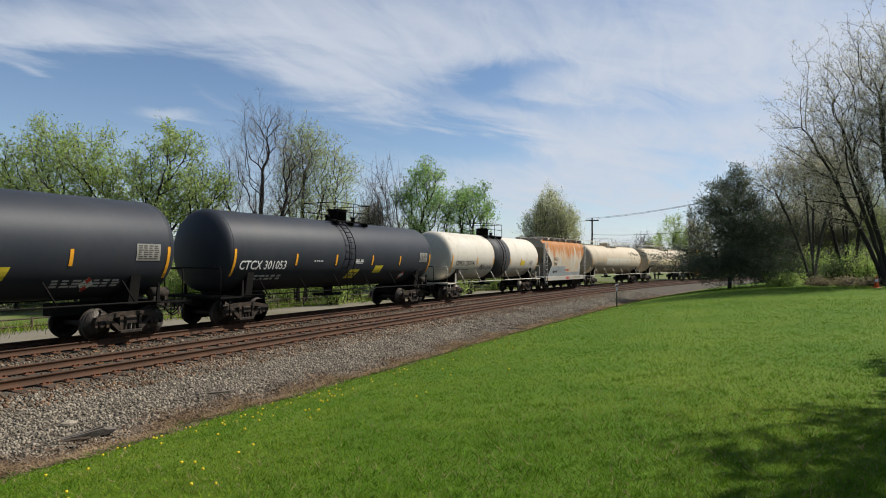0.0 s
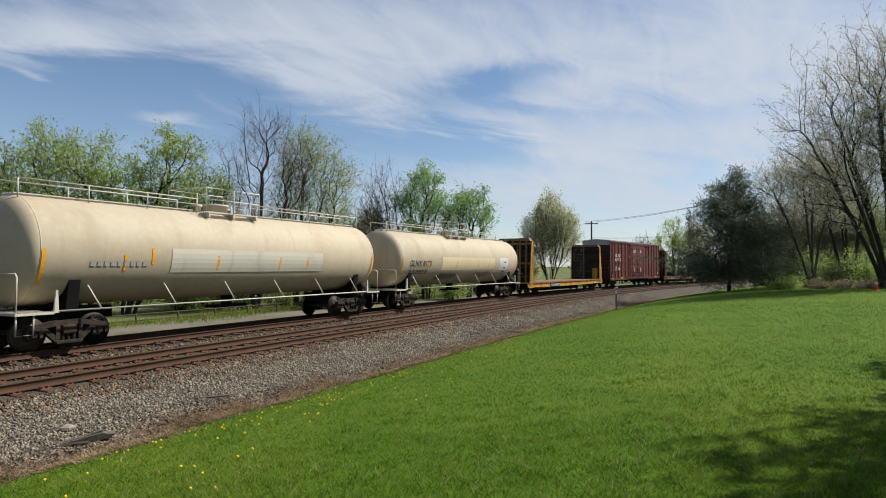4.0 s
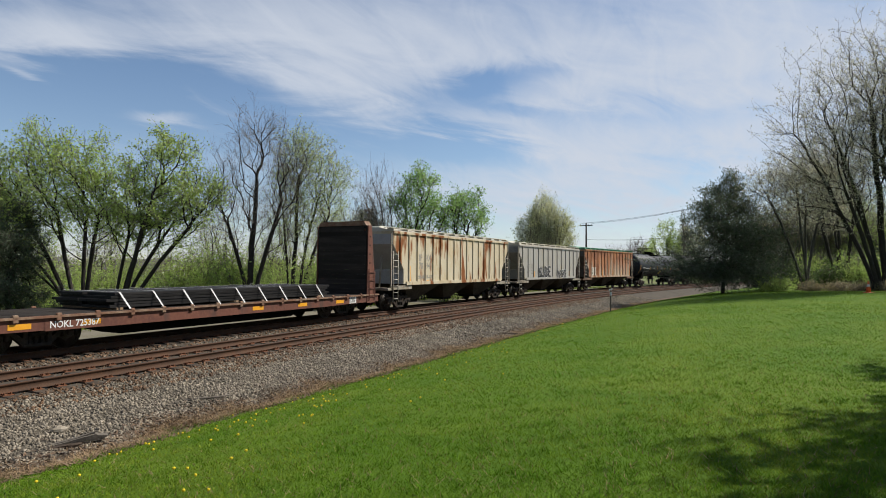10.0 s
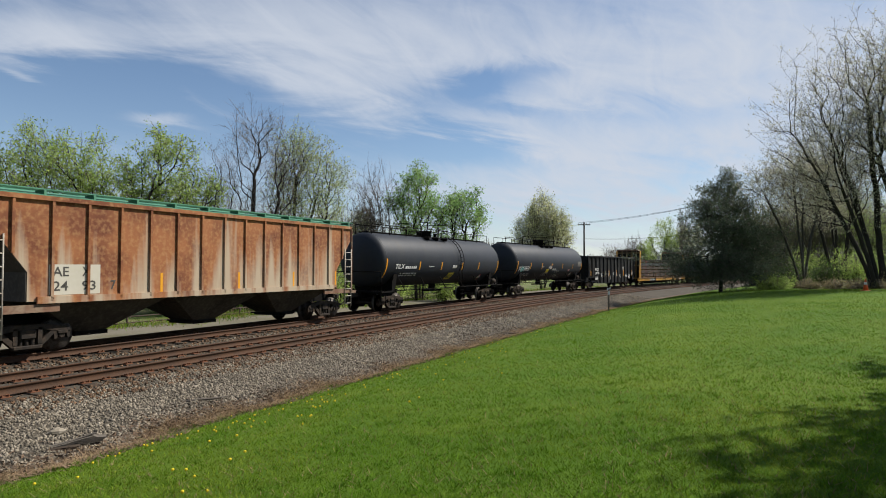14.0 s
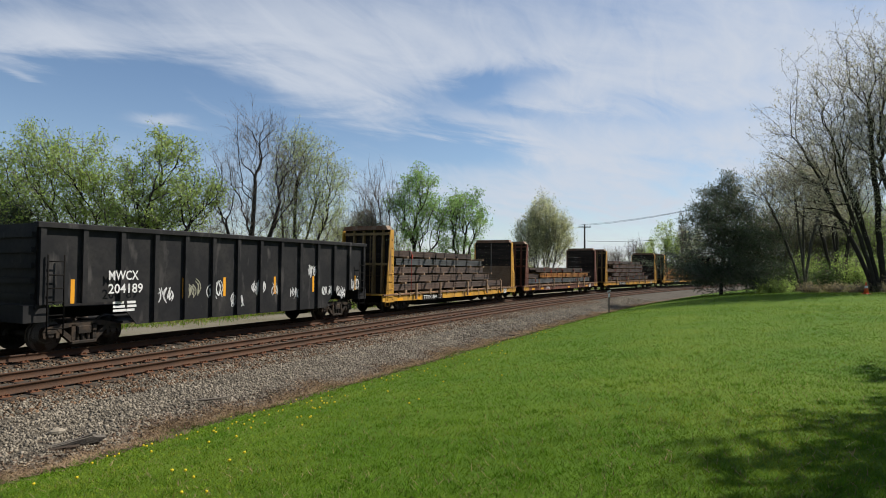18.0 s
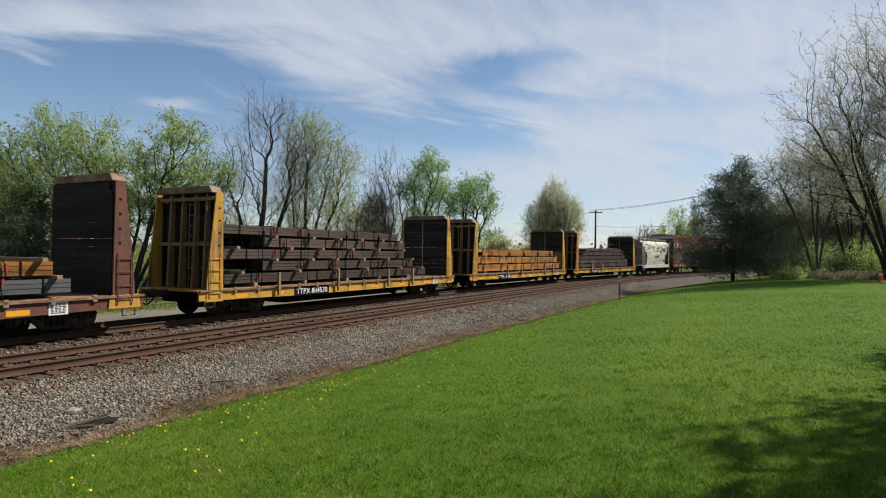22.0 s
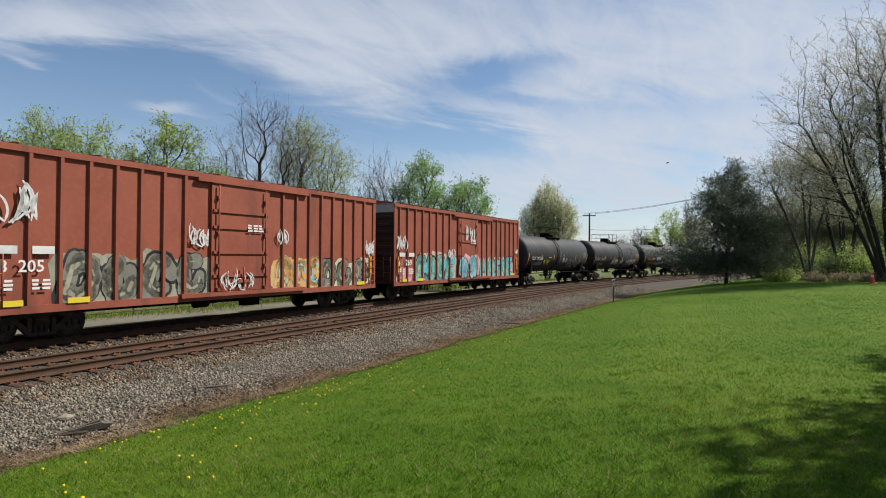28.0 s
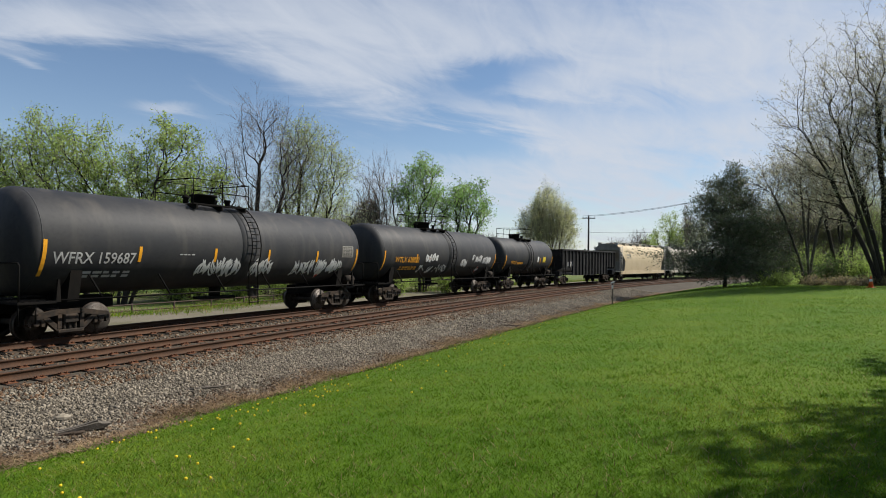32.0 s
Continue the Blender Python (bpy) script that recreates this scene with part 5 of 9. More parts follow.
M_GREENROOF = material("green_roof_paint", (0.09, 0.26, 0.16), 0.65, second=(0.07, 0.2, 0.13), scale=2, fine=9, amount=0.6)
M_GALV = material("galvanised_walkway", (0.42, 0.41, 0.38), 0.6, 0.2, second=(0.32, 0.30, 0.27), scale=3, fine=20, amount=0.7)


def bogie_data():
    d = {}
    s = Shape().box(-0.2, -1.12, 0.44, 0.2, 1.12, 0.66, bevel=0.03).lathe_z([(0.64, 0.3), (0.78, 0.3)], 12)
    d["bolster"] = s.mesh("bogie", M_BOGIE)
    s = Shape()
    top = [(-1.12, 0.56), (-1.06, 0.66), (-0.72, 0.72), (-0.34, 0.79), (0.34, 0.79), (0.72, 0.72), (1.06, 0.66), (1.12, 0.56), (0.72, 0.58), (0.3, 0.66), (-0.3, 0.66), (-0.72, 0.58)]
    s.prism_y(top, -0.09, 0.09)
    for k in (-1, 1):
        s.prism_y([(k * 0.74, 0.58), (k * 0.64, 0.64), (k * 0.26, 0.30), (k * 0.26, 0.19), (k * 0.34, 0.19)][::k], -0.08, 0.08)
        s.prism_y([(k * 0.25, 0.28), (k * 0.25, 0.7), (k * 0.36, 0.7), (k * 0.36, 0.28)][::-k], -0.09, 0.09)
        s.prism_y([(k * 1.12, 0.58), (k * 1.10, 0.40), (k * 1.04, 0.36), (k * 0.98, 0.58)][::k], -0.07, 0.07)
        s.prism_y([(k * 0.66, 0.62), (k * 0.68, 0.36), (k * 0.76, 0.36), (k * 0.78, 0.6)][::-k], -0.07, 0.07)
    s.box(-0.36, -0.11, 0.17, 0.36, 0.11, 0.25, bevel=0.02)
    d["side_frame"] = s.mesh("side_frame", M_BOGIE)
    prof = []
    for i in range(9):
        prof += [(0.25 + i * 0.022, 0.062), (0.261 + i * 0.022, 0.048)]
    d["coil_spring"] = Shape().lathe_z(prof, 8).mesh("coil_spring", M_BOGIE)
    for name, r in (("wheelset", 0.445),):
        s = Shape()
        for y, k in ((-0.7525, -1), (0.7525, 1)):
            s.lathe_y([(y + k * 0.07, 0.10), (y + k * 0.07, 0.19), (y + k * 0.03, 0.22), (y + k * 0.035, r - 0.09), (y + k * 0.066, r - 0.06), (y + k * 0.068, r - 0.012)], 24, slot=0)
            s.lathe_y([(y + k * 0.068, r - 0.012), (y - k * 0.03, r)], 24, slot=1)
            s.lathe_y([(y - k * 0.03, r), (y - k * 0.04, r + 0.026), (y - k * 0.066, r + 0.026), (y - k * 0.07, r - 0.07), (y - k * 0.03, r - 0.1), (y - k * 0.03, 0.1)], 24, slot=0)
            s.lathe_y([(y + k * 0.14, 0.085), (y + k * 0.30, 0.085), (y + k * 0.31, 0.07)], 12, slot=0)
            for j in range(3):
                a = j * 2.094
                s.box(0.045 * math.cos(a) - 0.012, y + k * 0.31 - 0.012, 0.045 * math.sin(a) - 0.012, 0.045 * math.cos(a) + 0.012, y + k * 0.31 + 0.012, 0.045 * math.sin(a) + 0.012)
        s.lathe_y([(-0.9, 0.08), (0.9, 0.08)], 10)
        d[name] = s.mesh(name, M_WHEEL, M_TREAD)
    s = Shape().box(-0.14, -0.10, 0.50, 0.14, 0.10, 0.585, bevel=0.02)
    d["bearing_adapter"] = s.mesh("bearing_adapter", M_BOGIE)
    s = Shape()
    s.box(-0.06, -0.06, 0.80, 0.5, 0.06, 0.96, bevel=0.015).box(0.46, -0.13, 0.78, 0.72, 0.13, 1.0, bevel=0.05).box(0.70, 0.02, 0.79, 0.82, 0.14, 0.99, bevel=0.03)
    d["coupler"] = s.mesh("coupler", M_BOGIE)
    s = Shape().tube([(0.0, -0.28, 0.86), (0.25, -0.3, 0.80), (0.42, -0.3, 0.58), (0.62, -0.27, 0.48), (0.85, -0.22, 0.56)], 0.024, 6)
    d["air_hose"] = s.mesh("air_hose", M_UNDER)
    return d


BOGIE = bogie_data()
WHEELSETS = []
TRAIN = []


def start_car(name, label, category, ends, inset=1.75):
    """A car on two bogies, with its couplers. Local x runs along the train (away from the engine), y away from the eye, z from the rail's top."""
    a, b = ends
    length = b - a
    car = tagged(new(name), label, category, "freight train cars")
    car["centre"] = (a + b) / 2
    TRAIN.append(car)
    for k in (-1, 1):
        m = pose(k * (length / 2 - inset), 0, 0)
        bogie = part("bogie", BOGIE["bolster"], car, "dark iron two-axle bogie", m)
        for y in (-1.0, 1.0):
            part("side_frame", BOGIE["side_frame"], bogie, m=pose(0, y, 0))
            for x in (-0.15, 0.0, 0.15):
                part("coil_spring", BOGIE["coil_spring"], bogie, m=pose(x, y, 0))
            for x in (-0.89, 0.89):
                part("bearing_adapter", BOGIE["bearing_adapter"], bogie, m=pose(x, y, 0))
        for x in (-0.89, 0.89):
            w = part("wheelset", BOGIE["wheelset"], bogie, m=pose(x, 0, 0.445))
            WHEELSETS.append((w, x, car, k * (length / 2 - inset) + x))
        part("coupler", BOGIE["coupler"], car, m=pose(k * (length / 2 - 0.1), 0, 0, 0, 0, 0 if k > 0 else 180))
        part("air_hose", BOGIE["air_hose"], car, m=pose(k * (length / 2 - 0.1), 0, 0, 0, 0, 0 if k > 0 else 180))
    return car, length


LETTERS = {}


def letter_points(body):
    """The built-in font's outline of a line of writing, filled: points and faces of height about 0.7."""
    if body not in LETTERS:
        cu = bpy.data.curves.new("letters", "FONT")
        cu.body, cu.size, cu.resolution_u, cu.offset = body, 1.0, 2, 0.012
        ob = bpy.data.objects.new("letters", cu)
        me = bpy.data.meshes.new_from_object(ob)
        pts = np.array([v.co[:2] for v in me.vertices])
        LETTERS[body] = (pts, [tuple(p.vertices) for p in me.polygons])
        bpy.data.objects.remove(ob)
        bpy.data.curves.remove(cu)
        bpy.data.meshes.remove(me)
    return LETTERS[body]


def side_mesh(name, pts, faces, mat, skin):
    """Flat (x, z) shapes laid on a car's near side; skin(x, z) gives the side's y."""
    s = Shape()
    s.add([(x, skin(x, z), z) for x, z in pts], [tuple(f) for f in faces])
    return s.mesh(name, mat)


def write(car, body, x, z, height, mat, skin, squeeze=1.0, name="lettering", width=None):
    p, f = letter_points(body)
    k = height / 0.7
    if width:
        squeeze = width / (k * p[:, 0].max())
    return part(name, side_mesh(name, [(x + a * k * squeeze, z + b * k) for a, b in p], f, mat, skin), car)


def bars(car, x, z, width, height, rows, cols, mat, skin, seed=1, name="stencil"):
    """Writing too small to read: rows of short bars."""
    rng = random.Random(seed)
    pts, faces = [], []
    step = height / rows
    for r in range(rows):
        for c in range(cols):
            w = width / cols
            a = x + c * w + w * 0.08 * rng.random()
            b = a + w * rng.uniform(0.55, 0.92)
            z0 = z + r * step
            n = len(pts)
            pts += [(a, z0), (b, z0), (b, z0 + step * 0.62), (a, z0 + step * 0.62)]
            faces.append((n, n + 1, n + 2, n + 3))
    return part(name, side_mesh(name, pts, faces, mat, skin), car)


def patch(car, name, outline, mat, skin, label="", cuts=1):
    """A painted patch: an outline of (x, z), cut into strips in height so that it follows a curved side."""
    if cuts == 1:
        return part(name, side_mesh(name, outline, [tuple(range(len(outline)))], mat, skin), car, label)
    (x0, z0), (x1, _), (x2, z1), (x3, _) = outline
    pts = []
    for i in range(cuts + 1):
        f = i / cuts
        pts += [(x0 + (x3 - x0) * f, z0 + (z1 - z0) * f), (x1 + (x2 - x1) * f, z0 + (z1 - z0) * f)]
    return part(name, side_mesh(name, pts, [(2 * i, 2 * i + 1, 2 * i + 3, 2 * i + 2) for i in range(cuts)], mat, skin), car, label)


def ribbon(path, width):
    """A brush stroke: points and quads of a line with width."""
    pts, faces = [], []
    for i, (x, z) in enumerate(path):
        a, b = path[max(i - 1, 0)], path[min(i + 1, len(path) - 1)]
        dx, dz = b[0] - a[0], b[1] - a[1]
        d = math.hypot(dx, dz) or 1
        w = width * (0.55 if i in (0, len(path) - 1) else 1) / 2
        pts += [(x - dz / d * w, z + dx / d * w), (x + dz / d * w, z - dx / d * w)]
    faces = [(2 * i, 2 * i + 1, 2 * i + 3, 2 * i + 2) for i in range(len(path) - 1)]
    return pts, faces


def stroke_glyph(rng, x, z, w, h, n=4):
    """A loose made-up sign of curved strokes in a cell."""
    pts = [(x + w * rng.uniform(0.05, 0.95), z + h * (rng.uniform(0, 0.25) if i % 2 else rng.uniform(0.7, 1.0))) for i in range(n)]
    out = []
    for i in range(len(pts) - 1):
        a, b = pts[i], pts[i + 1]
        bend = rng.uniform(-0.35, 0.35)
        for j in range(5):
            f = j / 5
            k = 4 * f * (1 - f) * bend
            out.append((a[0] + (b[0] - a[0]) * f + (b[1] - a[1]) * k, a[1] + (b[1] - a[1]) * f - (b[0] - a[0]) * k))
    out.append(pts[-1])
    return out


def tag(car, x, z, width, height, mat, skin, seed, signs=4, thick=0.05, label="sprayed scrawl"):
    """A quick sprayed scrawl that reads as no word."""
    rng = random.Random(seed)
    pts, faces = [], []
    for i in range(signs):
        w = width / signs
        for _ in range(2):
            p, f = ribbon(stroke_glyph(rng, x + i * w, z + rng.uniform(-0.1, 0.1) * height, w * 1.15, height * rng.uniform(0.8, 1.1), rng.randint(3, 4)), thick * rng.uniform(0.7, 1.2))
            faces += [tuple(k + len(pts) for k in q) for q in f]
            pts += p
    return part("graffiti", side_mesh("graffiti", pts, faces, mat, skin), car, label)


def blob(rng, x, z, w, h, n=14):
    return [(x + w / 2 + w / 2 * rng.uniform(0.78, 1.12) * math.copysign(abs(math.cos(a)) ** 0.55, math.cos(a)), z + h / 2 + h / 2 * rng.uniform(0.85, 1.1) * math.copysign(abs(math.sin(a)) ** 0.55, math.sin(a))) for a in (2 * math.pi * i / n for i in range(n))]


# straight strokes of block capitals in a unit cell; signs that read as nothing are drawn from loose strokes
BLOCK = {"M": ((0, 0, 0.08, 1), (0.08, 1, 0.5, 0.4), (0.5, 0.4, 0.92, 1), (0.92, 1, 1, 0)), "A": ((0, 0, 0.4, 1), (0.4, 1, 0.9, 1), (0.9, 1, 1, 0), (0.2, 0.42, 0.95, 0.42)), "S": ((1, 0.95, 0.05, 0.9), (0.05, 0.9, 0.05, 0.55), (0.05, 0.55, 0.95, 0.5), (0.95, 0.5, 0.95, 0.08), (0.95, 0.08, 0, 0.05)),
         "K": ((0.05, 0, 0.05, 1), (0.1, 0.45, 0.95, 1), (0.35, 0.6, 1, 0)), "E": ((0.05, 0, 0.05, 1), (0.05, 0.98, 1, 1), (0.05, 0.5, 0.85, 0.55), (0.05, 0.02, 1, 0)), "L": ((0.1, 1, 0.05, 0.05), (0.05, 0.05, 1, 0.05)), "D": ((0.05, 0, 0.05, 1), (0.05, 1, 0.9, 0.75), (0.9, 0.75, 0.95, 0.2), (0.95, 0.2, 0.05, 0.02))}


def mural(car, x, z, width, height, skin, seed, signs, fill, edge, glow=None, label="big block-shaped graffiti piece", word="", splash=None):
    """A large sprayed piece: a pale cloud behind, fat angular signs with an outline, splashes of a second colour in them."""
    rng = random.Random(seed)
    lift = lambda e: (lambda a, b: skin(a, b) - e)
    g = Shape()

    def fan(outline, e, slot):
        cx, cz = sum(p[0] for p in outline) / len(outline), sum(p[1] for p in outline) / len(outline)
        sk = lift(e)
        g.add([(a, sk(a, b), b) for a, b in outline] + [(cx, sk(cx, cz), cz)], [(i, (i + 1) % len(outline), len(outline)) for i in range(len(outline))], slot)

    def bar(x0, z0, x1, z1, wd, e, slot):
        """A fat stroke with rounded ends, swollen at one of them."""
        a = math.atan2(z1 - z0, x1 - x0)
        w0, w1 = wd * rng.uniform(0.9, 1.2) / 2, wd * rng.uniform(0.8, 1.1) / 2
        o = [(x1 + w1 * math.cos(a + t), z1 + w1 * math.sin(a + t)) for t in (-1.57, -0.9, -0.3, 0.3, 0.9, 1.57)]
        o += [(x0 + w0 * math.cos(a + t), z0 + w0 * math.sin(a + t)) for t in (1.57, 2.24, 2.84, 3.44, 4.04, 4.71)]
        fan(o, e, slot)

    w = width / signs
    if glow:
        for i in range(signs * 2):
            fan(blob(rng, x + i * w / 2 - 0.15 * w, z + rng.uniform(-0.06, 0.05) * height, w * 0.9, height * rng.uniform(0.9, 1.15)), i * 0.00005, 2)
    fat = min(0.30 * height, 0.32 * w) if word else min(0.34 * height, 0.46 * w)
    for i in range(signs):
        cell = BLOCK.get(word[i]) if word else None
        if not cell:
            r0 = rng.uniform(0, 6.28)
            q = [(0.5 + 0.5 * math.cos(r0 + j * 0.85) * (1 - 0.06 * j), 0.5 + 0.5 * math.sin(r0 + j * 0.85) * (1 - 0.05 * j)) for j in range(7)]
            cell = [(*q[j], *q[j + 1]) for j in range(6)] + [(rng.uniform(0, 0.3), 0.05, rng.uniform(0.2, 0.5), 0.95)]
        x0, lean = x + i * w + 0.14 * w, rng.uniform(-0.05, 0.12) * w
        hh = height * rng.uniform(0.76, 0.88)
        zz = z + rng.uniform(0.06, 0.12) * height
        put = lambda a, b: (x0 + a * 0.74 * w + b * lean, zz + b * hh)
        bars_of = [(*put(c[0], c[1]), *put(c[2], c[3])) for c in cell]
        for k, c in enumerate(bars_of):
            bar(*c, fat * 1.3, 0.003 + i * 0.0002, 1)
        for k, c in enumerate(bars_of):
            bar(*c, fat, 0.005 + i * 0.0002, 0)
        for k, c in enumerate(bars_of):
            if rng.random() < 0.8:
                f, f2 = rng.uniform(0.1, 0.4), rng.uniform(0.55, 0.9)
                bar(c[0] + (c[2] - c[0]) * f, c[1] + (c[3] - c[1]) * f, c[0] + (c[2] - c[0]) * f2, c[1] + (c[3] - c[1]) * f2, fat * rng.uniform(0.10, 0.28), 0.007 + i * 0.0002, 3)
    return part("graffiti", g.mesh("graffiti", fill, edge, glow or fill, splash or M_SPRAY), car, label)


def ladder(car, x, y, z0, z1, width, rungs, mat, along_x=True, r=0.018, name="ladder"):
    s = Shape()
    dx, dy = (width / 2, 0) if along_x else (0, width / 2)
    for k in (-1, 1):
        s.tube([(x + k * dx, y + k * dy, z0), (x + k * dx, y + k * dy, z1)], r * 1.2, 5)
    for i in range(rungs):
        z = z0 + (z1 - z0) * (i + 0.5) / rungs
        s.tube([(x - dx, y - dy, z), (x + dx, y + dy, z)], r, 5)
    return part(name, s.mesh(name, mat), car)


def pipe(car, name, paths, r, mat, label=""):
    s = Shape()
    for p in paths:
        s.tube(p, r, 6)
    return part(name, s.mesh(name, mat), car, label)


flat_side = lambda y: (lambda x, z: y)


def under_gear(car, length, z=1.0):
    """Centre sill, brake cylinder and rods under a car."""
    part("centre_sill", Shape().box(-length / 2 + 0.2, -0.2, z - 0.32, length / 2 - 0.2, 0.2, z - 0.02).mesh("centre_sill", M_UNDER), car)
    s = Shape().lathe_x([(-1.3, 0.12), (-1.28, 0.16), (-0.75, 0.16), (-0.73, 0.05), (-0.3, 0.04)], 12, y=-0.6, z=z - 0.28)
    s.tube([(-0.4, -0.6, z - 0.28), (2.2, -0.35, z - 0.35)], 0.02, 5).box(0.9, -0.75, z - 0.5, 1.7, -0.4, z - 0.2, bevel=0.04)
    part("brake_gear", s.mesh("brake_gear", M_UNDER), car)


def tank_skin(R, zc):
    return lambda x, z: -(math.sqrt(max(R * R - (z - zc) ** 2, 0.01)) + 0.013)


def tank_car(ends, label, mat, R=1.50, zc=2.68, trim=None, strips=(), sill_mat=None, walkway="short", ladder_x=0.0, band=None, manway_x=0.0, seed=1, dome=0.3):
    car, L = start_car("tank_car", label, "tank car", ends, inset=1.6)
    trim, sill_mat = trim or M_UNDER, sill_mat or M_UNDER
    top_mat = trim if walkway == 'long' else M_UNDER
    h = L / 2 - 0.02
    prof = []
    depth = R * 0.38
    for i in range(9):
        a = math.pi / 2 * i / 8
        prof.append((-h + depth * (1 - math.sin(a)) if i else -h + depth, R * math.cos(a)))
    head = [(-h + depth - depth * math.sin(math.pi / 2 * (8 - i) / 8), R * math.cos(math.pi / 2 * (8 - i) / 8) + 0.001) for i in range(9)]
    whole = head + [(-x, r) for x, r in reversed(head)]
    part("shell", Shape().lathe_x(whole, 48, z=zc).mesh("shell", mat), car)
    for x in [-h + depth, h - depth]:
        part("weld_band", Shape().lathe_x([(x - 0.02, R - 0.01), (x - 0.015, R + 0.004), (x + 0.015, R + 0.004), (x + 0.02, R - 0.01)], 48, z=zc).mesh("weld_band", mat), car)
    if band:
        part("jacket_band", Shape().lathe_x([(band[0], R - 0.01), (band[0] + 0.01, R + 0.014), (band[1] - 0.01, R + 0.014), (band[1], R - 0.01)], 48, z=zc).mesh("jacket_band", M_OLDBLACK), car, "black painted band round the tank")
    for k in (-1, 1):
        xb = k * (L / 2 - 1.6)
        s = Shape().prism_x([(-1.15, 1.0), (1.15, 1.0), (1.28, zc - R * 0.52), (0.8, zc - R * 0.86), (-0.8, zc - R * 0.86), (-1.28, zc - R * 0.52)], xb - 0.16, xb + 0.16)
        part("saddle", s.mesh("saddle", sill_mat), car)
        x0, x1 = sorted((k * (L / 2 - 0.05), k * (L / 2 - 3.4)))
        part("stub_sill", Shape().box(x0, -0.24, 0.72, x1, 0.24, 1.08, bevel=0.02).mesh("stub_sill", sill_mat), car)
        x0, x1 = sorted((k * (L / 2), k * (L / 2 - 0.95)))
        platform = part("end_platform", Shape().box(x0, -1.5, 1.0, x1, 1.5, 1.06).mesh("end_platform", trim), car)
        for i in range(7):
            part("tread_bar", Shape().box(x0 + 0.02 + i * 0.13, -1.5, 1.06, x0 + 0.06 + i * 0.13, 1.5, 1.075).mesh("tread_bar", trim), platform)
        xe = k * (L / 2 - 0.06)
        pipe(car, "end_handrail", [[(xe, -1.42, 1.03), (xe, -1.42, 1.98), (xe, -1.36, 2.05), (xe, 1.36, 2.05), (xe, 1.42, 1.98), (xe, 1.42, 1.03)], [(xe, -1.42, 1.06), (xe, -1.42, 0.5), (xe - k * 0.42, -1.42, 0.5), (xe - k * 0.42, -1.42, 1.04)], [(xe, 1.42, 1.06), (xe, 1.42, 0.5), (xe - k * 0.42, 1.42, 0.5), (xe - k * 0.42, 1.42, 1.04)]], 0.022, trim)
        xs = k * (L / 2 - 1.0)
        for y in (-1, 1):
            s = Shape().prism_y([(xs - 0.06, 1.03), (xs + 0.07, 1.03), (xs + 0.03, 1.62), (xs - 0.02, 1.62)], y * 1.47 - 0.03, y * 1.47 + 0.03)
            part("end_bracket", s.mesh("end_bracket", trim), car)
    # side rails with braces up to the shell
    for y in (-1, 1):
        paths = [[(-L / 2 + 0.9, y * 1.46, 1.07), (L / 2 - 0.9, y * 1.46, 1.07)]]
        n = 6
        for i in range(n):
            x = -L / 2 + 2.0 + (L - 4.0) * i / (n - 1)
            paths.append([(x + 0.25, y * 1.46, 1.07), (x, y * 1.2, 1.72 if zc - R < 1.4 else 1.8)])
        pipe(car, "side_rail", paths, 0.026, trim)
    # ladder that follows the shell
    if ladder_x is not None:
        s = Shape()
        for dx in (-0.22, 0.22):
            path = [(ladder_x + dx, -(R + 0.13) * math.sin(a), zc + (R + 0.13) * math.cos(a)) for a in [0.25 + 0.16 * i for i in range(12)]]
            path.append((ladder_x + dx, -1.5, 0.55))
            s.tube(path, 0.022, 5)
        for i in range(11):
            a = 0.35 + 0.155 * i
            s.tube([(ladder_x - 0.22, -(R + 0.13) * math.sin(a), zc + (R + 0.13) * math.cos(a)), (ladder_x + 0.22, -(R + 0.13) * math.sin(a), zc + (R + 0.13) * math.cos(a))], 0.016, 5)
        for z in (0.62, 0.85, 1.1):
            s.tube([(ladder_x - 0.22, -1.5, z), (ladder_x + 0.22, -1.5, z)], 0.016, 5)
        part("ladder", s.mesh("ladder", M_UNDER if band else trim), car)
    # fittings on top
    zt = zc + R
    x = manway_x
    part("manway", Shape().lathe_z([(zt - 0.12, 0.42), (zt + dome, 0.42), (zt + dome + 0.01, 0.48), (zt + dome + 0.07, 0.48), (zt + dome + 0.09, 0.3)], 20, x=x).mesh("manway", top_mat), car)
    for a, y in ((0.7, 0.2), (0.9, -0.25), (-0.75, 0.0)):
        part("valve", Shape().lathe_z([(zt - 0.08, 0.09), (zt + 0.18, 0.09), (zt + 0.2, 0.13), (zt + 0.26, 0.13)], 10, x=x + a, y=y).mesh("valve", top_mat), car)
    span = 1.25
    s = Shape()
    for y in (-0.95, 0.62):
        for i in range(4):
            s.box(x - span, y + i * 0.09, zt - 0.06, x + span, y + i * 0.09 + 0.05, zt - 0.02)
    for k in (-1.1, 0, 1.1):
        s.box(x + k - 0.03, -0.97, zt - 0.22, x + k + 0.03, 0.97, zt - 0.06)
    part("top_platform", s.mesh("top_platform", top_mat), car)
    paths = []
    for y in (-0.95, 0.95):
        paths += [[(x - span, y, zt - 0.1), (x - span, y, zt + 0.80), (x + span, y, zt + 0.80), (x + span, y, zt - 0.1)], [(x - span, y, zt + 0.40), (x + span, y, zt + 0.40)], [(x, y, zt - 0.05), (x, y, zt + 0.80)]]
    paths += [[(x + k * span, -0.95, zt + 0.80), (x + k * span, 0.95, zt + 0.80)] for k in (-1, 1)]
    pipe(car, "top_rail", paths, 0.02, top_mat)
    if walkway == "long":
        paths = []
        for y in (-0.5, 0.5):
            for a, b in ((-h + 0.5, x - span), (x + span, h - 0.5)):
                paths.append([(a, y, zt + 0.42), (b, y, zt + 0.42)])
                n = max(2, int((b - a) / 1.6))
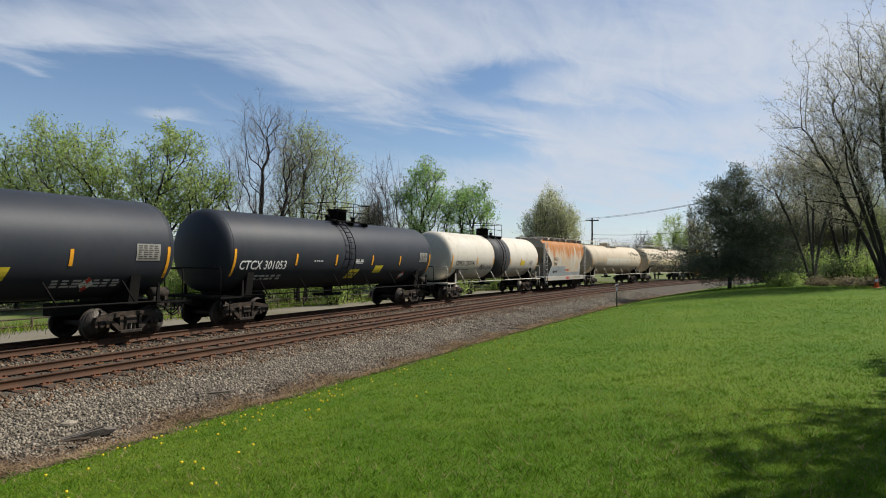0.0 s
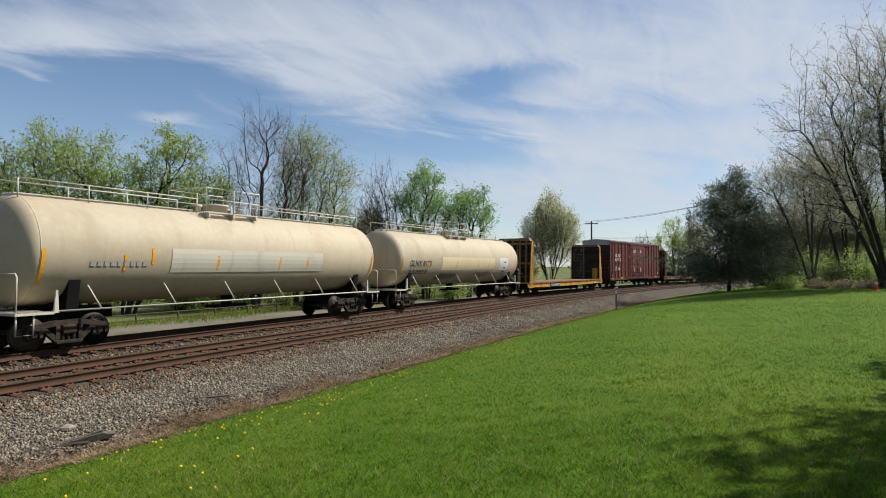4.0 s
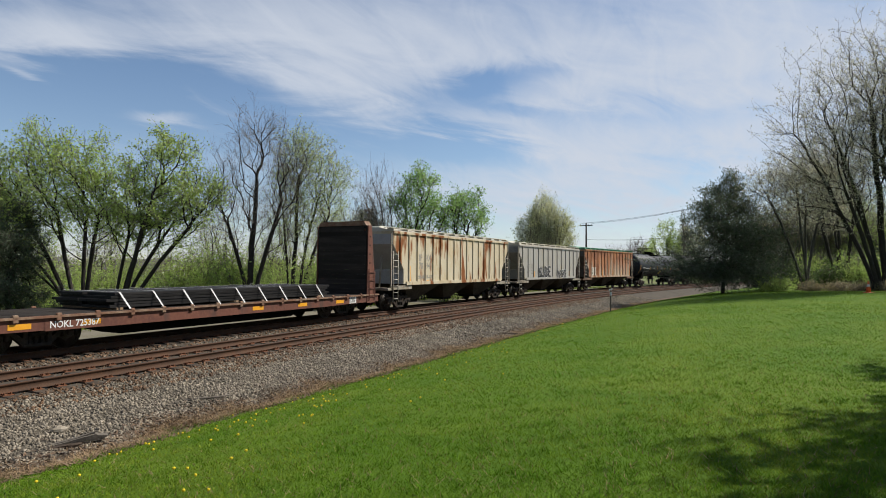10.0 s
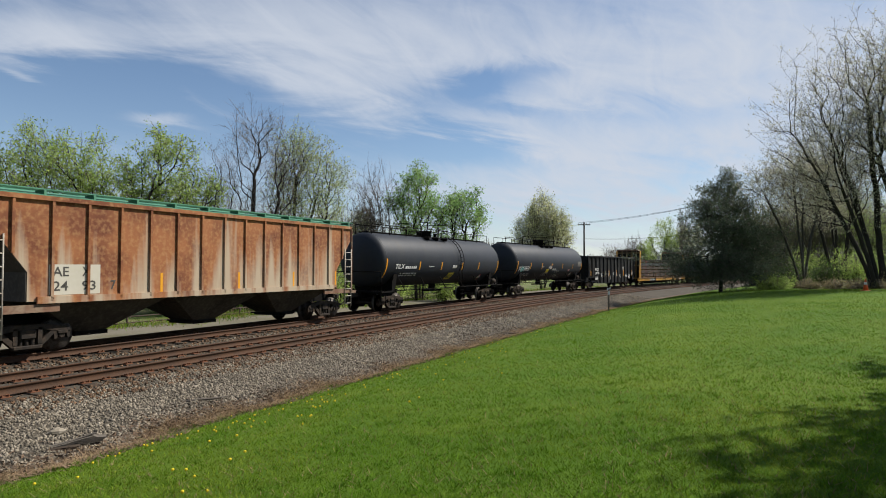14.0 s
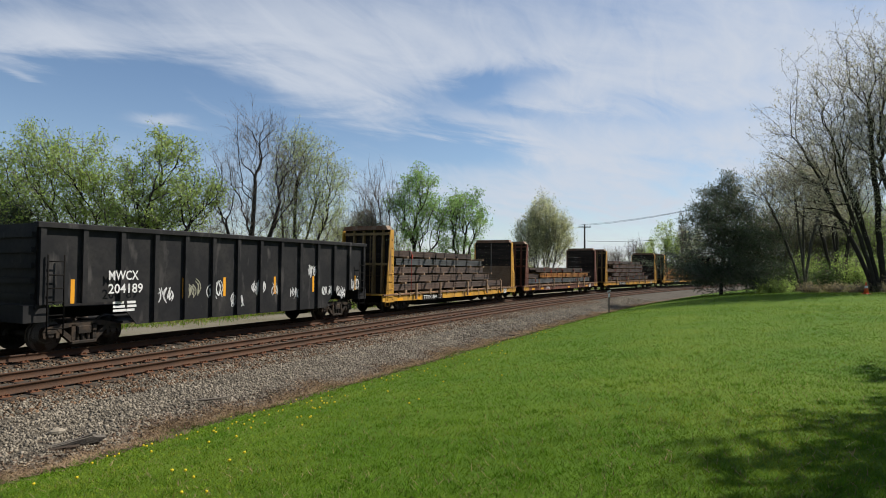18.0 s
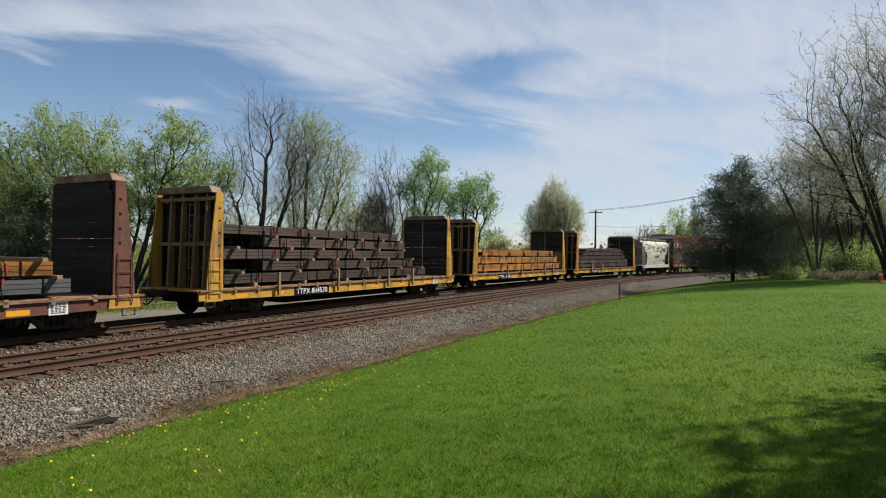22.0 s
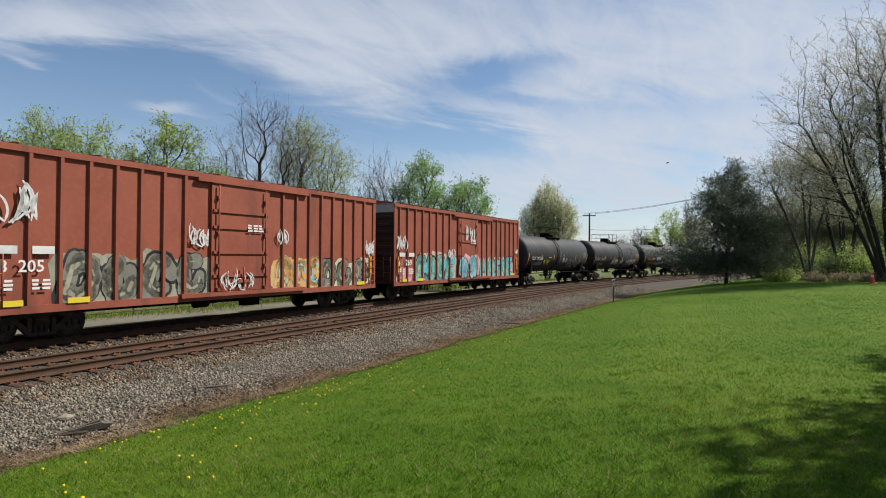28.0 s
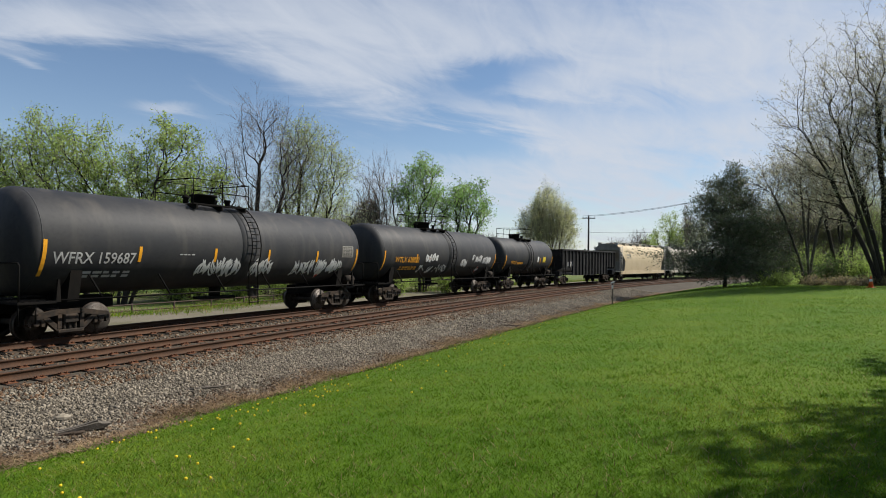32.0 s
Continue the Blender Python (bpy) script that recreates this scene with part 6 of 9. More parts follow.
                paths += [[(a + (b - a) * i / n, y, zt - 0.12), (a + (b - a) * i / n, y, zt + 0.42)] for i in range(n + 1)]
        pipe(car, "walkway_rail", paths, 0.02, top_mat)
        s = Shape()
        for a, b in ((-h + 0.5, x - span), (x + span, h - 0.5)):
            for i in range(4):
                s.box(a, -0.3 + i * 0.16, zt + 0.02, b, -0.18 + i * 0.16, zt + 0.05)
            s.box(a, -0.25, zt - 0.03, a + 0.1, 0.25, zt + 0.02).box(b - 0.1, -0.25, zt - 0.03, b, 0.25, zt + 0.02)
        part("walkway", s.mesh("walkway", top_mat), car)
    skin = tank_skin(R, zc)
    for x in strips:
        patch(car, "reflective_strip", [(x, zc - 0.54), (x + 0.10, zc - 0.54), (x + 0.10, zc - 0.08), (x, zc - 0.08)], M_STRIP, skin, cuts=4)
    for k in (-1, 1):
        x = k * (h - depth - 0.06) - 0.05
        patch(car, "reflective_strip", [(x, zc - 0.92), (x + 0.10, zc - 0.92), (x + 0.10, zc + 0.05), (x, zc + 0.05)], M_STRIP, skin, cuts=6)
    # brake cylinder on the rear platform, bottom outlet
    s = Shape().lathe_x([(L / 2 - 0.95, 0.1), (L / 2 - 0.93, 0.17), (L / 2 - 0.35, 0.17), (L / 2 - 0.33, 0.05)], 12, y=-1.0, z=1.3)
    s.box(L / 2 - 0.9, -1.15, 1.06, L / 2 - 0.8, -0.85, 1.2).box(L / 2 - 0.5, -1.15, 1.06, L / 2 - 0.4, -0.85, 1.2)
    part("brake_cylinder", s.mesh("brake_cylinder", M_BOGIE), car)
    s = Shape().lathe_z([(zc - R - 0.34, 0.13), (zc - R - 0.3, 0.2), (zc - R + 0.05, 0.22)], 12).box(-0.75, -0.3, zc - R - 0.42, 0.75, 0.3, zc - R - 0.32, bevel=0.02)
    part("bottom_outlet", s.mesh("bottom_outlet", sill_mat), car)
    return car, L, skin


def diamond(car, x, z, skin, size=0.21):
    patch(car, "hazard_placard", [(x - size, z), (x, z - size), (x + size, z), (x, z + size)], M_WHITE, skin, "white and red diamond placard")
    for dx, dz in ((0, 0.115), (0, -0.115)):
        k = size * 0.42
        patch(car, "hazard_placard", [(x + dx - k, z + dz), (x + dx, z + dz - k), (x + dx + k, z + dz), (x + dx, z + dz + k)], M_RED, lambda a, b: skin(a, b) - 0.004)


def spec_table(car, x, z, skin, w=1.0, h=0.62, mat=None, ink=None):
    patch(car, "data_panel", [(x, z), (x + w, z), (x + w, z + h), (x, z + h)], mat or M_WHITE, skin, "pale data panel with rows of small print", cuts=5)
    bars(car, x + 0.05, z + 0.04, w - 0.1, h - 0.06, 7, 4, ink or M_INK, lambda a, b: skin(a, b) - 0.004, 5)


def boxcar(ends, label, mat, ribs, door, style, end_mat, sill=0.80, eave=4.97, seed=1):
    """style 'grid': two plug doors, ribs and girts; 'posts': one door and plain posts."""
    car, L = start_car("boxcar", label, "boxcar", ends, inset=2.0)
    hl, w = L / 2, 1.50
    s = Shape().box(-hl + 0.12, -w, sill + 0.12, hl - 0.12, w, eave)
    part("body", s.mesh("body", mat), car)
    roof = Shape().prism_x([(-w - 0.05, eave - 0.04), (w + 0.05, eave - 0.04), (w + 0.05, eave + 0.04), (0, eave + 0.2), (-w - 0.05, eave + 0.04)], -hl + 0.05, hl - 0.05)
    n = 16
    for i in range(n + 1):
        x = -hl + 0.1 + (L - 0.2) * i / n
        roof.prism_x([(-w - 0.03, eave + 0.05), (0, eave + 0.215), (w + 0.03, eave + 0.05), (w + 0.03, eave + 0.09), (0, eave + 0.255), (-w - 0.03, eave + 0.09)], x - 0.03, x + 0.03)
    part("roof", roof.mesh("roof", end_mat if style == "grid" else mat), car, "ribbed metal roof")
    for y in (-1, 1):
        face = y * w
        o = lambda e: (face, face + y * e)
        band = lambda x0, z0, x1, z1, e: (x0, min(o(e)), z0, x1, max(o(e)), z1)
        part("side_sill", Shape().box(*band(-hl + 0.1, sill, hl - 0.1, sill + 0.20, 0.07)).mesh("side_sill", mat), car)
        part("top_chord", Shape().box(*band(-hl + 0.1, eave - 0.13, hl - 0.1, eave, 0.08)).mesh("top_chord", mat), car)
        for x in ribs:
            s = Shape()
            yo, yi = face + y * 0.075, face
            v = [(x - 0.07, yi, sill + 0.15), (x + 0.07, yi, sill + 0.15), (x + 0.045, yo, sill + 0.15), (x - 0.045, yo, sill + 0.15)]
            v += [(a, b, eave - 0.1) for a, b, _ in v]
            s.add(v, [(0, 3, 2, 1), (4, 5, 6, 7), (0, 1, 5, 4), (1, 2, 6, 5), (2, 3, 7, 6), (3, 0, 4, 7)] if y < 0 else [(0, 1, 2, 3), (7, 6, 5, 4), (4, 5, 1, 0), (5, 6, 2, 1), (6, 7, 3, 2), (7, 4, 0, 3)])
            part("side_post", s.mesh("side_post", mat), car)
        for k in (-1, 1):
            part("corner_post", Shape().box(*band(k * (hl - 0.2) - 0.1, sill, k * (hl - 0.2) + 0.1, eave, 0.05)).mesh("corner_post", mat), car)
        if style == "grid":
            for z in (1.75, 2.62, 3.5, 4.3):
                xs = sorted([-hl + 0.3] + list(ribs) + [hl - 0.3])
                for a, b in zip(xs[:-1], xs[1:]):
                    if b - a < 1.6 and not (door[0] - 0.2 < (a + b) / 2 < door[1] + 0.2):
                        part("girt", Shape().box(*band(a + 0.08, z, b - 0.08, z + 0.075, 0.05)).mesh("girt", mat), car)
        # doors
        d0, d1 = door
        leaves = ((d0, (d0 + d1) / 2 - 0.02), ((d0 + d1) / 2 + 0.02, d1)) if style == "grid" else ((d0, d1),)
        for a, b in leaves:
            dm = Shape().box(*band(a, sill + 0.28, b, eave - 0.22, 0.09))
            door_ob = part("door", dm.mesh("door", mat), car, "metal plug door with lock rods")
            for z in (1.6, 2.5, 3.4) if style == "grid" else (1.55, 2.35, 3.2, 3.75):
                part("door_rib", Shape().box(*band(a + 0.06, z, b - 0.06, z + 0.1, 0.14)).mesh("door_rib", mat), door_ob)
            for x in (a + 0.25, b - 0.25) if style != "grid" else (a + 0.35, b - 0.3):
                s = Shape().tube([(x, face + y * 0.17, sill + 0.3), (x, face + y * 0.17, eave - 0.3)], 0.025, 6)
                for z in (1.1, 1.9, 3.0, 4.2):
                    s.box(x - 0.06, min(face + y * 0.09, face + y * 0.19), z, x + 0.06, max(face + y * 0.09, face + y * 0.19), z + 0.1)
                part("lock_rod", s.mesh("lock_rod", mat), door_ob)
            s = Shape().box(*band((a + b) / 2 - 0.25, 1.35, (a + b) / 2 + 0.25, 1.45, 0.2)).tube([((a + b) / 2, face + y * 0.2, 1.2), ((a + b) / 2, face + y * 0.2, 1.9)], 0.03, 6)
            part("door_handle", s.mesh("door_handle", mat), door_ob)
        part("door_track", Shape().box(*band(d0 - 1.2, sill + 0.12, d1 + 2.0, sill + 0.26, 0.16)).mesh("door_track", mat), car)
        part("door_track", Shape().box(*band(d0 - 0.6, eave - 0.24, d1 + 2.2, eave - 0.14, 0.15)).mesh("door_track", mat), car)
        for k in (-1, 1):
            ladder(car, k * (hl - 0.55), face + y * 0.12, 1.0, 2.3 if style == "posts" else 2.0, 0.42, 4, mat)
            pipe(car, "sill_step", [[(k * (hl - 0.75), face + y * 0.05, sill + 0.1), (k * (hl - 0.75), face + y * 0.05, sill - 0.32), (k * (hl - 0.35), face + y * 0.05, sill - 0.32), (k * (hl - 0.35), face + y * 0.05, sill + 0.1)]], 0.02, M_UNDER)
    # corrugated ends, the top strip light grey
    for k in (-1, 1):
        s = Shape().box(min(k * (hl - 0.12), k * (hl - 0.06)), -w, sill + 0.1, max(k * (hl - 0.12), k * (hl - 0.06)), w, eave - 0.42)
        end = part("end_wall", s.mesh("end_wall", M_ENDBROWN), car, "grimy brown end wall with its shade painted in")
        for i in range(9):
            z = sill + 0.35 + i * 0.38
            x = k * (hl - 0.06)
            s = Shape().prism_y([(x, z), (x + k * 0.05, z + 0.05), (x + k * 0.05, z + 0.16), (x, z + 0.21)] if k < 0 else [(x, z + 0.21), (x + k * 0.05, z + 0.16), (x + k * 0.05, z + 0.05), (x, z)], -w + 0.1, w - 0.1)
            part("end_rib", s.mesh("end_rib", M_ENDBROWN), end)
        s = Shape().box(min(k * (hl - 0.12), k * (hl - 0.05)), -w, eave - 0.42, max(k * (hl - 0.12), k * (hl - 0.05)), w, eave + 0.03)
        part("end_strip", s.mesh("end_strip", end_mat), car, "light grey strip under the roof")
        ladder(car, k * (hl + 0.02), -1.2, 1.0, 2.3, 0.42, 4, mat, along_x=False)
    under_gear(car, L, sill + 0.12)
    return car, L, flat_side(-w - 0.004)


def hopper_car(ends, label, mat, roof_mat, trim, bays=3, seed=1, eave=4.22, bottom=1.40, posts=17, end_mat=None):
    """A straight-sided covered hopper: ribbed sides cut back at the ends over slope sheets, chutes below, a running board on the roof."""
    car, L = start_car("covered_hopper", label, "hopper car", ends, inset=1.75)
    hl, w = L / 2 - 0.35, 1.50
    cut = 1.35
    # body: the sides with sloped end cuts
    ix, z1, z2 = 1.12, 2.15, 3.45
    prof = [(-hl + ix, bottom), (hl - ix, bottom), (hl - ix, z1), (hl - 0.12, z2), (hl - 0.12, eave), (-hl + 0.12, eave), (-hl + 0.12, z2), (-hl + ix, z1)]
    part("body", Shape().prism_y(prof, -w, w).mesh("body", mat), car)
    for y in (-1, 1):
        face = y * w
        for i in range(posts):
            x = -hl + 0.75 + (2 * hl - 1.5) * i / (posts - 1)
            z0 = bottom if abs(x) < hl - ix else z1 + (abs(x) - hl + ix) * 1.3
            part("side_post", Shape().box(x - 0.035, min(face, face + y * 0.06), z0, x + 0.035, max(face, face + y * 0.06), eave - 0.05).mesh("side_post", mat), car)
        part("top_chord", Shape().box(-hl + 0.1, min(face, face + y * 0.07), eave - 0.12, hl - 0.1, max(face, face + y * 0.07), eave).mesh("top_chord", mat), car)
        part("side_sill", Shape().box(-hl + cut, min(face, face + y * 0.06), bottom - 0.06, hl - cut, max(face, face + y * 0.06), bottom + 0.12).mesh("side_sill", mat), car)
    # slope sheets close the ends, their colour darkened for shade and grime
    for k in (-1, 1):
        out = [(k * (hl - ix + 0.03), bottom), (k * (hl - ix + 0.03), z1), (k * (hl - 0.09), z2), (k * (hl - 0.09), eave - 0.14), (k * (hl - 0.14), eave - 0.14), (k * (hl - 0.14), z2), (k * (hl - ix - 0.02), z1), (k * (hl - ix - 0.02), bottom)]
        part("end_sheet", Shape().prism_y(out[::-k], -w + 0.02, w - 0.02).mesh("end_sheet", end_mat or M_ENDSHADE), car, "sloping end sheet, darkened for shade and grime")
    # chutes
    top = 2 * hl - 2 * cut
    for i in range(bays):
        a = -hl + cut + top * i / bays
        b = a + top / bays
        m = (a + b) / 2
        s = Shape()
        v = [(a, -1.42, bottom), (b, -1.42, bottom), (b, 1.42, bottom), (a, 1.42, bottom), (m - 0.42, -0.55, 0.42), (m + 0.42, -0.55, 0.42), (m + 0.42, 0.55, 0.42), (m - 0.42, 0.55, 0.42)]
        s.add(v, [(3, 2, 1, 0), (4, 5, 6, 7)[::-1], (0, 1, 5, 4), (1, 2, 6, 5), (2, 3, 7, 6), (3, 0, 4, 7)])
        chute = part("chute", s.mesh("chute", M_CHUTE), car, "grimy sloping discharge chute")
        part("outlet_gate", Shape().box(m - 0.5, -0.62, 0.32, m + 0.5, 0.62, 0.44, bevel=0.02).tube([(m - 0.3, -0.95, 0.38), (m - 0.3, 0.95, 0.38)], 0.03, 6).mesh("outlet_gate", M_UNDER), chute)
    for k in (-1, 1):
        # end sill, slope brace and platform
        x0, x1 = sorted((k * (L / 2), k * (L / 2 - 2.6)))
        part("end_sill", Shape().box(x0, -0.3, 0.75, x1, 0.3, 1.1, bevel=0.02).mesh("end_sill", M_UNDER), car)
        x0, x1 = sorted((k * (L / 2), k * (L / 2 - 0.5)))
        part("end_platform", Shape().box(x0, -1.5, 1.1, x1, 1.5, 1.22).mesh("end_platform", trim), car)
        for y in (-1, 1):
            xx = k * (L / 2 - 0.32)
            s = Shape().box(xx - 0.03, min(y * 1.44, y * 1.5), 1.1, xx + 0.03, max(y * 1.44, y * 1.5), eave - 0.1)
            x0, x1 = sorted((k * (L / 2 - 0.3), k * (L / 2 - 2.3)))
            s.box(x0, min(y * 1.42, y * 1.5), 1.12, x1, max(y * 1.42, y * 1.5), 1.32)
            part("end_frame", s.mesh("end_frame", trim), car)
            ladder(car, k * (L / 2 - 0.66), y * 1.53, 0.5, 3.1, 0.46, 8, M_TRIMPALE)
            s = Shape().tube([(k * (L / 2 - 0.4), y * 0.7, 1.2), (k * (L / 2 - 0.9), y * 0.5, 2.9)], 0.05, 6)
            part("brace", s.mesh("brace", trim), car)
    # roof
    rz = eave + 0.05
    part("roof", Shape().prism_x([(-w, eave - 0.03), (w, eave - 0.03), (w, eave + 0.03), (0.6, eave + 0.2), (-0.6, eave + 0.2), (-w, eave + 0.03)], -hl + 0.12, hl - 0.12).mesh("roof", roof_mat), car, "low pitched metal roof")
    for y in (-1.28, 1.28):
        s = Shape()
        for j in range(3):
            s.box(-hl - 0.1, y - 0.2 + j * 0.15, rz + 0.11, hl + 0.1, y - 0.1 + j * 0.15, rz + 0.14)
        for i in range(12):
            x = -hl + 0.2 + (2 * hl - 0.4) * i / 11
            s.box(x - 0.03, y - 0.2, rz - 0.06, x + 0.03, y + 0.2, rz + 0.115)
        part("running_board", s.mesh("running_board", roof_mat), car)
    for i in range(6):
        x = -hl + 1.4 + (2 * hl - 2.8) * i / 5
        part("roof_hatch", Shape().box(x - 0.8, -0.35, eave + 0.18, x + 0.8, 0.35, eave + 0.32, bevel=0.05).mesh("roof_hatch", roof_mat), car)
    return car, L, flat_side(-w - 0.005)


def round_hopper(ends, label, mat, trim, eave=4.10, bottom=1.17, seed=1, chutes=2, sill_band=True):
    """A rounded-side covered hopper with a plain curved side, cut-back ends, a deep sill and chutes."""
    car, L = start_car("covered_hopper", label, "hopper car", ends, inset=1.7)
    hl = L / 2 - 0.3
    half = [(-1.42, bottom + 0.02), (-1.52, 1.9), (-1.535, 2.3), (-1.55, 2.6), (-1.50, 3.3), (-1.43, 3.55), (-1.34, 3.85), (-1.1, eave), (-0.6, eave + 0.2)]
    side = half + [(-y, z) for y, z in reversed(half)]

    def skin(x, z):
        return float(np.interp(z, [p[1] for p in half[:8]], [p[0] for p in half[:8]])) - 0.006

    def reach(z):
        """Half the length of the body at a height: cut back below the eaves over the slope sheets."""
        return hl - 0.1 - 1.45 * min(1.0, max(0.0, (3.55 - z) / 1.25))

    n = len(side)
    v = [(-reach(z), y, z) for y, z in side] + [(reach(z), y, z) for y, z in side]
    ends_f = [(n - 1 - j, n - 2 - j, j + 1, j) for j in range(n // 2 - 1)] + [(n + j, n + j + 1, 2 * n - 2 - j, 2 * n - 1 - j) for j in range(n // 2 - 1)]
    s = Shape().add(v, ends_f, 1).add(v, [(j, (j + 1) % n, n + (j + 1) % n, n + j) for j in range(n - 1)], 0, True).add(v, [(n - 1, 0, n, 2 * n - 1)], 0)
    part("body", s.mesh("body", mat, M_ENDSHADED_PALE), car)
    for y in (-1, 1):
        part("side_sill", Shape().box(-hl + 0.15, min(y * 1.40, y * 1.52), bottom - 0.36, hl - 0.15, max(y * 1.40, y * 1.52), bottom, bevel=0.01).mesh("side_sill", mat if not sill_band else M_GREYHOP), car, "pale deep side sill")
        for k in (-1, 1):
            ladder(car, k * (hl - 0.35), y * 1.55, 0.5, 4.0, 0.42, 10, trim)
            pipe(car, "end_rail", [[(k * hl, y * 1.5, 1.2), (k * hl, y * 1.5, 2.3), (k * (hl - 0.55), y * 1.5, 2.3)]], 0.025, trim)
    m = []
    for i in range(chutes):
        a = -hl + 1.5 + (2 * hl - 3.0) * i / chutes
        b = a + (2 * hl - 3.0) / chutes
        c = (a + b) / 2
        s = Shape()
        v = [(a, -1.4, bottom - 0.2), (b, -1.4, bottom - 0.2), (b, 1.4, bottom - 0.2), (a, 1.4, bottom - 0.2), (c - 0.4, -0.5, 0.40), (c + 0.4, -0.5, 0.40), (c + 0.4, 0.5, 0.40), (c - 0.4, 0.5, 0.40)]
        s.add(v, [(3, 2, 1, 0), (7, 6, 5, 4), (0, 1, 5, 4), (1, 2, 6, 5), (2, 3, 7, 6), (3, 0, 4, 7)]).box(c - 0.5, -0.6, 0.3, c + 0.5, 0.6, 0.42, bevel=0.02)
        part("chute", s.mesh("chute", M_UNDER), car, "dark discharge chute")
    for k in (-1, 1):
        x0, x1 = sorted((k * (L / 2), k * (L / 2 - 2.2)))
        part("end_sill", Shape().box(x0, -0.3, 0.75, x1, 0.3, 1.1, bevel=0.02).box(x0, -1.48, 1.08, x1 if k < 0 else x1, 1.48, 1.14).mesh("end_sill", trim), car)
        part("end_frame", Shape().box(min(k * (hl - 0.02), k * (hl - 0.12)), -1.5, 1.1, max(k * (hl - 0.02), k * (hl - 0.12)), -1.4, 3.9).box(min(k * (hl - 0.02), k * (hl - 0.12)), 1.4, 1.1, max(k * (hl - 0.02), k * (hl - 0.12)), 1.5, 3.9).mesh("end_frame", trim), car)
    for y in (-0.95, 0.95):
        s = Shape()
        for j in range(3):
            s.box(-hl, y - 0.2 + j * 0.15, eave + 0.3, hl, y - 0.1 + j * 0.15, eave + 0.33)
        for i in range(8):
            x = -hl + 0.2 + (2 * hl - 0.4) * i / 7
            s.box(x - 0.03, y - 0.2, eave + 0.02, x + 0.03, y + 0.2, eave + 0.31)
        part("running_board", s.mesh("running_board", M_GALV), car)
    for i in range(4):
        x = -hl + 1.6 + (2 * hl - 3.2) * i / 3
        part("roof_hatch", Shape().lathe_z([(eave + 0.15, 0.4), (eave + 0.32, 0.4), (eave + 0.36, 0.3)], 16, x=x).mesh("roof_hatch", trim), car)
    return car, L, skin


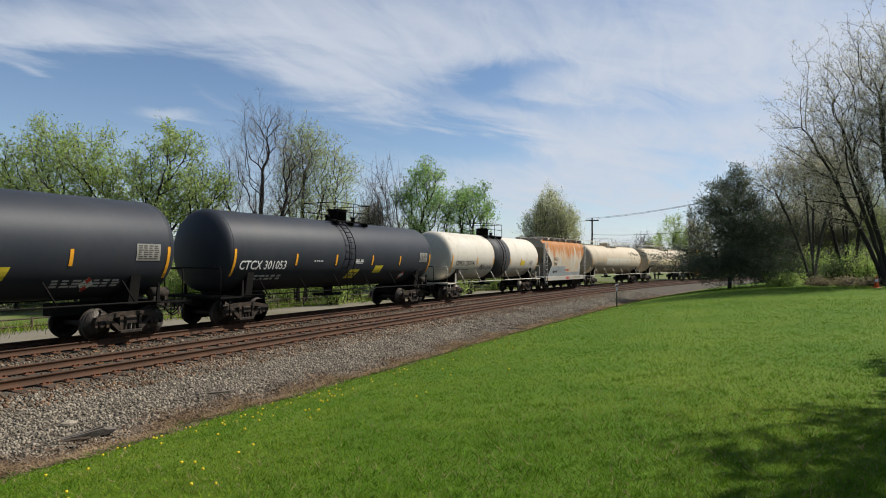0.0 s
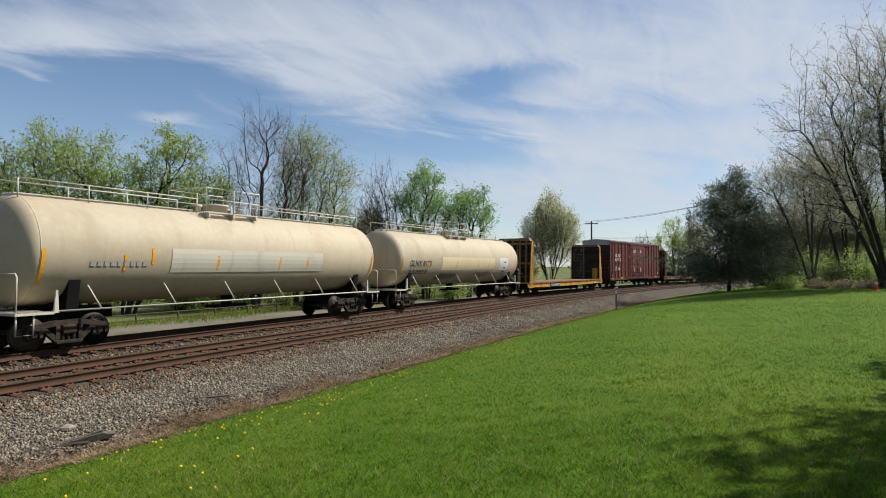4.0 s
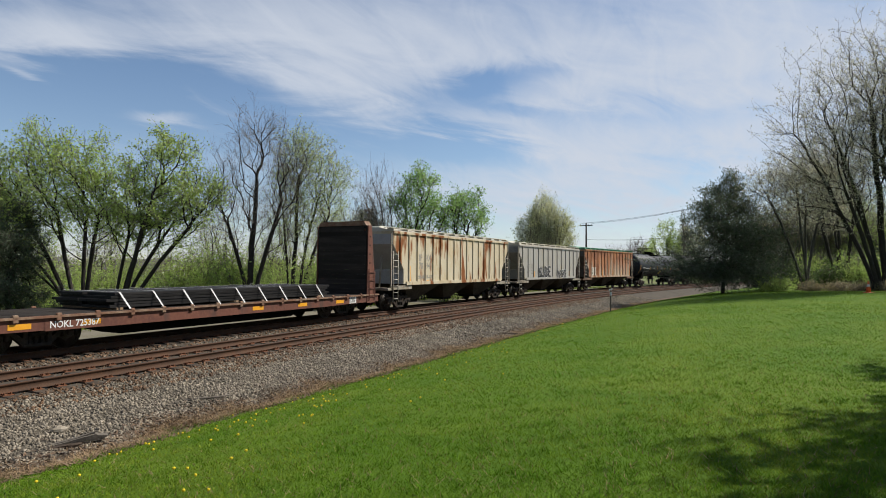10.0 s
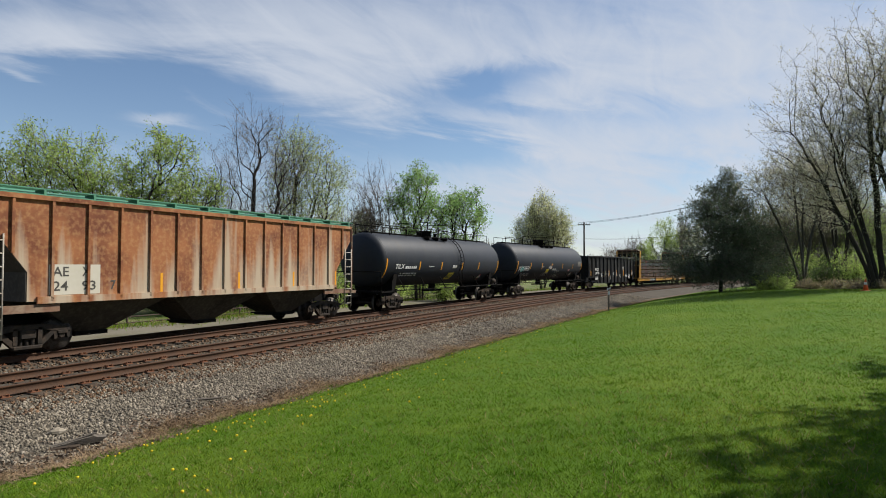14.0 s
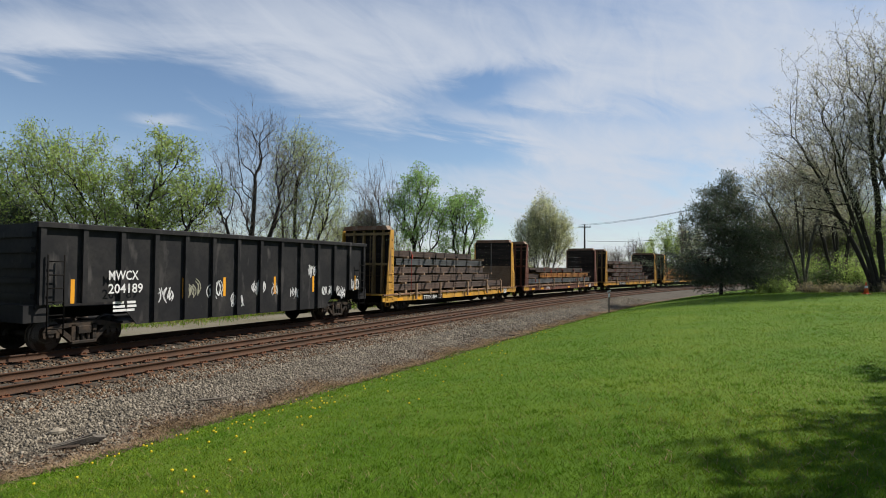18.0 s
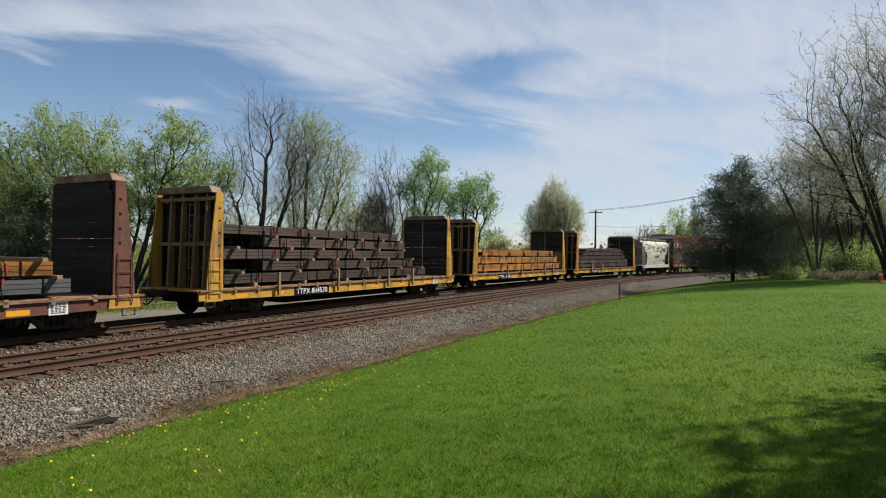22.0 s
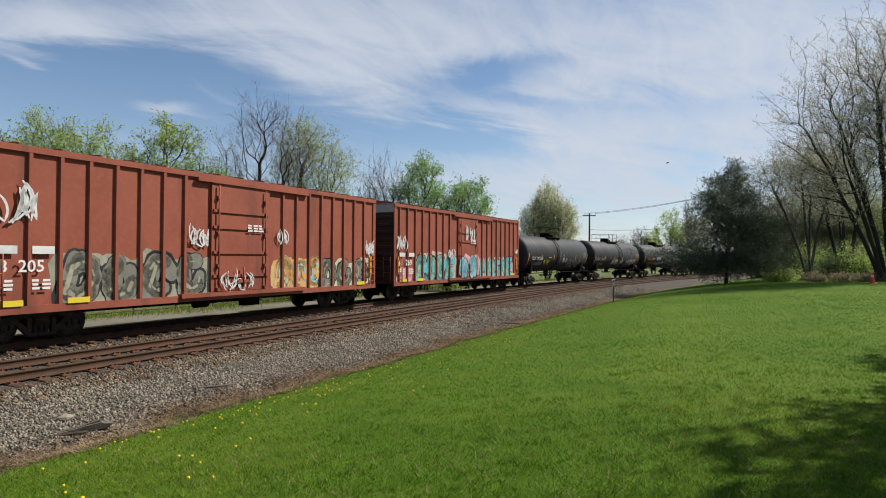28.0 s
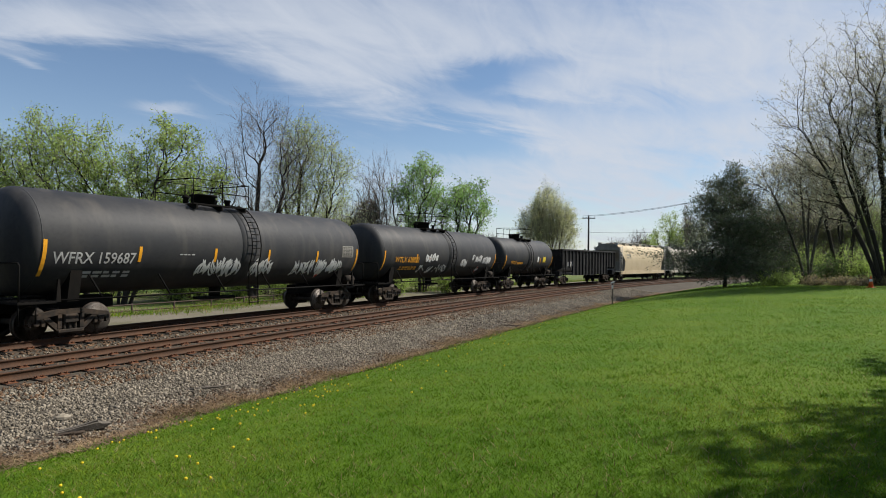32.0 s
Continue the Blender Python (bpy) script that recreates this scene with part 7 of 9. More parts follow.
def bulkhead_flat(ends, label, mat, face_mat, seed=1, deck=0.98, top=4.36, plank=None, plate=None):
    car, L = start_car("bulkhead_flat_car", label, "flat car", ends, inset=2.4)
    hl, w = L / 2, 1.46
    rng = random.Random(seed)
    xi = hl - 1.0
    for y in (-1, 1):
        s = Shape()
        # fish-belly side sill
        out = [(-hl + 0.1, deck - 0.36), (-hl + 2.6, deck - 0.38), (-hl + 4.2, deck - 0.41), (hl - 4.2, deck - 0.41), (hl - 2.6, deck - 0.38), (hl - 0.1, deck - 0.36), (hl - 0.1, deck), (-hl + 0.1, deck)]
        s.prism_y(out, y * w - 0.03, y * w + 0.03)
        sill = part("side_sill", s.mesh("side_sill", mat), car)
        s = Shape()
        y0, y1 = sorted((y * (w + 0.03), y * (w + 0.10)))
        s.box(-hl + 0.1, y0, deck - 0.06, hl - 0.1, y1, deck)
        part("sill_flange", s.mesh("sill_flange", M_TRIMRUST), sill)
        for i in range(15):
            x = -hl + 1.6 + (L - 3.2) * i / 14
            part("stake_pocket", Shape().box(x - 0.07, y0, deck - 0.13, x + 0.07, y1 + 0.02 if y > 0 else y1, deck + 0.06, bevel=0.015).mesh("stake_pocket", M_BRACE if mat is M_YELLOW else M_TRIMRUST), sill)
        for k in (-1, 1):
            pipe(car, "sill_step", [[(k * (hl - 0.75), y * (w + 0.02), deck - 0.3), (k * (hl - 0.75), y * (w + 0.02), 0.4), (k * (hl - 0.35), y * (w + 0.02), 0.4), (k * (hl - 0.35), y * (w + 0.02), deck - 0.3)]], 0.02, mat)
    part("centre_sill", Shape().prism_y([(-hl + 0.2, 0.55), (-hl + 3.9, 0.55), (-hl + 5.2, 0.20), (hl - 5.2, 0.20), (hl - 3.9, 0.55), (hl - 0.2, 0.55), (hl - 0.2, deck - 0.05), (-hl + 0.2, deck - 0.05)], -0.45, 0.45).mesh("centre_sill", M_UNDER), car)
    for i in range(9):
        x = -hl + 2.2 + (L - 4.4) * i / 8
        part("cross_bearer", Shape().box(x - 0.08, -w + 0.03, deck - 0.42, x + 0.08, w - 0.03, deck - 0.05).mesh("cross_bearer", M_UNDER), car)
    n = 44
    for i in range(n):
        a = -xi + 0.06 + (2 * xi - 0.12) * i / n
        part("deck_plank", plank or PLANK, car, m=pose(a + (2 * xi - 0.12) / n / 2, rng.uniform(-0.02, 0.02), deck + rng.uniform(-0.003, 0.004)))
    for k in (-1, 1):
        x0, x1 = sorted((k * (hl - 0.05), k * xi))
        part("end_deck", Shape().box(x0, -w, deck - 0.06, x1, w, deck).mesh("end_deck", mat), car)
        # an open steel frame that the boards are bolted to
        xa, xb = sorted((k * xi, k * (xi + 0.08)))
        s = Shape()
        for y in (-1, 1):
            s.box(xa, min(y * (w - 0.02), y * (w - 0.12)), deck, xb, max(y * (w - 0.02), y * (w - 0.12)), top - 0.1)
        s.box(xa, -w + 0.12, deck, xb, w - 0.12, deck + 0.12)
        s.box(xa, -w + 0.12, top - 0.24, xb, w - 0.12, top - 0.1)
        head = part("bulkhead", s.mesh("bulkhead", face_mat), car, "tall end bulkhead faced with dark boards")
        pitch = (top - 0.16 - deck) / 14
        for i in range(14):
            z = deck + 0.02 + pitch * i
            gap = rng.choice((0.002, 0.002, 0.003, 0.005, 0.009))
            trim = 0.05 + (0.16 if i == 13 else 0.04 if i == 12 else 0.0)
            part("board", Shape().box(min(k * (xi - 0.05), k * xi), -w + trim, z, max(k * (xi - 0.05), k * xi), w - trim, z + pitch - gap).mesh("board", face_mat), head)
        if mat is M_YELLOW:
            part("seam_strip", Shape().box(min(k * (xi - 0.066), k * (xi - 0.05)), 0.10, deck + 0.03, max(k * (xi - 0.066), k * (xi - 0.05)), 0.135, top - 0.16).mesh("seam_strip", M_GREYINK), head, "worn bright steel strip down the boards")
        if plate:
            part("face_plate", Shape().box(min(k * (xi - 0.062), k * (xi - 0.05)), -w + 0.03, deck + 0.02, max(k * (xi - 0.062), k * (xi - 0.05)), w - 0.03, deck + 1.55).mesh("face_plate", plate), head, "dusty tan steel plate over the lower boards")
        for y in (-1.0, -0.45, 0.2, 0.8):
            out = [(k * (xi + 0.08), deck), (k * (xi + 0.36), deck), (k * (xi + 0.22), top - 0.12), (k * (xi + 0.08), top - 0.12)]
            part("post", Shape().prism_y(out if k > 0 else out[::-1], y - 0.045, y + 0.045).mesh("post", M_BRACE if mat is M_YELLOW else mat), head)
        rungs = Shape()
        for y in (-0.62, -0.33):
            rungs.tube([(k * (xi + 0.38), y, deck + 0.02), (k * (xi + 0.36), y, top - 0.4)], 0.017, 5)
        for i in range(8):
            rungs.tube([(k * (xi + 0.375), -0.62, deck + 0.35 + i * 0.36), (k * (xi + 0.375), -0.33, deck + 0.35 + i * 0.36)], 0.014, 5)
        part("ladder", rungs.mesh("ladder", M_BRACE if mat is M_YELLOW else mat), head)
        for z in (2.45, 4.0):
            part("cross_beam", Shape().box(min(k * (xi + 0.1), k * (xi + 0.26)), -w + 0.1, z, max(k * (xi + 0.1), k * (xi + 0.26)), w - 0.1, z + 0.12).mesh("cross_beam", M_BRACE if mat is M_YELLOW else mat), head)
        xa, xb = sorted((k * (xi - 0.06), k * (xi + 0.38)))
        part("cap", Shape().prism_x([(-w + 0.04, top - 0.1), (w - 0.04, top - 0.1), (w - 0.18, top + 0.11), (-w + 0.18, top + 0.11)], xa, xb).mesh("cap", M_TRIMRUST), head, "rusty sloping top plate")
        for y in (-1, 1):
            out = [(k * (xi - 0.08), deck - 0.40), (k * (xi + 0.62), deck - 0.40), (k * (xi + 0.60), deck + 0.3), (k * (xi + 0.26), top - 0.1), (k * (xi - 0.02), top - 0.1)]
            y0, y1 = sorted((y * (w + 0.01), y * (w + 0.06)))
            part("gusset", Shape().prism_y(out if k > 0 else out[::-1], y0, y1).mesh("gusset", mat), head)
            # a tube ladder on the lower half, slots burnt through the plate above it
            s = Shape()
            for dx in (0.06, 0.50):
                s.tube([(k * (xi + dx), y * (w + 0.05), deck - 0.3), (k * (xi + dx), y * (w + 0.10), deck - 0.22), (k * (xi + dx), y * (w + 0.10), deck + 1.15), (k * (xi + dx), y * (w + 0.05), deck + 1.22)], 0.017, 5)
            for i in range(4):
                z = deck - 0.1 + i * 0.38
                s.tube([(k * (xi + 0.06), y * (w + 0.10), z), (k * (xi + 0.50), y * (w + 0.10), z)], 0.015, 5)
            part("ladder", s.mesh("ladder", mat), head)
            for i in range(4):
                z = deck + 1.45 + i * 0.42
                part("slot", Shape().box(min(k * (xi + 0.08), k * (xi + 0.16)), min(y * (w + 0.058), y * (w + 0.064)), z, max(k * (xi + 0.08), k * (xi + 0.16)), max(y * (w + 0.058), y * (w + 0.064)), z + 0.07).mesh("slot", M_UNDER), head)
    under_gear(car, L, deck - 0.1)
    return car, L, flat_side(-w - 0.036)


PLANK = Shape().box(-0.185, -1.46, -0.05, 0.185, 1.46, 0.012, bevel=0.008).mesh("deck_plank", M_DECK)


SOOTY_PLANK = Shape().box(-0.185, -1.46, -0.05, 0.185, 1.46, 0.012, bevel=0.008).mesh("deck_plank", M_DARKDECK)


def i_beam(width, height, length, t=0.05):
    """A rolled H-section, lying along x with its flanges upright."""
    a, b, m = width / 2, height, height / 2
    out = [(-a, 0), (-a + t, 0), (-a + t * 1.4, m - t * 0.4), (a - t * 1.4, m - t * 0.4), (a - t, 0), (a, 0), (a, b), (a - t, b), (a - t * 1.4, m + t * 0.4), (-a + t * 1.4, m + t * 0.4), (-a + t, b), (-a, b)]
    for f in (0.68, 0.34):
        # a narrow seam along the outer face
        out += [(-a, b * f + 0.012), (-a + 0.014, b * f + 0.008), (-a + 0.014, b * f - 0.008), (-a, b * f - 0.012)]
    return Shape().prism_x(out, -length / 2, length / 2)


def beam_load(car, deck, layers, seed, binders=0, stakes=()):
    """Layers of steel beams with timber between: each layer (length, start, height, beams across, material)."""
    rng = random.Random(seed)
    z = deck + 0.16
    for x in (-6.5, -3.8, -1.0, 1.6, 4.2):
        part("timber_block", Shape().box(x - 0.09, -1.35, deck + 0.013, x + 0.09, 1.35, z, bevel=0.01).mesh("timber_block", M_BLOCK), car)
    for li, (start, length, h, n, mat) in enumerate(layers):
        w = 2.62 / n
        for i in range(n):
            y = -1.31 + w * (i + 0.5)
            shift = rng.uniform(-0.25, 0.25)
            part("steel_beam", i_beam(w * 0.94, h, length, 0.045).mesh("steel_beam", mat), car, m=pose(start + length / 2 + shift, y, z, 0, 0, rng.uniform(-0.12, 0.12)))
        for k in range(7):
            x = start + length * (k + 0.5 + rng.uniform(-0.2, 0.2)) / 7
            part("steel_band", Shape().box(x - 0.02, -1.322, z - 0.004, x + 0.02, -1.314, z + h + 0.004).box(x - 0.02, -1.322, z + h, x + 0.02, 1.32, z + h + 0.006).mesh("steel_band", M_UNDER), car)
        for k in range(binders):
            x = start + length * (k + 0.6 + rng.uniform(-0.25, 0.25)) / binders
            if x > start + length - 0.4:
                continue
            chain = part("tie_down", Shape().tube([(x + 0.05, -1.36, z - 0.1), (x + 0.02, -1.345, z + h * 0.5), (x, -1.34, z + h + 0.02), (x, 1.3, z + h + 0.02)], 0.014, 5).mesh("tie_down", M_UNDER), car, "dark lashing chain over the beams")
            grip = Shape().prism_y([(-0.025, -0.08), (0.02, -0.09), (0.035, 0.08), (0.0, 0.11), (-0.02, 0.07)], -0.022, 0.022)
            part("binder", grip.mesh("binder", M_STRAP), chain, "red load binder lever", m=pose(x + 0.03, -1.39, z + h - 0.10 + rng.uniform(-0.08, 0.06), 0, rng.uniform(-22, 6), 0))
        z += h
        if li < len(layers) - 1:
            for f in (0.06, 0.24, 0.42, 0.6, 0.78, 0.95):
                x = start + length * f + rng.uniform(-0.3, 0.3)
                part("timber_block", Shape().box(x - 0.075, -1.56, z, x + 0.075, 1.36, z + 0.1, bevel=0.008).mesh("timber_block", M_BLOCK), car)
            z += 0.1
    for x in stakes:
        for y in (-1, 1):
            y0, y1 = sorted((y * 1.575, y * 1.665))
            part("stake", Shape().box(x - 0.055, y0, deck - 0.34, x + 0.055, y1, deck + 0.52, bevel=0.008).mesh("stake", M_BLOCK), car, "pale sawn timber stake")
    for f in (0.12, 0.3, 0.48, 0.66, 0.84):
        start, length = layers[0][0], layers[0][1]
        x = start + length * f
        if x < layers[-1][0] + 0.2 or x > layers[-1][0] + layers[-1][1] - 0.2:
            continue
        s = Shape().tube([(x, -1.44, deck - 0.1), (x + 0.12, -1.38, z - 0.1), (x + 0.12, -1.3, z + 0.015), (x + 0.12, 1.3, z + 0.015)], 0.016, 5)
        s.box(x + 0.05, -1.46, z - 0.42, x + 0.13, -1.38, z - 0.18)
        part("tie_down", s.mesh("tie_down", M_STRAP if rng.random() < 0.25 else M_UNDER), car, "load binder and chain")


def gondola(ends, label, mat, top=3.45, bottom=0.80, posts=14, slanted=False, seed=1):
    car, L = start_car("gondola_car", label, "gondola car", ends, inset=1.8)
    hl, w = L / 2 - 0.25, 1.46
    s = Shape()
    for y in (-1, 1):
        y0, y1 = sorted((y * w, y * (w - 0.05)))
        out = [(-hl, bottom + 0.5), (-hl + 2.3, bottom + 0.5), (-hl + 2.9, bottom - 0.2), (hl - 2.9, bottom - 0.2), (hl - 2.3, bottom + 0.5), (hl, bottom + 0.5), (hl, top), (-hl, top)]
        side = part("side_wall", Shape().prism_y(out, y0, y1).mesh("side_wall", mat), car)
        for i in range(posts):
            x = -hl + 0.12 + (2 * hl - 0.24) * i / (posts - 1)
            z0 = bottom + 0.5 if abs(x) > hl - 2.6 else bottom - 0.16
            y0, y1 = sorted((y * w, y * (w + 0.10)))
            part("side_post", Shape().box(x - 0.07, y0, z0, x + 0.07, y1, top - 0.1, bevel=0.0).mesh("side_post", mat), side)
        y0, y1 = sorted((y * (w - 0.06), y * (w + 0.13)))
        part("top_chord", Shape().box(-hl - 0.05, y0, top - 0.14, hl + 0.05, y1, top, bevel=0.02).mesh("top_chord", mat), side)
        for k in (-1, 1):
            ladder(car, k * (hl - 0.42), y * (w + 0.16), 0.5, 2.6, 0.42, 6, M_UNDER)
    for k in (-1, 1):
        x0, x1 = sorted((k * hl, k * (hl - 0.06)))
        s = Shape().box(x0, -w, bottom + 0.4, x1, w, top - 0.04)
        end = part("end_wall", s.mesh("end_wall", mat), car)
        for i in range(5):
            z = 1.45 + i * 0.4
            a, b = sorted((k * hl, k * (hl + 0.07)))
            part("end_rib", Shape().box(a, -w + 0.1, z, b, w - 0.1, z + 0.14).mesh("end_rib", mat), end)
        x0, x1 = sorted((k * (L / 2), k * (hl - 0.4)))
        part("end_sill", Shape().box(x0, -1.4, 0.85, x1, 1.4, 1.3).mesh("end_sill", mat), car)
        a, b = sorted((k * (hl - 0.1), k * (hl - 2.4)))
        part("end_floor", Shape().box(a, -w + 0.06, bottom + 0.5, b, w - 0.06, bottom + 0.58).mesh("end_floor", mat), car)
    part("floor", Shape().box(-hl + 2.5, -w + 0.06, bottom - 0.15, hl - 2.5, w - 0.06, bottom - 0.08).mesh("floor", mat), car)
    under_gear(car, L, bottom + 0.35)
    return car, L, flat_side(-w - 0.006)


# ---- the cars, engine end first ----
M_GREYINK = material("faded_lettering", (0.24, 0.23, 0.20), 0.7, second=(0.32, 0.30, 0.27), scale=4, fine=25, amount=0.6, bump=0)
M_TANHOP = material("tan_paint", (0.60, 0.49, 0.32), 0.65, second=(0.52, 0.41, 0.25), third=(0.64, 0.55, 0.39), scale=0.7, fine=8, amount=0.7, bump=0.04, streak=(0.40, 0.30, 0.17), streak_scale=(1.5, 1.5, 0.2), streak_low=0.56, streak_high=0.8)
BLACK_TANK = "black tank car with yellow reflective strips and white stencils"
SIX = (-3.85, -1.3, 1.45, 3.9)


def dress_tank(car, L, skin, number, x, z, size, mat, table=True, sign=True, placard=True, seed=1, width=2.4):
    if number:
        write(car, number, x, z, size, mat, skin, width=width)
        bars(car, x + 0.6, z - 0.40, 1.8, 0.22, 2, 6, M_ENDGREY if mat is M_WHITE else mat, skin, seed)
    if table:
        spec_table(car, L / 2 - 1.75, 2.3, skin, 0.8, 0.5, mat=M_GREYINK)
    if sign:
        patch(car, "yellow_sign", [(-0.25, 1.55), (0.45, 1.55), (0.65, 1.95), (-0.05, 1.95)], M_SIGN, skin, "yellow painted notice", cuts=3)
        bars(car, -0.1, 1.62, 0.6, 0.24, 3, 3, M_INK, lambda a, b: skin(a, b) - 0.004, seed)
        bars(car, 0.15, 2.22, 0.7, 0.2, 3, 2, M_WHITE, skin, seed + 1)
    if placard:
        diamond(car, L / 2 - 3.0, 1.62, skin)
    bars(car, -2.75, 2.3, 0.6, 0.06, 1, 4, mat, skin, seed + 2)


def tanks_first():
    car, L, sk = tank_car((-104.19, -88.99), BLACK_TANK, M_BLACK, strips=SIX, ladder_x=-0.3, manway_x=0.65, dome=0.5)
    dress_tank(car, L, sk, "", 0, 0, 0, M_WHITE)
    patch(car, "yellow_sign", [(1.75, 1.78), (2.4, 1.78), (2.5, 2.12), (1.85, 2.12)], M_SIGN, sk, "yellow painted notice", cuts=3)
    bars(car, 3.6, 1.55, 2.0, 0.24, 3, 7, M_ENDGREY, sk, 9)
    car, L, sk = tank_car((-87.54, -72.24), BLACK_TANK, M_BLACK, strips=SIX, ladder_x=-0.3, manway_x=0.65, dome=0.5)
    dress_tank(car, L, sk, "CTCX 301053", -6.75, 2.0, 0.32, M_WHITE)
    patch(car, "yellow_sign", [(1.75, 1.78), (2.4, 1.78), (2.5, 2.12), (1.85, 2.12)], M_SIGN, sk, "yellow painted notice", cuts=3)
    # number on the near end of the head
    car, L, sk = tank_car((-70.65, -55.35), "off-white tank car with a broad black band and dark lettering", M_WHITETANK, trim=M_WHITETANK, strips=(-3.75, -1.3, 1.6, 3.6), band=(-1.15, 1.55), ladder_x=0.3, manway_x=0.0, dome=0.42)
    write(car, "DPRX 259741", -6.5, 2.1, 0.30, M_INK, sk, width=2.5)
    bars(car, -6.3, 1.82, 1.8, 0.08, 1, 8, M_INK, sk, 3)
    tag(car, -3.2, 1.85, 1.7, 0.4, M_DARKSPRAY, lambda a, b: sk(a, b) - 0.02, 11, 7, 0.025)
    patch(car, "yellow_sign", [(3.7, 2.08), (4.4, 2.08), (4.4, 2.45), (3.7, 2.45)], M_SIGN, sk, "faded yellow notice", cuts=3)
    bars(car, 5.3, 2.1, 0.7, 0.4, 5, 3, M_GREYHOP, sk, 4)


M_BLUEGREY = material("blue_grey_repaint", (0.26, 0.285, 0.285), 0.65, second=(0.21, 0.23, 0.23), third=(0.32, 0.33, 0.31), scale=1.0, fine=9, amount=0.7, bump=0)


def rusty_hopper():
    car, L, sk = round_hopper((-54.9, -44.3), "short grey covered hopper with orange rust over its upper side", M_GREYRUST, M_GALV)
    up = lambda a, b: sk(a, b) - 0.004
    patch(car, "repainted_panel", [(-4.1, 1.2), (-0.3, 1.2), (-0.3, 2.0), (-3.6, 2.0)], M_BLUEGREY, sk, "blue-grey repainted panel", cuts=4)
    patch(car, "repainted_panel", [(-0.29, 1.2), (3.5, 1.2), (3.6, 1.5), (-0.29, 1.5)], M_BLUEGREY, sk, "blue-grey repainted panel", cuts=2)
    write(car, "SHQX", -3.0, 2.5, 0.25, M_INK, up)
    write(car, "2960", -3.0, 2.08, 0.25, M_INK, up)
    tag(car, -3.2, 1.45, 1.0, 0.22, M_DARKSPRAY, lambda a, b: sk(a, b) - 0.01, 16, 4, 0.05)
    tag(car, -0.3, 1.55, 0.9, 0.25, M_RED, lambda a, b: sk(a, b) - 0.01, 17, 6, 0.02)
    patch(car, "notice", [(-1.7, 2.3), (-1.45, 2.3), (-1.45, 2.6), (-1.7, 2.6)], M_ENDGREY, up)
    spec_table(car, 3.0, 1.6, up, 0.5, 0.3)
    bars(car, 1.9, 1.3, 0.7, 0.2, 2, 4, M_GREYINK, up, 2)
    tag(car, -0.2, 0.86, 0.8, 0.26, M_RED, flat_side(-1.535), 7, 3, 0.06, "red sprayed scrawl")
    tag(car, 1.6, 0.9, 1.9, 0.26, M_OLIVE, flat_side(-1.535), 6, 5, 0.05, "faint green sprayed scrawl")
    bars(car, -4.3, 0.86, 0.6, 0.1, 1, 2, M_STRIP, flat_side(-1.535), 4)


def cream_tanks():
    for ends, number, seed in (((-42.75, -26.55), "", 1), ((-24.91, -8.11), "GLNX 8173", 2)):
        car, L, sk = tank_car(ends, "cream tank car with faded patches and a long roof walkway", M_CREAMTANK, R=1.5, zc=2.66, trim=M_WHITETANK, strips=(-5.2, -1.8, 1.2, 2.8), walkway="long", ladder_x=None, manway_x=-0.6, seed=seed, dome=0.25)
        up = lambda a, b: sk(a, b) - 0.004
        patch(car, "repainted_panel", [(-3.6, 2.05), (3.8, 2.05), (3.8, 2.8), (-3.6, 2.8)], M_CREAMHOP if seed == 1 else M_YELLOWISH, sk, "repainted patch", cuts=5)
        if number:
            write(car, number, -7.1, 2.25, 0.32, M_INK, up)
            bars(car, -7.0, 1.85, 1.9, 0.24, 3, 6, M_INK, up, 3)
            patch(car, "repainted_panel", [(4.6, 2.0), (6.1, 2.0), (6.1, 2.85), (4.6, 2.85)], M_SPRAY, sk, "white repainted patch", cuts=5)
            for z in (1.85, 2.12, 2.5):
                bars(car, 5.35, z, 0.4, 0.15, 1, 2, M_INK, up, 6)
            tag(car, -3.9, 1.5, 2.4, 0.42, M_DARKSPRAY, lambda a, b: sk(a, b) - 0.02, 31, 7, 0.045)
            tag(car, 1.2, 1.6, 1.9, 0.45, M_INK, lambda a, b: sk(a, b) - 0.02, 32, 5, 0.03)
            tag(car, -6.7, 1.35, 0.7, 0.26, M_DARKSPRAY, lambda a, b: sk(a, b) - 0.02, 33, 3, 0.04)
            diamond(car, 6.3, 1.65, sk, 0.2)
        else:
            bars(car, -6.2, 2.25, 1.8, 0.26, 1, 9, M_GREYHOP, up, 3)
            patch(car, "reflective_strip", [(-4.3, 2.3), (-4.2, 2.3), (-4.2, 2.8), (-4.3, 2.8)], M_STRIP, sk, cuts=3)


M_YELLOWISH = material("repainted_cream", (0.69, 0.58, 0.37), 0.5, second=(0.65, 0.53, 0.32), scale=0.8, fine=8, amount=0.6, bump=0)


def sill_marks(car, skin, number, x, z, mat=None, back=None, width=1.9, height=0.21):
    if number:
        patch(car, "number_panel", [(x - 0.12, z - 0.07), (x + width + 0.12, z - 0.07), (x + width + 0.12, z + height + 0.07), (x - 0.12, z + height + 0.07)], back or M_UNDER, skin, "dark panel with white lettering")
        write(car, number, x, z, height, mat or M_WHITE, lambda a, b: skin(a, b) - 0.004, width=width)
    for k, xx in enumerate((-7.6, -5.75, 0.6, 3.1, 5.6)):
        patch(car, "reflective_strip", [(xx, z + 0.02), (xx + 0.55, z + 0.02), (xx + 0.55, z + 0.16), (xx, z + 0.16)], M_STRIP, skin)
    spec_table(car, 6.6, z - 0.03, skin, 0.5, 0.34)


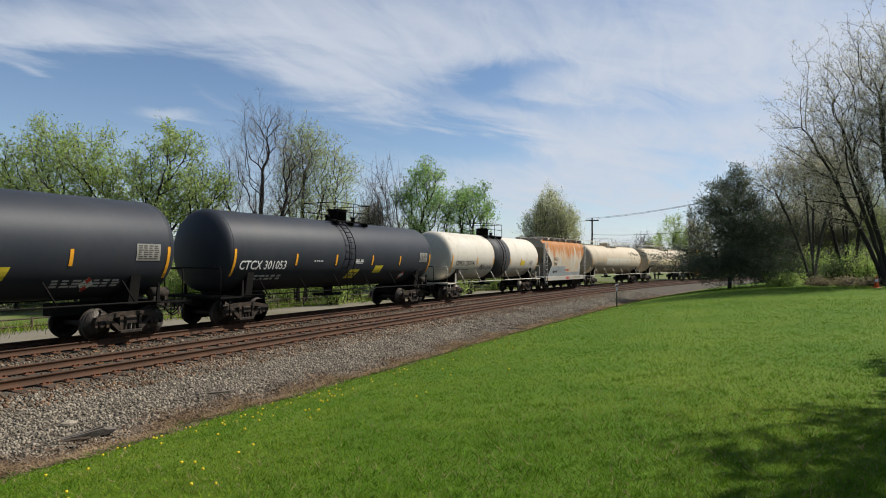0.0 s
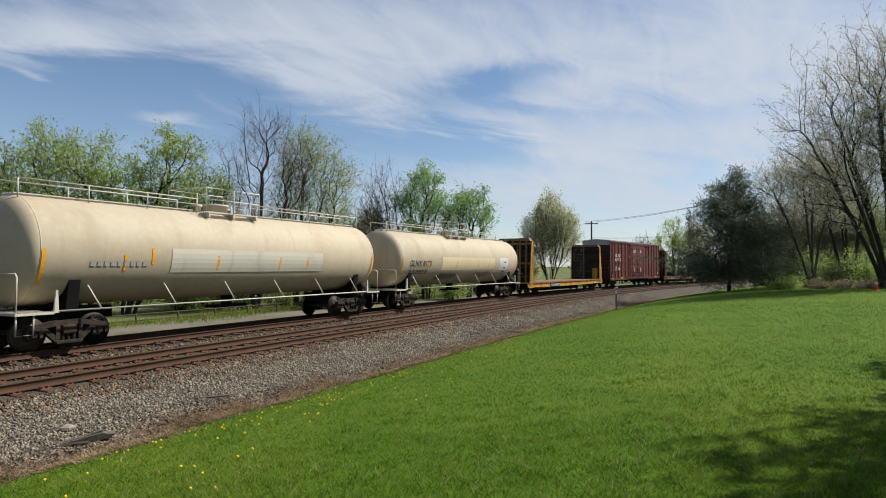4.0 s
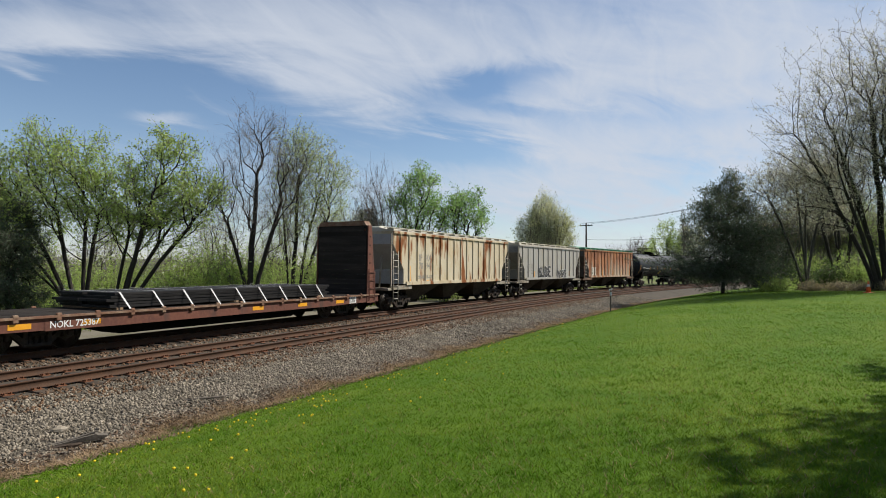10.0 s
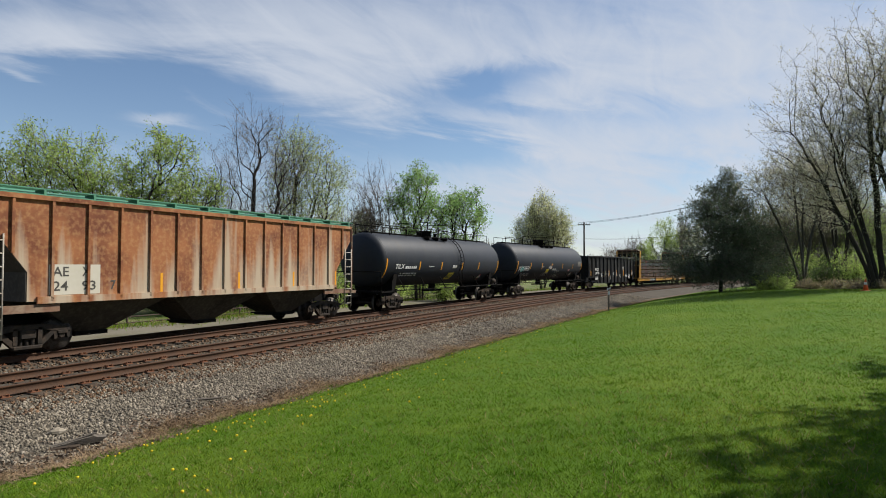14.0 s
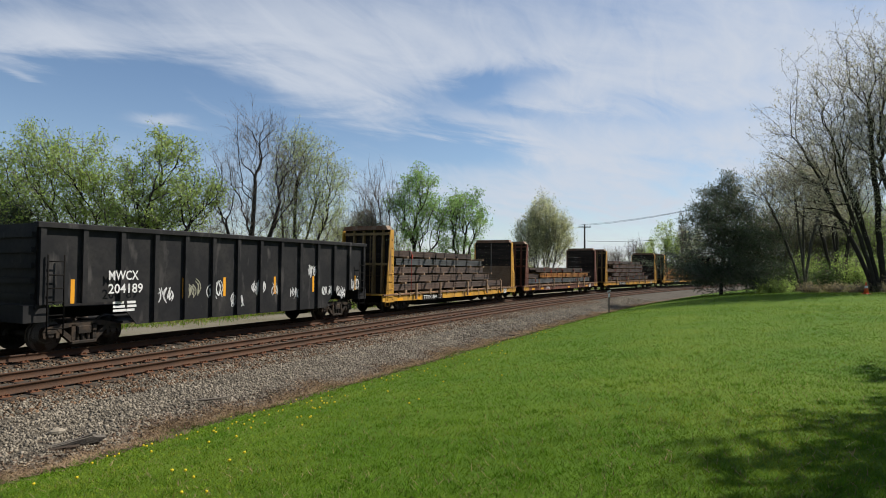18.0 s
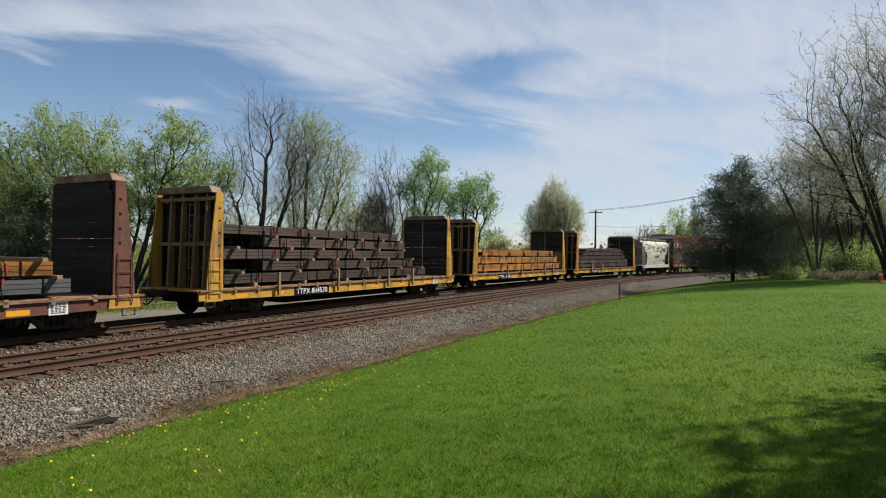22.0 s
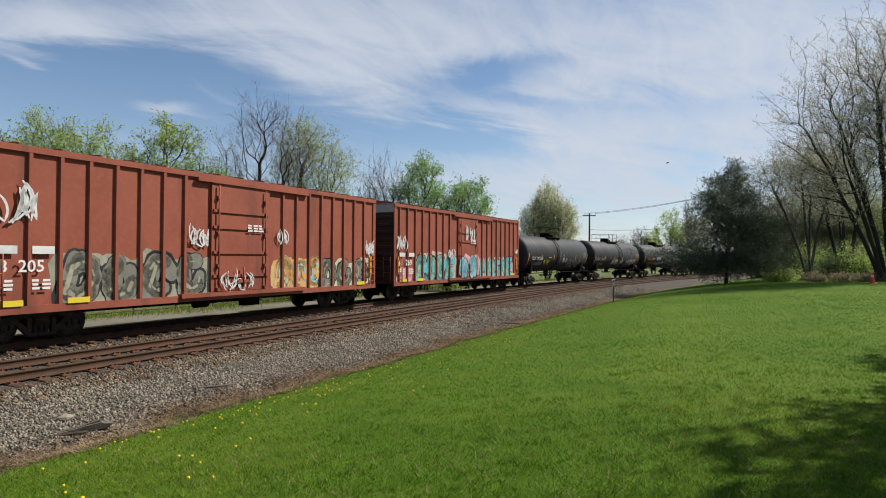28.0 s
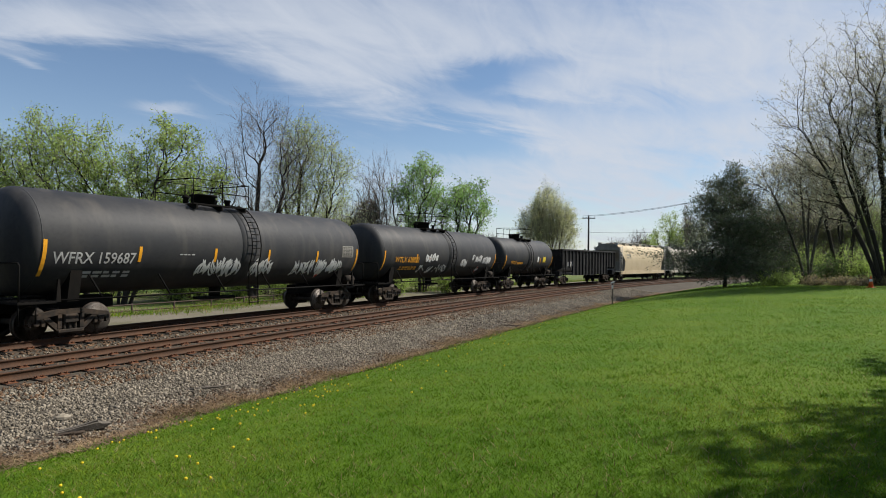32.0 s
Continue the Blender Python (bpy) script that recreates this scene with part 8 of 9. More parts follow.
def mixed_freight():
    car, L, sk = bulkhead_flat((-6.45, 12.05), "empty yellow bulkhead flat car with a bare plank deck", M_YELLOW, M_BOARD, 1)
    sill_marks(car, sk, "TTPX 806420", -4.6, 0.62)
    part("placard_board", Shape().box(L / 2 - 1.12, -1.3, 1.02, L / 2 - 1.05, -0.8, 2.1).mesh("placard_board", M_YELLOW), car)

    half = 8.45
    ribs = [-half + 0.75, -half + 1.6, -half + 2.55, -half + 3.6, -half + 4.65, -half + 5.6, -2.25, 2.25, 3.3, 4.3, 5.3, 6.3, 7.3]
    car, L, sk = boxcar((14.12, 31.02), "maroon boxcar with double plug doors and white lettering", M_MAROON, ribs, (-2.15, 2.15), "grid", M_ENDGREY)
    up = lambda a, b: sk(a, b) - 0.09
    write(car, "NK  CR", -7.0, 3.3, 0.32, M_WHITE, up)
    write(car, "66  92  6", -7.05, 2.85, 0.32, M_WHITE, up)
    for i, line in enumerate(("LD LMT", "LT WT", "CU FT")):
        write(car, line, -7.0, 2.17 - 0.15 * i, 0.10, M_WHITE, up)
    bars(car, -6.05, 1.87, 0.42, 0.38, 3, 1, M_WHITE, up, 3)
    patch(car, "yellow_sign", [(-7.95, 1.3), (-7.4, 1.3), (-7.4, 1.44), (-7.95, 1.44)], M_SIGN, lambda a, b: sk(a, b) - 0.05)
    for x in (-1.6, 0.5):
        for i, (line, wide) in enumerate((("CLOSE AND LOCK", 0.95), ("DOORS BEFORE", 0.82), ("MOVING CAR", 0.70))):
            write(car, line, x + 0.1, 4.12 - 0.135 * i, 0.095, M_WHITE, lambda a, b: sk(a, b) - 0.15, width=wide)
        write(car, "CLOSE", x + 0.0, 2.22, 0.085, M_WHITE, lambda a, b: sk(a, b) - 0.15, width=0.28)
        write(car, "OPEN", x + 0.38, 2.18, 0.07, M_WHITE, lambda a, b: sk(a, b) - 0.15, width=0.20)
        spec_table(car, x + 0.35, 1.65, lambda a, b: sk(a, b) - 0.15, 0.26, 0.42)
    for x in (-8.0, -5.2, -3.0, 3.0, 6.6):
        patch(car, "reflective_strip", [(x, 0.95), (x + 0.6, 0.95), (x + 0.6, 1.07), (x, 1.07)], M_STRIP, lambda a, b: sk(a, b) - 0.075)
    patch(car, "yellow_sign", [(7.3, 1.35), (7.9, 1.35), (7.9, 1.52), (7.3, 1.52)], M_SIGN, lambda a, b: sk(a, b) - 0.05)
    patch(car, "yellow_sign", [(-8.0, 1.15), (-7.45, 1.15), (-7.45, 1.28), (-8.0, 1.28)], M_SIGN, lambda a, b: sk(a, b) - 0.05)

    car, L, sk = bulkhead_flat((32.81, 50.91), "brown bulkhead flat car loaded with dark steel plates", M_BROWN, M_BOARD, 2, plank=SOOTY_PLANK)
    sill_marks(car, sk, "NOKL 725387", -6.6, 0.65, back=M_BROWN, width=1.35, height=0.18)
    for li in range(5):
        for i in range(2):
            part("steel_plate", Shape().box(-4.8, -1.3 + i * 1.32, 0, 5.2, -0.02 + i * 1.32, 0.075, bevel=0.006).mesh("steel_plate", M_PLATESTEEL), car, m=pose(0.15 * math.sin(li * 2.1 + i), 0.02 * math.cos(li), 1.06 + li * 0.09))
    for x in (-4.5, 0.0, 4.7):
        part("timber_block", Shape().box(x - 0.1, -1.3, 0.992, x + 0.1, 1.3, 1.06).mesh("timber_block", M_BLOCK), car)
    for i in range(9):
        x = -4.3 + i * 1.12
        s = Shape()
        s.add([(x, -1.50, 0.98), (x + 0.06, -1.50, 0.98), (x - 0.22, -1.33, 1.52), (x - 0.28, -1.33, 1.52), (x - 0.22, 1.3, 1.53), (x - 0.28, 1.3, 1.53)], [(0, 1, 2, 3), (3, 2, 4, 5)])
        part("white_strap", s.mesh("white_strap", M_SPRAY), car, "pale webbing strap over the load")

    car, L, sk = hopper_car((51.75, 67.85), "cream covered hopper streaked with dark rust", M_CREAMRUST, M_CREAMHOP, M_TRIMDIRTY, posts=17, eave=4.12, end_mat=M_ENDGREY)
    for word, x, z, wd in (("IF", -5.05, 2.62, 0.36), ("RX", -4.25, 2.62, 0.55), ("70", -5.05, 2.18, 0.46), ("941", -4.27, 2.18, 0.6)):
        write(car, word, x, z, 0.36, M_GREYINK, sk, width=wd)
    bars(car, -5.1, 1.66, 1.6, 0.2, 2, 4, M_GREYINK, sk, 2)
    patch(car, "reflective_strip", [(-6.0, 1.5), (-5.9, 1.5), (-5.9, 2.35), (-6.0, 2.35)], M_STRIP, sk)
    patch(car, "reflective_strip", [(-4.2, 1.43), (-3.9, 1.43), (-3.9, 1.55), (-4.2, 1.55)], M_STRIP, sk)
    car, L, sk = hopper_car((69.25, 84.15), "light grey covered hopper with white and black graffiti", M_GREYHOP, M_CREAMHOP, M_TRIMDIRTY, posts=13, eave=4.04, end_mat=M_ENDSHADED_PALE)
    for word, x, z in (("AE", -5.48, 2.25), ("QX", -4.68, 2.25), ("47", -5.48, 1.78), ("22", -4.68, 1.78)):
        write(car, word, x, z, 0.32, M_GREYINK, sk, width=0.52)
    bars(car, -5.6, 1.5, 0.9, 0.12, 1, 4, M_GREYINK, sk, 2)
    mural(car, -3.25, 1.45, 2.6, 0.95, flat_side(-1.57), 7, 5, M_DARKSPRAY, M_SPRAY, word="SLADE", splash=M_GREYINK)
    mural(car, 1.0, 1.42, 2.2, 0.70, flat_side(-1.57), 8, 5, M_DARKSPRAY, M_SPRAY, word="MASKE", splash=M_GREYINK)
    for x in (-4.05, 4.1):
        patch(car, "reflective_strip", [(x, 1.5), (x + 0.1, 1.5), (x + 0.1, 2.0), (x, 2.0)], M_STRIP, sk)
    car, L, sk = hopper_car((84.95, 100.75), "rust-red covered hopper with a green roof walkway", M_RUSTHOP, M_GREENROOF, M_TRIMRUST, posts=15, eave=4.12)
    patch(car, "number_panel", [(-5.9, 1.55), (-4.5, 1.55), (-4.5, 2.35), (-5.9, 2.35)], M_CREAMHOP, sk, "pale lettering panel")
    for word, x, z, wd in (("AE", -5.8, 2.04, 0.42), ("X", -5.01, 2.04, 0.20), ("24", -5.8, 1.66, 0.40), ("93", -5.03, 1.66, 0.40), ("7", -4.2, 1.66, 0.17)):
        write(car, word, x, z, 0.25, M_INK, lambda a, b: sk(a, b) - 0.004, width=wd)
    for x in (-2.55, 0.65, 3.55, 6.3):
        patch(car, "reflective_strip", [(x, 1.5), (x + 0.09, 1.5), (x + 0.09, 2.1), (x, 2.1)], M_STRIP, sk)

    car, L, sk = tank_car((103.01, 118.51), BLACK_TANK, M_BLACK, R=1.42, zc=2.66, strips=SIX, ladder_x=1.2, manway_x=-0.9, walkway="long")
    dress_tank(car, L, sk, "TILX", -6.3, 2.2, 0.24, M_WHITE, table=False, width=0.9)
    bars(car, -5.3, 2.2, 1.2, 0.22, 1, 6, M_WHITE, sk, 8)
    car, L, sk = tank_car((120.95, 137.30), "black tank car with white stencils and faint graffiti", M_BLACK, R=1.5, zc=2.68, strips=(-5.0, -2.6, -0.4, 2.25, 4.95), ladder_x=None, manway_x=0.1, dome=0.42, walkway="long")
    dress_tank(car, L, sk, "IARX 58656", -7.2, 2.0, 0.34, M_WHITE, sign=False, width=2.0)
    patch(car, "yellow_sign", [(-1.5, 1.78), (-0.85, 1.78), (-0.8, 2.12), (-1.45, 2.12)], M_SIGN, sk, "yellow painted notice", cuts=3)
    patch(car, "pale_notice", [(4.0, 1.9), (4.35, 1.9), (4.4, 2.08), (4.05, 2.08)], M_PINK, sk, "pale red notice", cuts=3)
    up = lambda a, b: sk(a, b) - 0.015
    tag(car, -6.9, 1.9, 0.7, 0.5, M_TEAL, up, 41, 3, 0.04)
    tag(car, -1.05, 2.1, 0.7, 0.3, M_SPRAY, up, 42, 4, 0.035)
    tag(car, -0.1, 1.95, 0.8, 0.28, M_SPRAY, up, 44, 4, 0.035)
    tag(car, 0.7, 1.8, 1.0, 0.28, M_ENDGREY, up, 45, 5, 0.03)
    tag(car, -2.1, 1.5, 1.2, 0.4, M_ENDGREY, up, 46, 4, 0.03)
    tag(car, 0.3, 1.35, 1.8, 0.36, M_ENDGREY, up, 43, 5, 0.03)

    car, L, sk = gondola((138.20, 153.50), "black high-sided gondola with white scrawls", M_GONDOLA)
    up = lambda a, b: sk(a, b) - 0.1
    write(car, "MWCX", -5.5, 1.92, 0.27, M_WHITE, up, width=0.95)
    write(car, "204189", -5.5, 1.54, 0.27, M_WHITE, up, width=1.1)
    bars(car, -5.3, 1.0, 0.9, 0.34, 3, 2, M_WHITE, sk, 2)
    rng = random.Random(5)
    for i in range(11):
        x = -4.0 + i * 1.02
        tag(car, x + 0.1, rng.uniform(0.9, 1.3) if i != 7 else 1.9, 0.62, rng.uniform(0.45, 0.65), M_SPRAY if i != 1 else M_OLIVE, sk, 50 + i, 3, 0.035)
    for x in (-6.5, -2.9, -1.2, 1.3, 3.6, 6.6):
        patch(car, "reflective_strip", [(x, 1.3), (x + 0.11, 1.3), (x + 0.11, 1.95), (x, 1.95)], M_STRIP, sk)




def steel_loads():
    car, L, sk = bulkhead_flat((154.84, 172.94), "yellow bulkhead flat car stacked with dark steel beams", M_YELLOW, M_BOARD, 3, plate=M_TANPLATE)
    sill_marks(car, sk, "TTPX 804177", -4.9, 0.6, width=2.1)
    beam_load(car, 0.98, [(-7.9, 14.6, 0.34, 6, M_STEEL), (-7.9, 12.6, 0.36, 6, M_STEEL), (-7.9, 11.2, 0.34, 6, M_STEEL), (-7.2, 10.6, 0.34, 6, M_BLUESTEEL), (-7.9, 9.4, 0.30, 6, M_STEEL)], 3, stakes=(-5.9, -3.2, 0.4, 3.4, 5.8))
    car, L, sk = bulkhead_flat((174.39, 193.19), "brown and yellow bulkhead flat car with steel beams", M_BROWN, M_BOARD, 4)
    sill_marks(car, sk, "TTPX", -4.6, 0.6, back=M_BROWN, width=0.85)
    for k in (-1, 1):
        patch(car, "yellow_paint", [(k * 8.7 - 0.5, 0.62), (k * 8.7 + 0.5, 0.62), (k * 8.7 + 0.45, 1.0), (k * 8.7 - 0.45, 1.0)], M_YELLOW, lambda a, b: sk(a, b) - 0.03, "worn yellow paint on the end")
    beam_load(car, 0.98, [(-8.0, 15.4, 0.36, 6, M_BLUESTEEL), (-5.4, 12.2, 0.36, 6, M_RUSTSTEEL), (-6.0, 11.4, 0.34, 6, M_STEEL)], 4, binders=5, stakes=(-6.4, -3.1, 2.9, 4.7))
    part("steel_beam", i_beam(0.5, 0.36, 2.6).mesh("steel_beam", M_STEEL), car, m=pose(-6.7, -0.9, 1.56))
    car, L, sk = bulkhead_flat((195.06, 213.56), "yellow bulkhead flat car stacked high with dark steel beams", M_YELLOW, M_BOARD, 5)
    sill_marks(car, sk, "TTPX 804530", -4.5, 0.62)
    beam_load(car, 0.98, [(-8.0, 14.0, 0.34, 5, M_STEEL), (-6.2, 10.8, 0.34, 5, M_STEEL), (-8.0, 12.0, 0.34, 5, M_STEEL), (-6.2, 9.9, 0.34, 5, M_STEEL), (-8.0, 11.4, 0.32, 5, M_STEEL)], 5, binders=4, stakes=(-5.6, -2.0, 1.9, 4.2))
    car, L, sk = bulkhead_flat((215.64, 233.74), "yellow bulkhead flat car with rust-orange steel beams", M_YELLOW, M_BOARD, 6, plate=M_TANPLATE)
    sill_marks(car, sk, "TTPX 804486", -4.7, 0.62)
    beam_load(car, 0.98, [(-7.6, 15.2, 0.42, 5, M_RUSTSTEEL), (-7.8, 15.0, 0.42, 5, M_RUSTSTEEL), (-6.9, 13.0, 0.40, 5, M_RUSTSTEEL)], 6, stakes=(-3.6, -1.2, 3.6, 5.4))
    car, L, sk = bulkhead_flat((235.70, 254.00), "yellow bulkhead flat car with layered dark steel beams", M_YELLOW, M_BOARD, 7)
    sill_marks(car, sk, "TTPX 804114", -4.9, 0.62)
    beam_load(car, 0.98, [(-7.9, 14.6, 0.30, 7, M_STEEL), (-8.1, 14.4, 0.28, 7, M_STEEL), (-7.4, 13.2, 0.28, 7, M_STEEL), (-6.2, 11.6, 0.28, 6, M_STEEL), (-5.6, 10.4, 0.24, 6, M_STEEL)], 7, stakes=(-5.0, -2.2, 0.8, 3.4))


M_STONEGREY = material("grey_spray", (0.19, 0.185, 0.15), 0.65, second=(0.26, 0.25, 0.19), third=(0.14, 0.135, 0.11), scale=1.6, fine=6, amount=0.9, bump=0)
M_PALEBLUE = material("pale_blue_spray", (0.26, 0.52, 0.60), 0.6, second=(0.40, 0.58, 0.50), third=(0.12, 0.38, 0.58), scale=1.6, fine=6, amount=0.9, bump=0)
M_PALEYELLOW = material("pale_yellow_spray", (0.52, 0.54, 0.34), 0.6, second=(0.44, 0.42, 0.28), scale=1.6, fine=6, amount=0.9, bump=0)


M_PEACH = material("peach_spray", (0.58, 0.42, 0.36), 0.65, second=(0.60, 0.50, 0.45), third=(0.52, 0.30, 0.26), scale=1.4, fine=6, amount=0.9, bump=0)
M_DARKMAROON = material("dark_red_spray", (0.06, 0.014, 0.012), 0.6, scale=2, fine=9, amount=0.5, bump=0)


def rear_part():
    car, L, sk = round_hopper((255.66, 265.86), "short pale cream covered hopper with small graffiti", M_CREAMHOP, M_CREAMHOP, eave=4.0, sill_band=False)
    write(car, "MWCX", -3.5, 2.85, 0.24, M_GREYINK, sk)
    write(car, "301010", -3.4, 2.45, 0.24, M_GREYINK, sk)
    tag(car, -0.6, 1.95, 1.3, 0.5, M_DARKSPRAY, lambda a, b: sk(a, b) - 0.02, 61, 5, 0.05)
    tag(car, 2.3, 1.5, 0.9, 0.45, M_DARKSPRAY, lambda a, b: sk(a, b) - 0.02, 62, 4, 0.05)
    for x in (-3.9, 0.9, 3.4):
        patch(car, "reflective_strip", [(x, 1.4), (x + 0.1, 1.4), (x + 0.1, 2.0), (x, 2.0)], M_STRIP, sk)
    half = 8.55
    ribs = [-half + 0.62 + i * 0.78 for i in range(9)] + [2.05 + i * 0.78 for i in range(8)]
    ribs = [x for x in ribs if not -1.75 < x < 1.5]
    for ends, number, seed in (((267.30, 284.40), "18  205", 1), ((285.97, 303.07), "18  269", 2)):
        car, L, sk = boxcar(ends, "faded red boxcar with large graffiti along its lower side", M_BOXRED, ribs, (-1.45, 1.25), "posts", M_ENDGREY)
        up = lambda a, b: sk(a, b) - 0.085
        write(car, number, -8.1, 1.85, 0.30, M_WHITE, up)
        for x in (-8.0, -7.1):
            patch(car, "white_block", [(x, 2.3), (x + 0.55, 2.3), (x + 0.55, 2.5), (x, 2.5)], M_SPRAY, up, "painted-over block")
            bars(car, x, 1.4, 0.5, 0.3, 3, 2, M_WHITE, up, 3)
        bars(car, 0.1, 3.15, 0.8, 0.28, 3, 3, M_WHITE, lambda a, b: sk(a, b) - 0.16, 5)
        if seed == 1:
            mural(car, -6.5, 0.95, 5.0, 1.35, sk, 71, 4, M_STONEGREY, M_DARKSPRAY, M_OLIVE, splash=M_OLIVE)
            mural(car, 1.6, 0.98, 2.9, 1.2, sk, 72, 3, M_ORANGE, M_RUSTHOP, M_ORANGE, splash=M_PALEBLUE)
            mural(car, 4.3, 0.98, 3.6, 1.15, lambda a, b: sk(a, b) - 0.004, 73, 3, M_STONEGREY, M_DARKSPRAY, M_PALEYELLOW, splash=M_OLIVE)
            tag(car, -8.2, 3.1, 1.3, 1.1, M_SPRAY, up, 74, 3, 0.06)
            tag(car, -2.4, 2.5, 0.8, 0.8, M_SPRAY, up, 75, 3, 0.06)
            tag(car, 1.6, 2.7, 0.6, 0.7, M_SPRAY, up, 76, 2, 0.05)
            tag(car, 7.6, 2.3, 0.7, 0.8, M_SPRAY, up, 77, 3, 0.06)
            tag(car, -1.2, 1.1, 1.6, 0.7, M_SPRAY, lambda a, b: sk(a, b) - 0.16, 78, 4, 0.04)
        else:
            mural(car, -6.3, 0.92, 4.5, 1.45, sk, 81, 4, M_TEAL, M_DARKMAROON, M_PEACH, splash=M_PALEYELLOW)
            mural(car, -1.35, 1.1, 2.4, 1.25, lambda a, b: sk(a, b) - 0.16, 82, 2, M_PALEBLUE, M_DARKSPRAY, M_PINK, splash=M_TEAL)
            mural(car, 1.8, 0.95, 5.4, 1.25, sk, 83, 5, M_TEAL, M_DARKMAROON, M_PEACH, word="MASKE", splash=M_PALEYELLOW)
            tag(car, -0.9, 3.2, 1.5, 1.0, M_SPRAY, lambda a, b: sk(a, b) - 0.17, 84, 2, 0.09)
            tag(car, -8.3, 2.6, 0.9, 0.8, M_SPRAY, up, 85, 3, 0.06)
            tag(car, -2.6, 2.2, 0.7, 0.6, M_SPRAY, up, 86, 3, 0.06)
            tag(car, 7.6, 2.5, 0.5, 0.4, M_SPRAY, up, 87, 2, 0.05)
            patch(car, "pale_paint", [(-8.2, 0.95), (-6.7, 0.95), (-6.6, 1.7), (-8.2, 1.8)], M_PINK, sk, "pink background spray")
        for x in (-7.9, -6.2, 6.9):
            patch(car, "yellow_sign", [(x, 1.0), (x + 0.6, 1.0), (x + 0.6, 1.15), (x, 1.15)], M_SIGN, lambda a, b: sk(a, b) - 0.1)
        for x in (-8.15, 8.0):
            patch(car, "reflective_strip", [(x, 1.4), (x + 0.13, 1.4), (x + 0.13, 2.3), (x, 2.3)], M_STRIP, lambda a, b: sk(a, b) - 0.06)
    OLD = "weathered black tank car with white and yellow graffiti"
    car, L, sk = tank_car((304.66, 319.86), OLD, M_OLDBLACK, R=1.48, zc=2.62, strips=(-4.3, -1.7, 0.65, 3.7), ladder_x=-0.9, manway_x=-0.25, band=(-0.95, 0.05))
    dress_tank(car, L, sk, "TILX 290208", -6.3, 2.12, 0.26, M_WHITE, sign=False, width=2.2)
    up = lambda a, b: sk(a, b) - 0.02
    tag(car, -5.2, 1.6, 1.1, 0.4, M_ENDGREY, up, 91, 4, 0.045)
    tag(car, -3.9, 1.7, 1.3, 0.45, M_SIGN, up, 92, 4, 0.045)
    mural(car, 2.1, 1.55, 3.1, 0.55, up, 93, 6, M_OLDBLACK, M_SPRAY)
    tag(car, 0.4, 1.85, 1.3, 0.5, M_SPRAY, up, 94, 4, 0.04)
    car, L, sk = tank_car((321.13, 336.23), OLD, M_OLDBLACK, R=1.48, zc=2.62, strips=(-4.2, -1.35, 1.2, 4.05), ladder_x=0.45, manway_x=-0.6, band=(-0.1, 0.75))
    dress_tank(car, L, sk, "WFRX 159687", -6.68, 2.04, 0.31, M_ENDGREY, sign=False)
    up = lambda a, b: sk(a, b) - 0.02
    for x, w, seed in ((-2.0, 1.3, 95), (-0.75, 0.6, 99), (0.45, 1.2, 96), (2.7, 1.3, 97), (4.15, 0.6, 98), (4.95, 0.8, 100)):
        tag(car, x, 1.6, w, 0.6, M_SPRAY, up, seed, 5, 0.06)
    car, L, sk = tank_car((337.43, 352.38), OLD, M_OLDBLACK, R=1.46, zc=2.6, strips=(-3.75,), ladder_x=0.5, manway_x=-0.8, band=(0.0, 0.7))
    dress_tank(car, L, sk, "WTLX 628022", -5.85, 2.08, 0.28, M_STRIP, sign=False, table=False)
    up = lambda a, b: sk(a, b) - 0.02
    for x, w, z, seed in ((-2.8, 1.4, 2.1, 101), (-3.4, 3.5, 1.5, 102), (1.7, 0.8, 1.8, 103), (3.1, 1.6, 2.1, 104), (4.8, 1.2, 2.0, 105)):
        tag(car, x, z, w, 0.5, M_SPRAY, up, seed, 4, 0.06)
    car, L, sk = tank_car((353.18, 363.78), "short black tank car with yellow lettering", M_OLDBLACK, R=1.4, zc=2.55, strips=(2.0,), ladder_x=0.0, manway_x=-0.2, band=(-0.5, 0.4))
    write(car, "WTLX", -3.7, 1.95, 0.26, M_STRIP, sk, width=1.0)
    bars(car, -2.55, 1.95, 1.1, 0.24, 1, 5, M_STRIP, sk, 5)
    patch(car, "yellow_sign", [(2.6, 2.1), (3.2, 2.1), (3.2, 2.55), (2.6, 2.55)], M_SIGN, sk, "yellow painted notice", cuts=3)
    patch(car, "white_block", [(1.4, 2.1), (1.7, 2.1), (1.7, 2.55), (1.4, 2.55)], M_WHITE, sk, cuts=3)
    car, L, sk = gondola((365.18, 380.68), "black open hopper car with rows of side posts", M_GONDOLA, top=3.3, bottom=1.1, posts=18)
    for i in range(4):
        tag(car, -6.6 + i * 0.5, 1.7, 0.4, 0.5, M_SPRAY, sk, 110 + i, 1, 0.07)
    for ends in ((381.98, 398.68), (399.98, 415.68)):
        car, L, sk = round_hopper(ends, "long pale cream covered hopper", M_TANHOP if ends[0] < 385 else M_WHITETANK, M_GALV, chutes=3, eave=4.05, sill_band=False)
        bars(car, -6.0, 2.6, 1.4, 0.6, 2, 4, M_GREYINK, sk, 3)
    for ends in ((416.98, 431.58), (432.98, 447.58), (448.98, 463.58)):
        hopper_car(ends, "light grey covered hopper", M_GREYHOP, M_CREAMHOP, M_CREAMHOP, posts=13)


tanks_first()
rusty_hopper()
cream_tanks()
mixed_freight()
steel_loads()
rear_part()

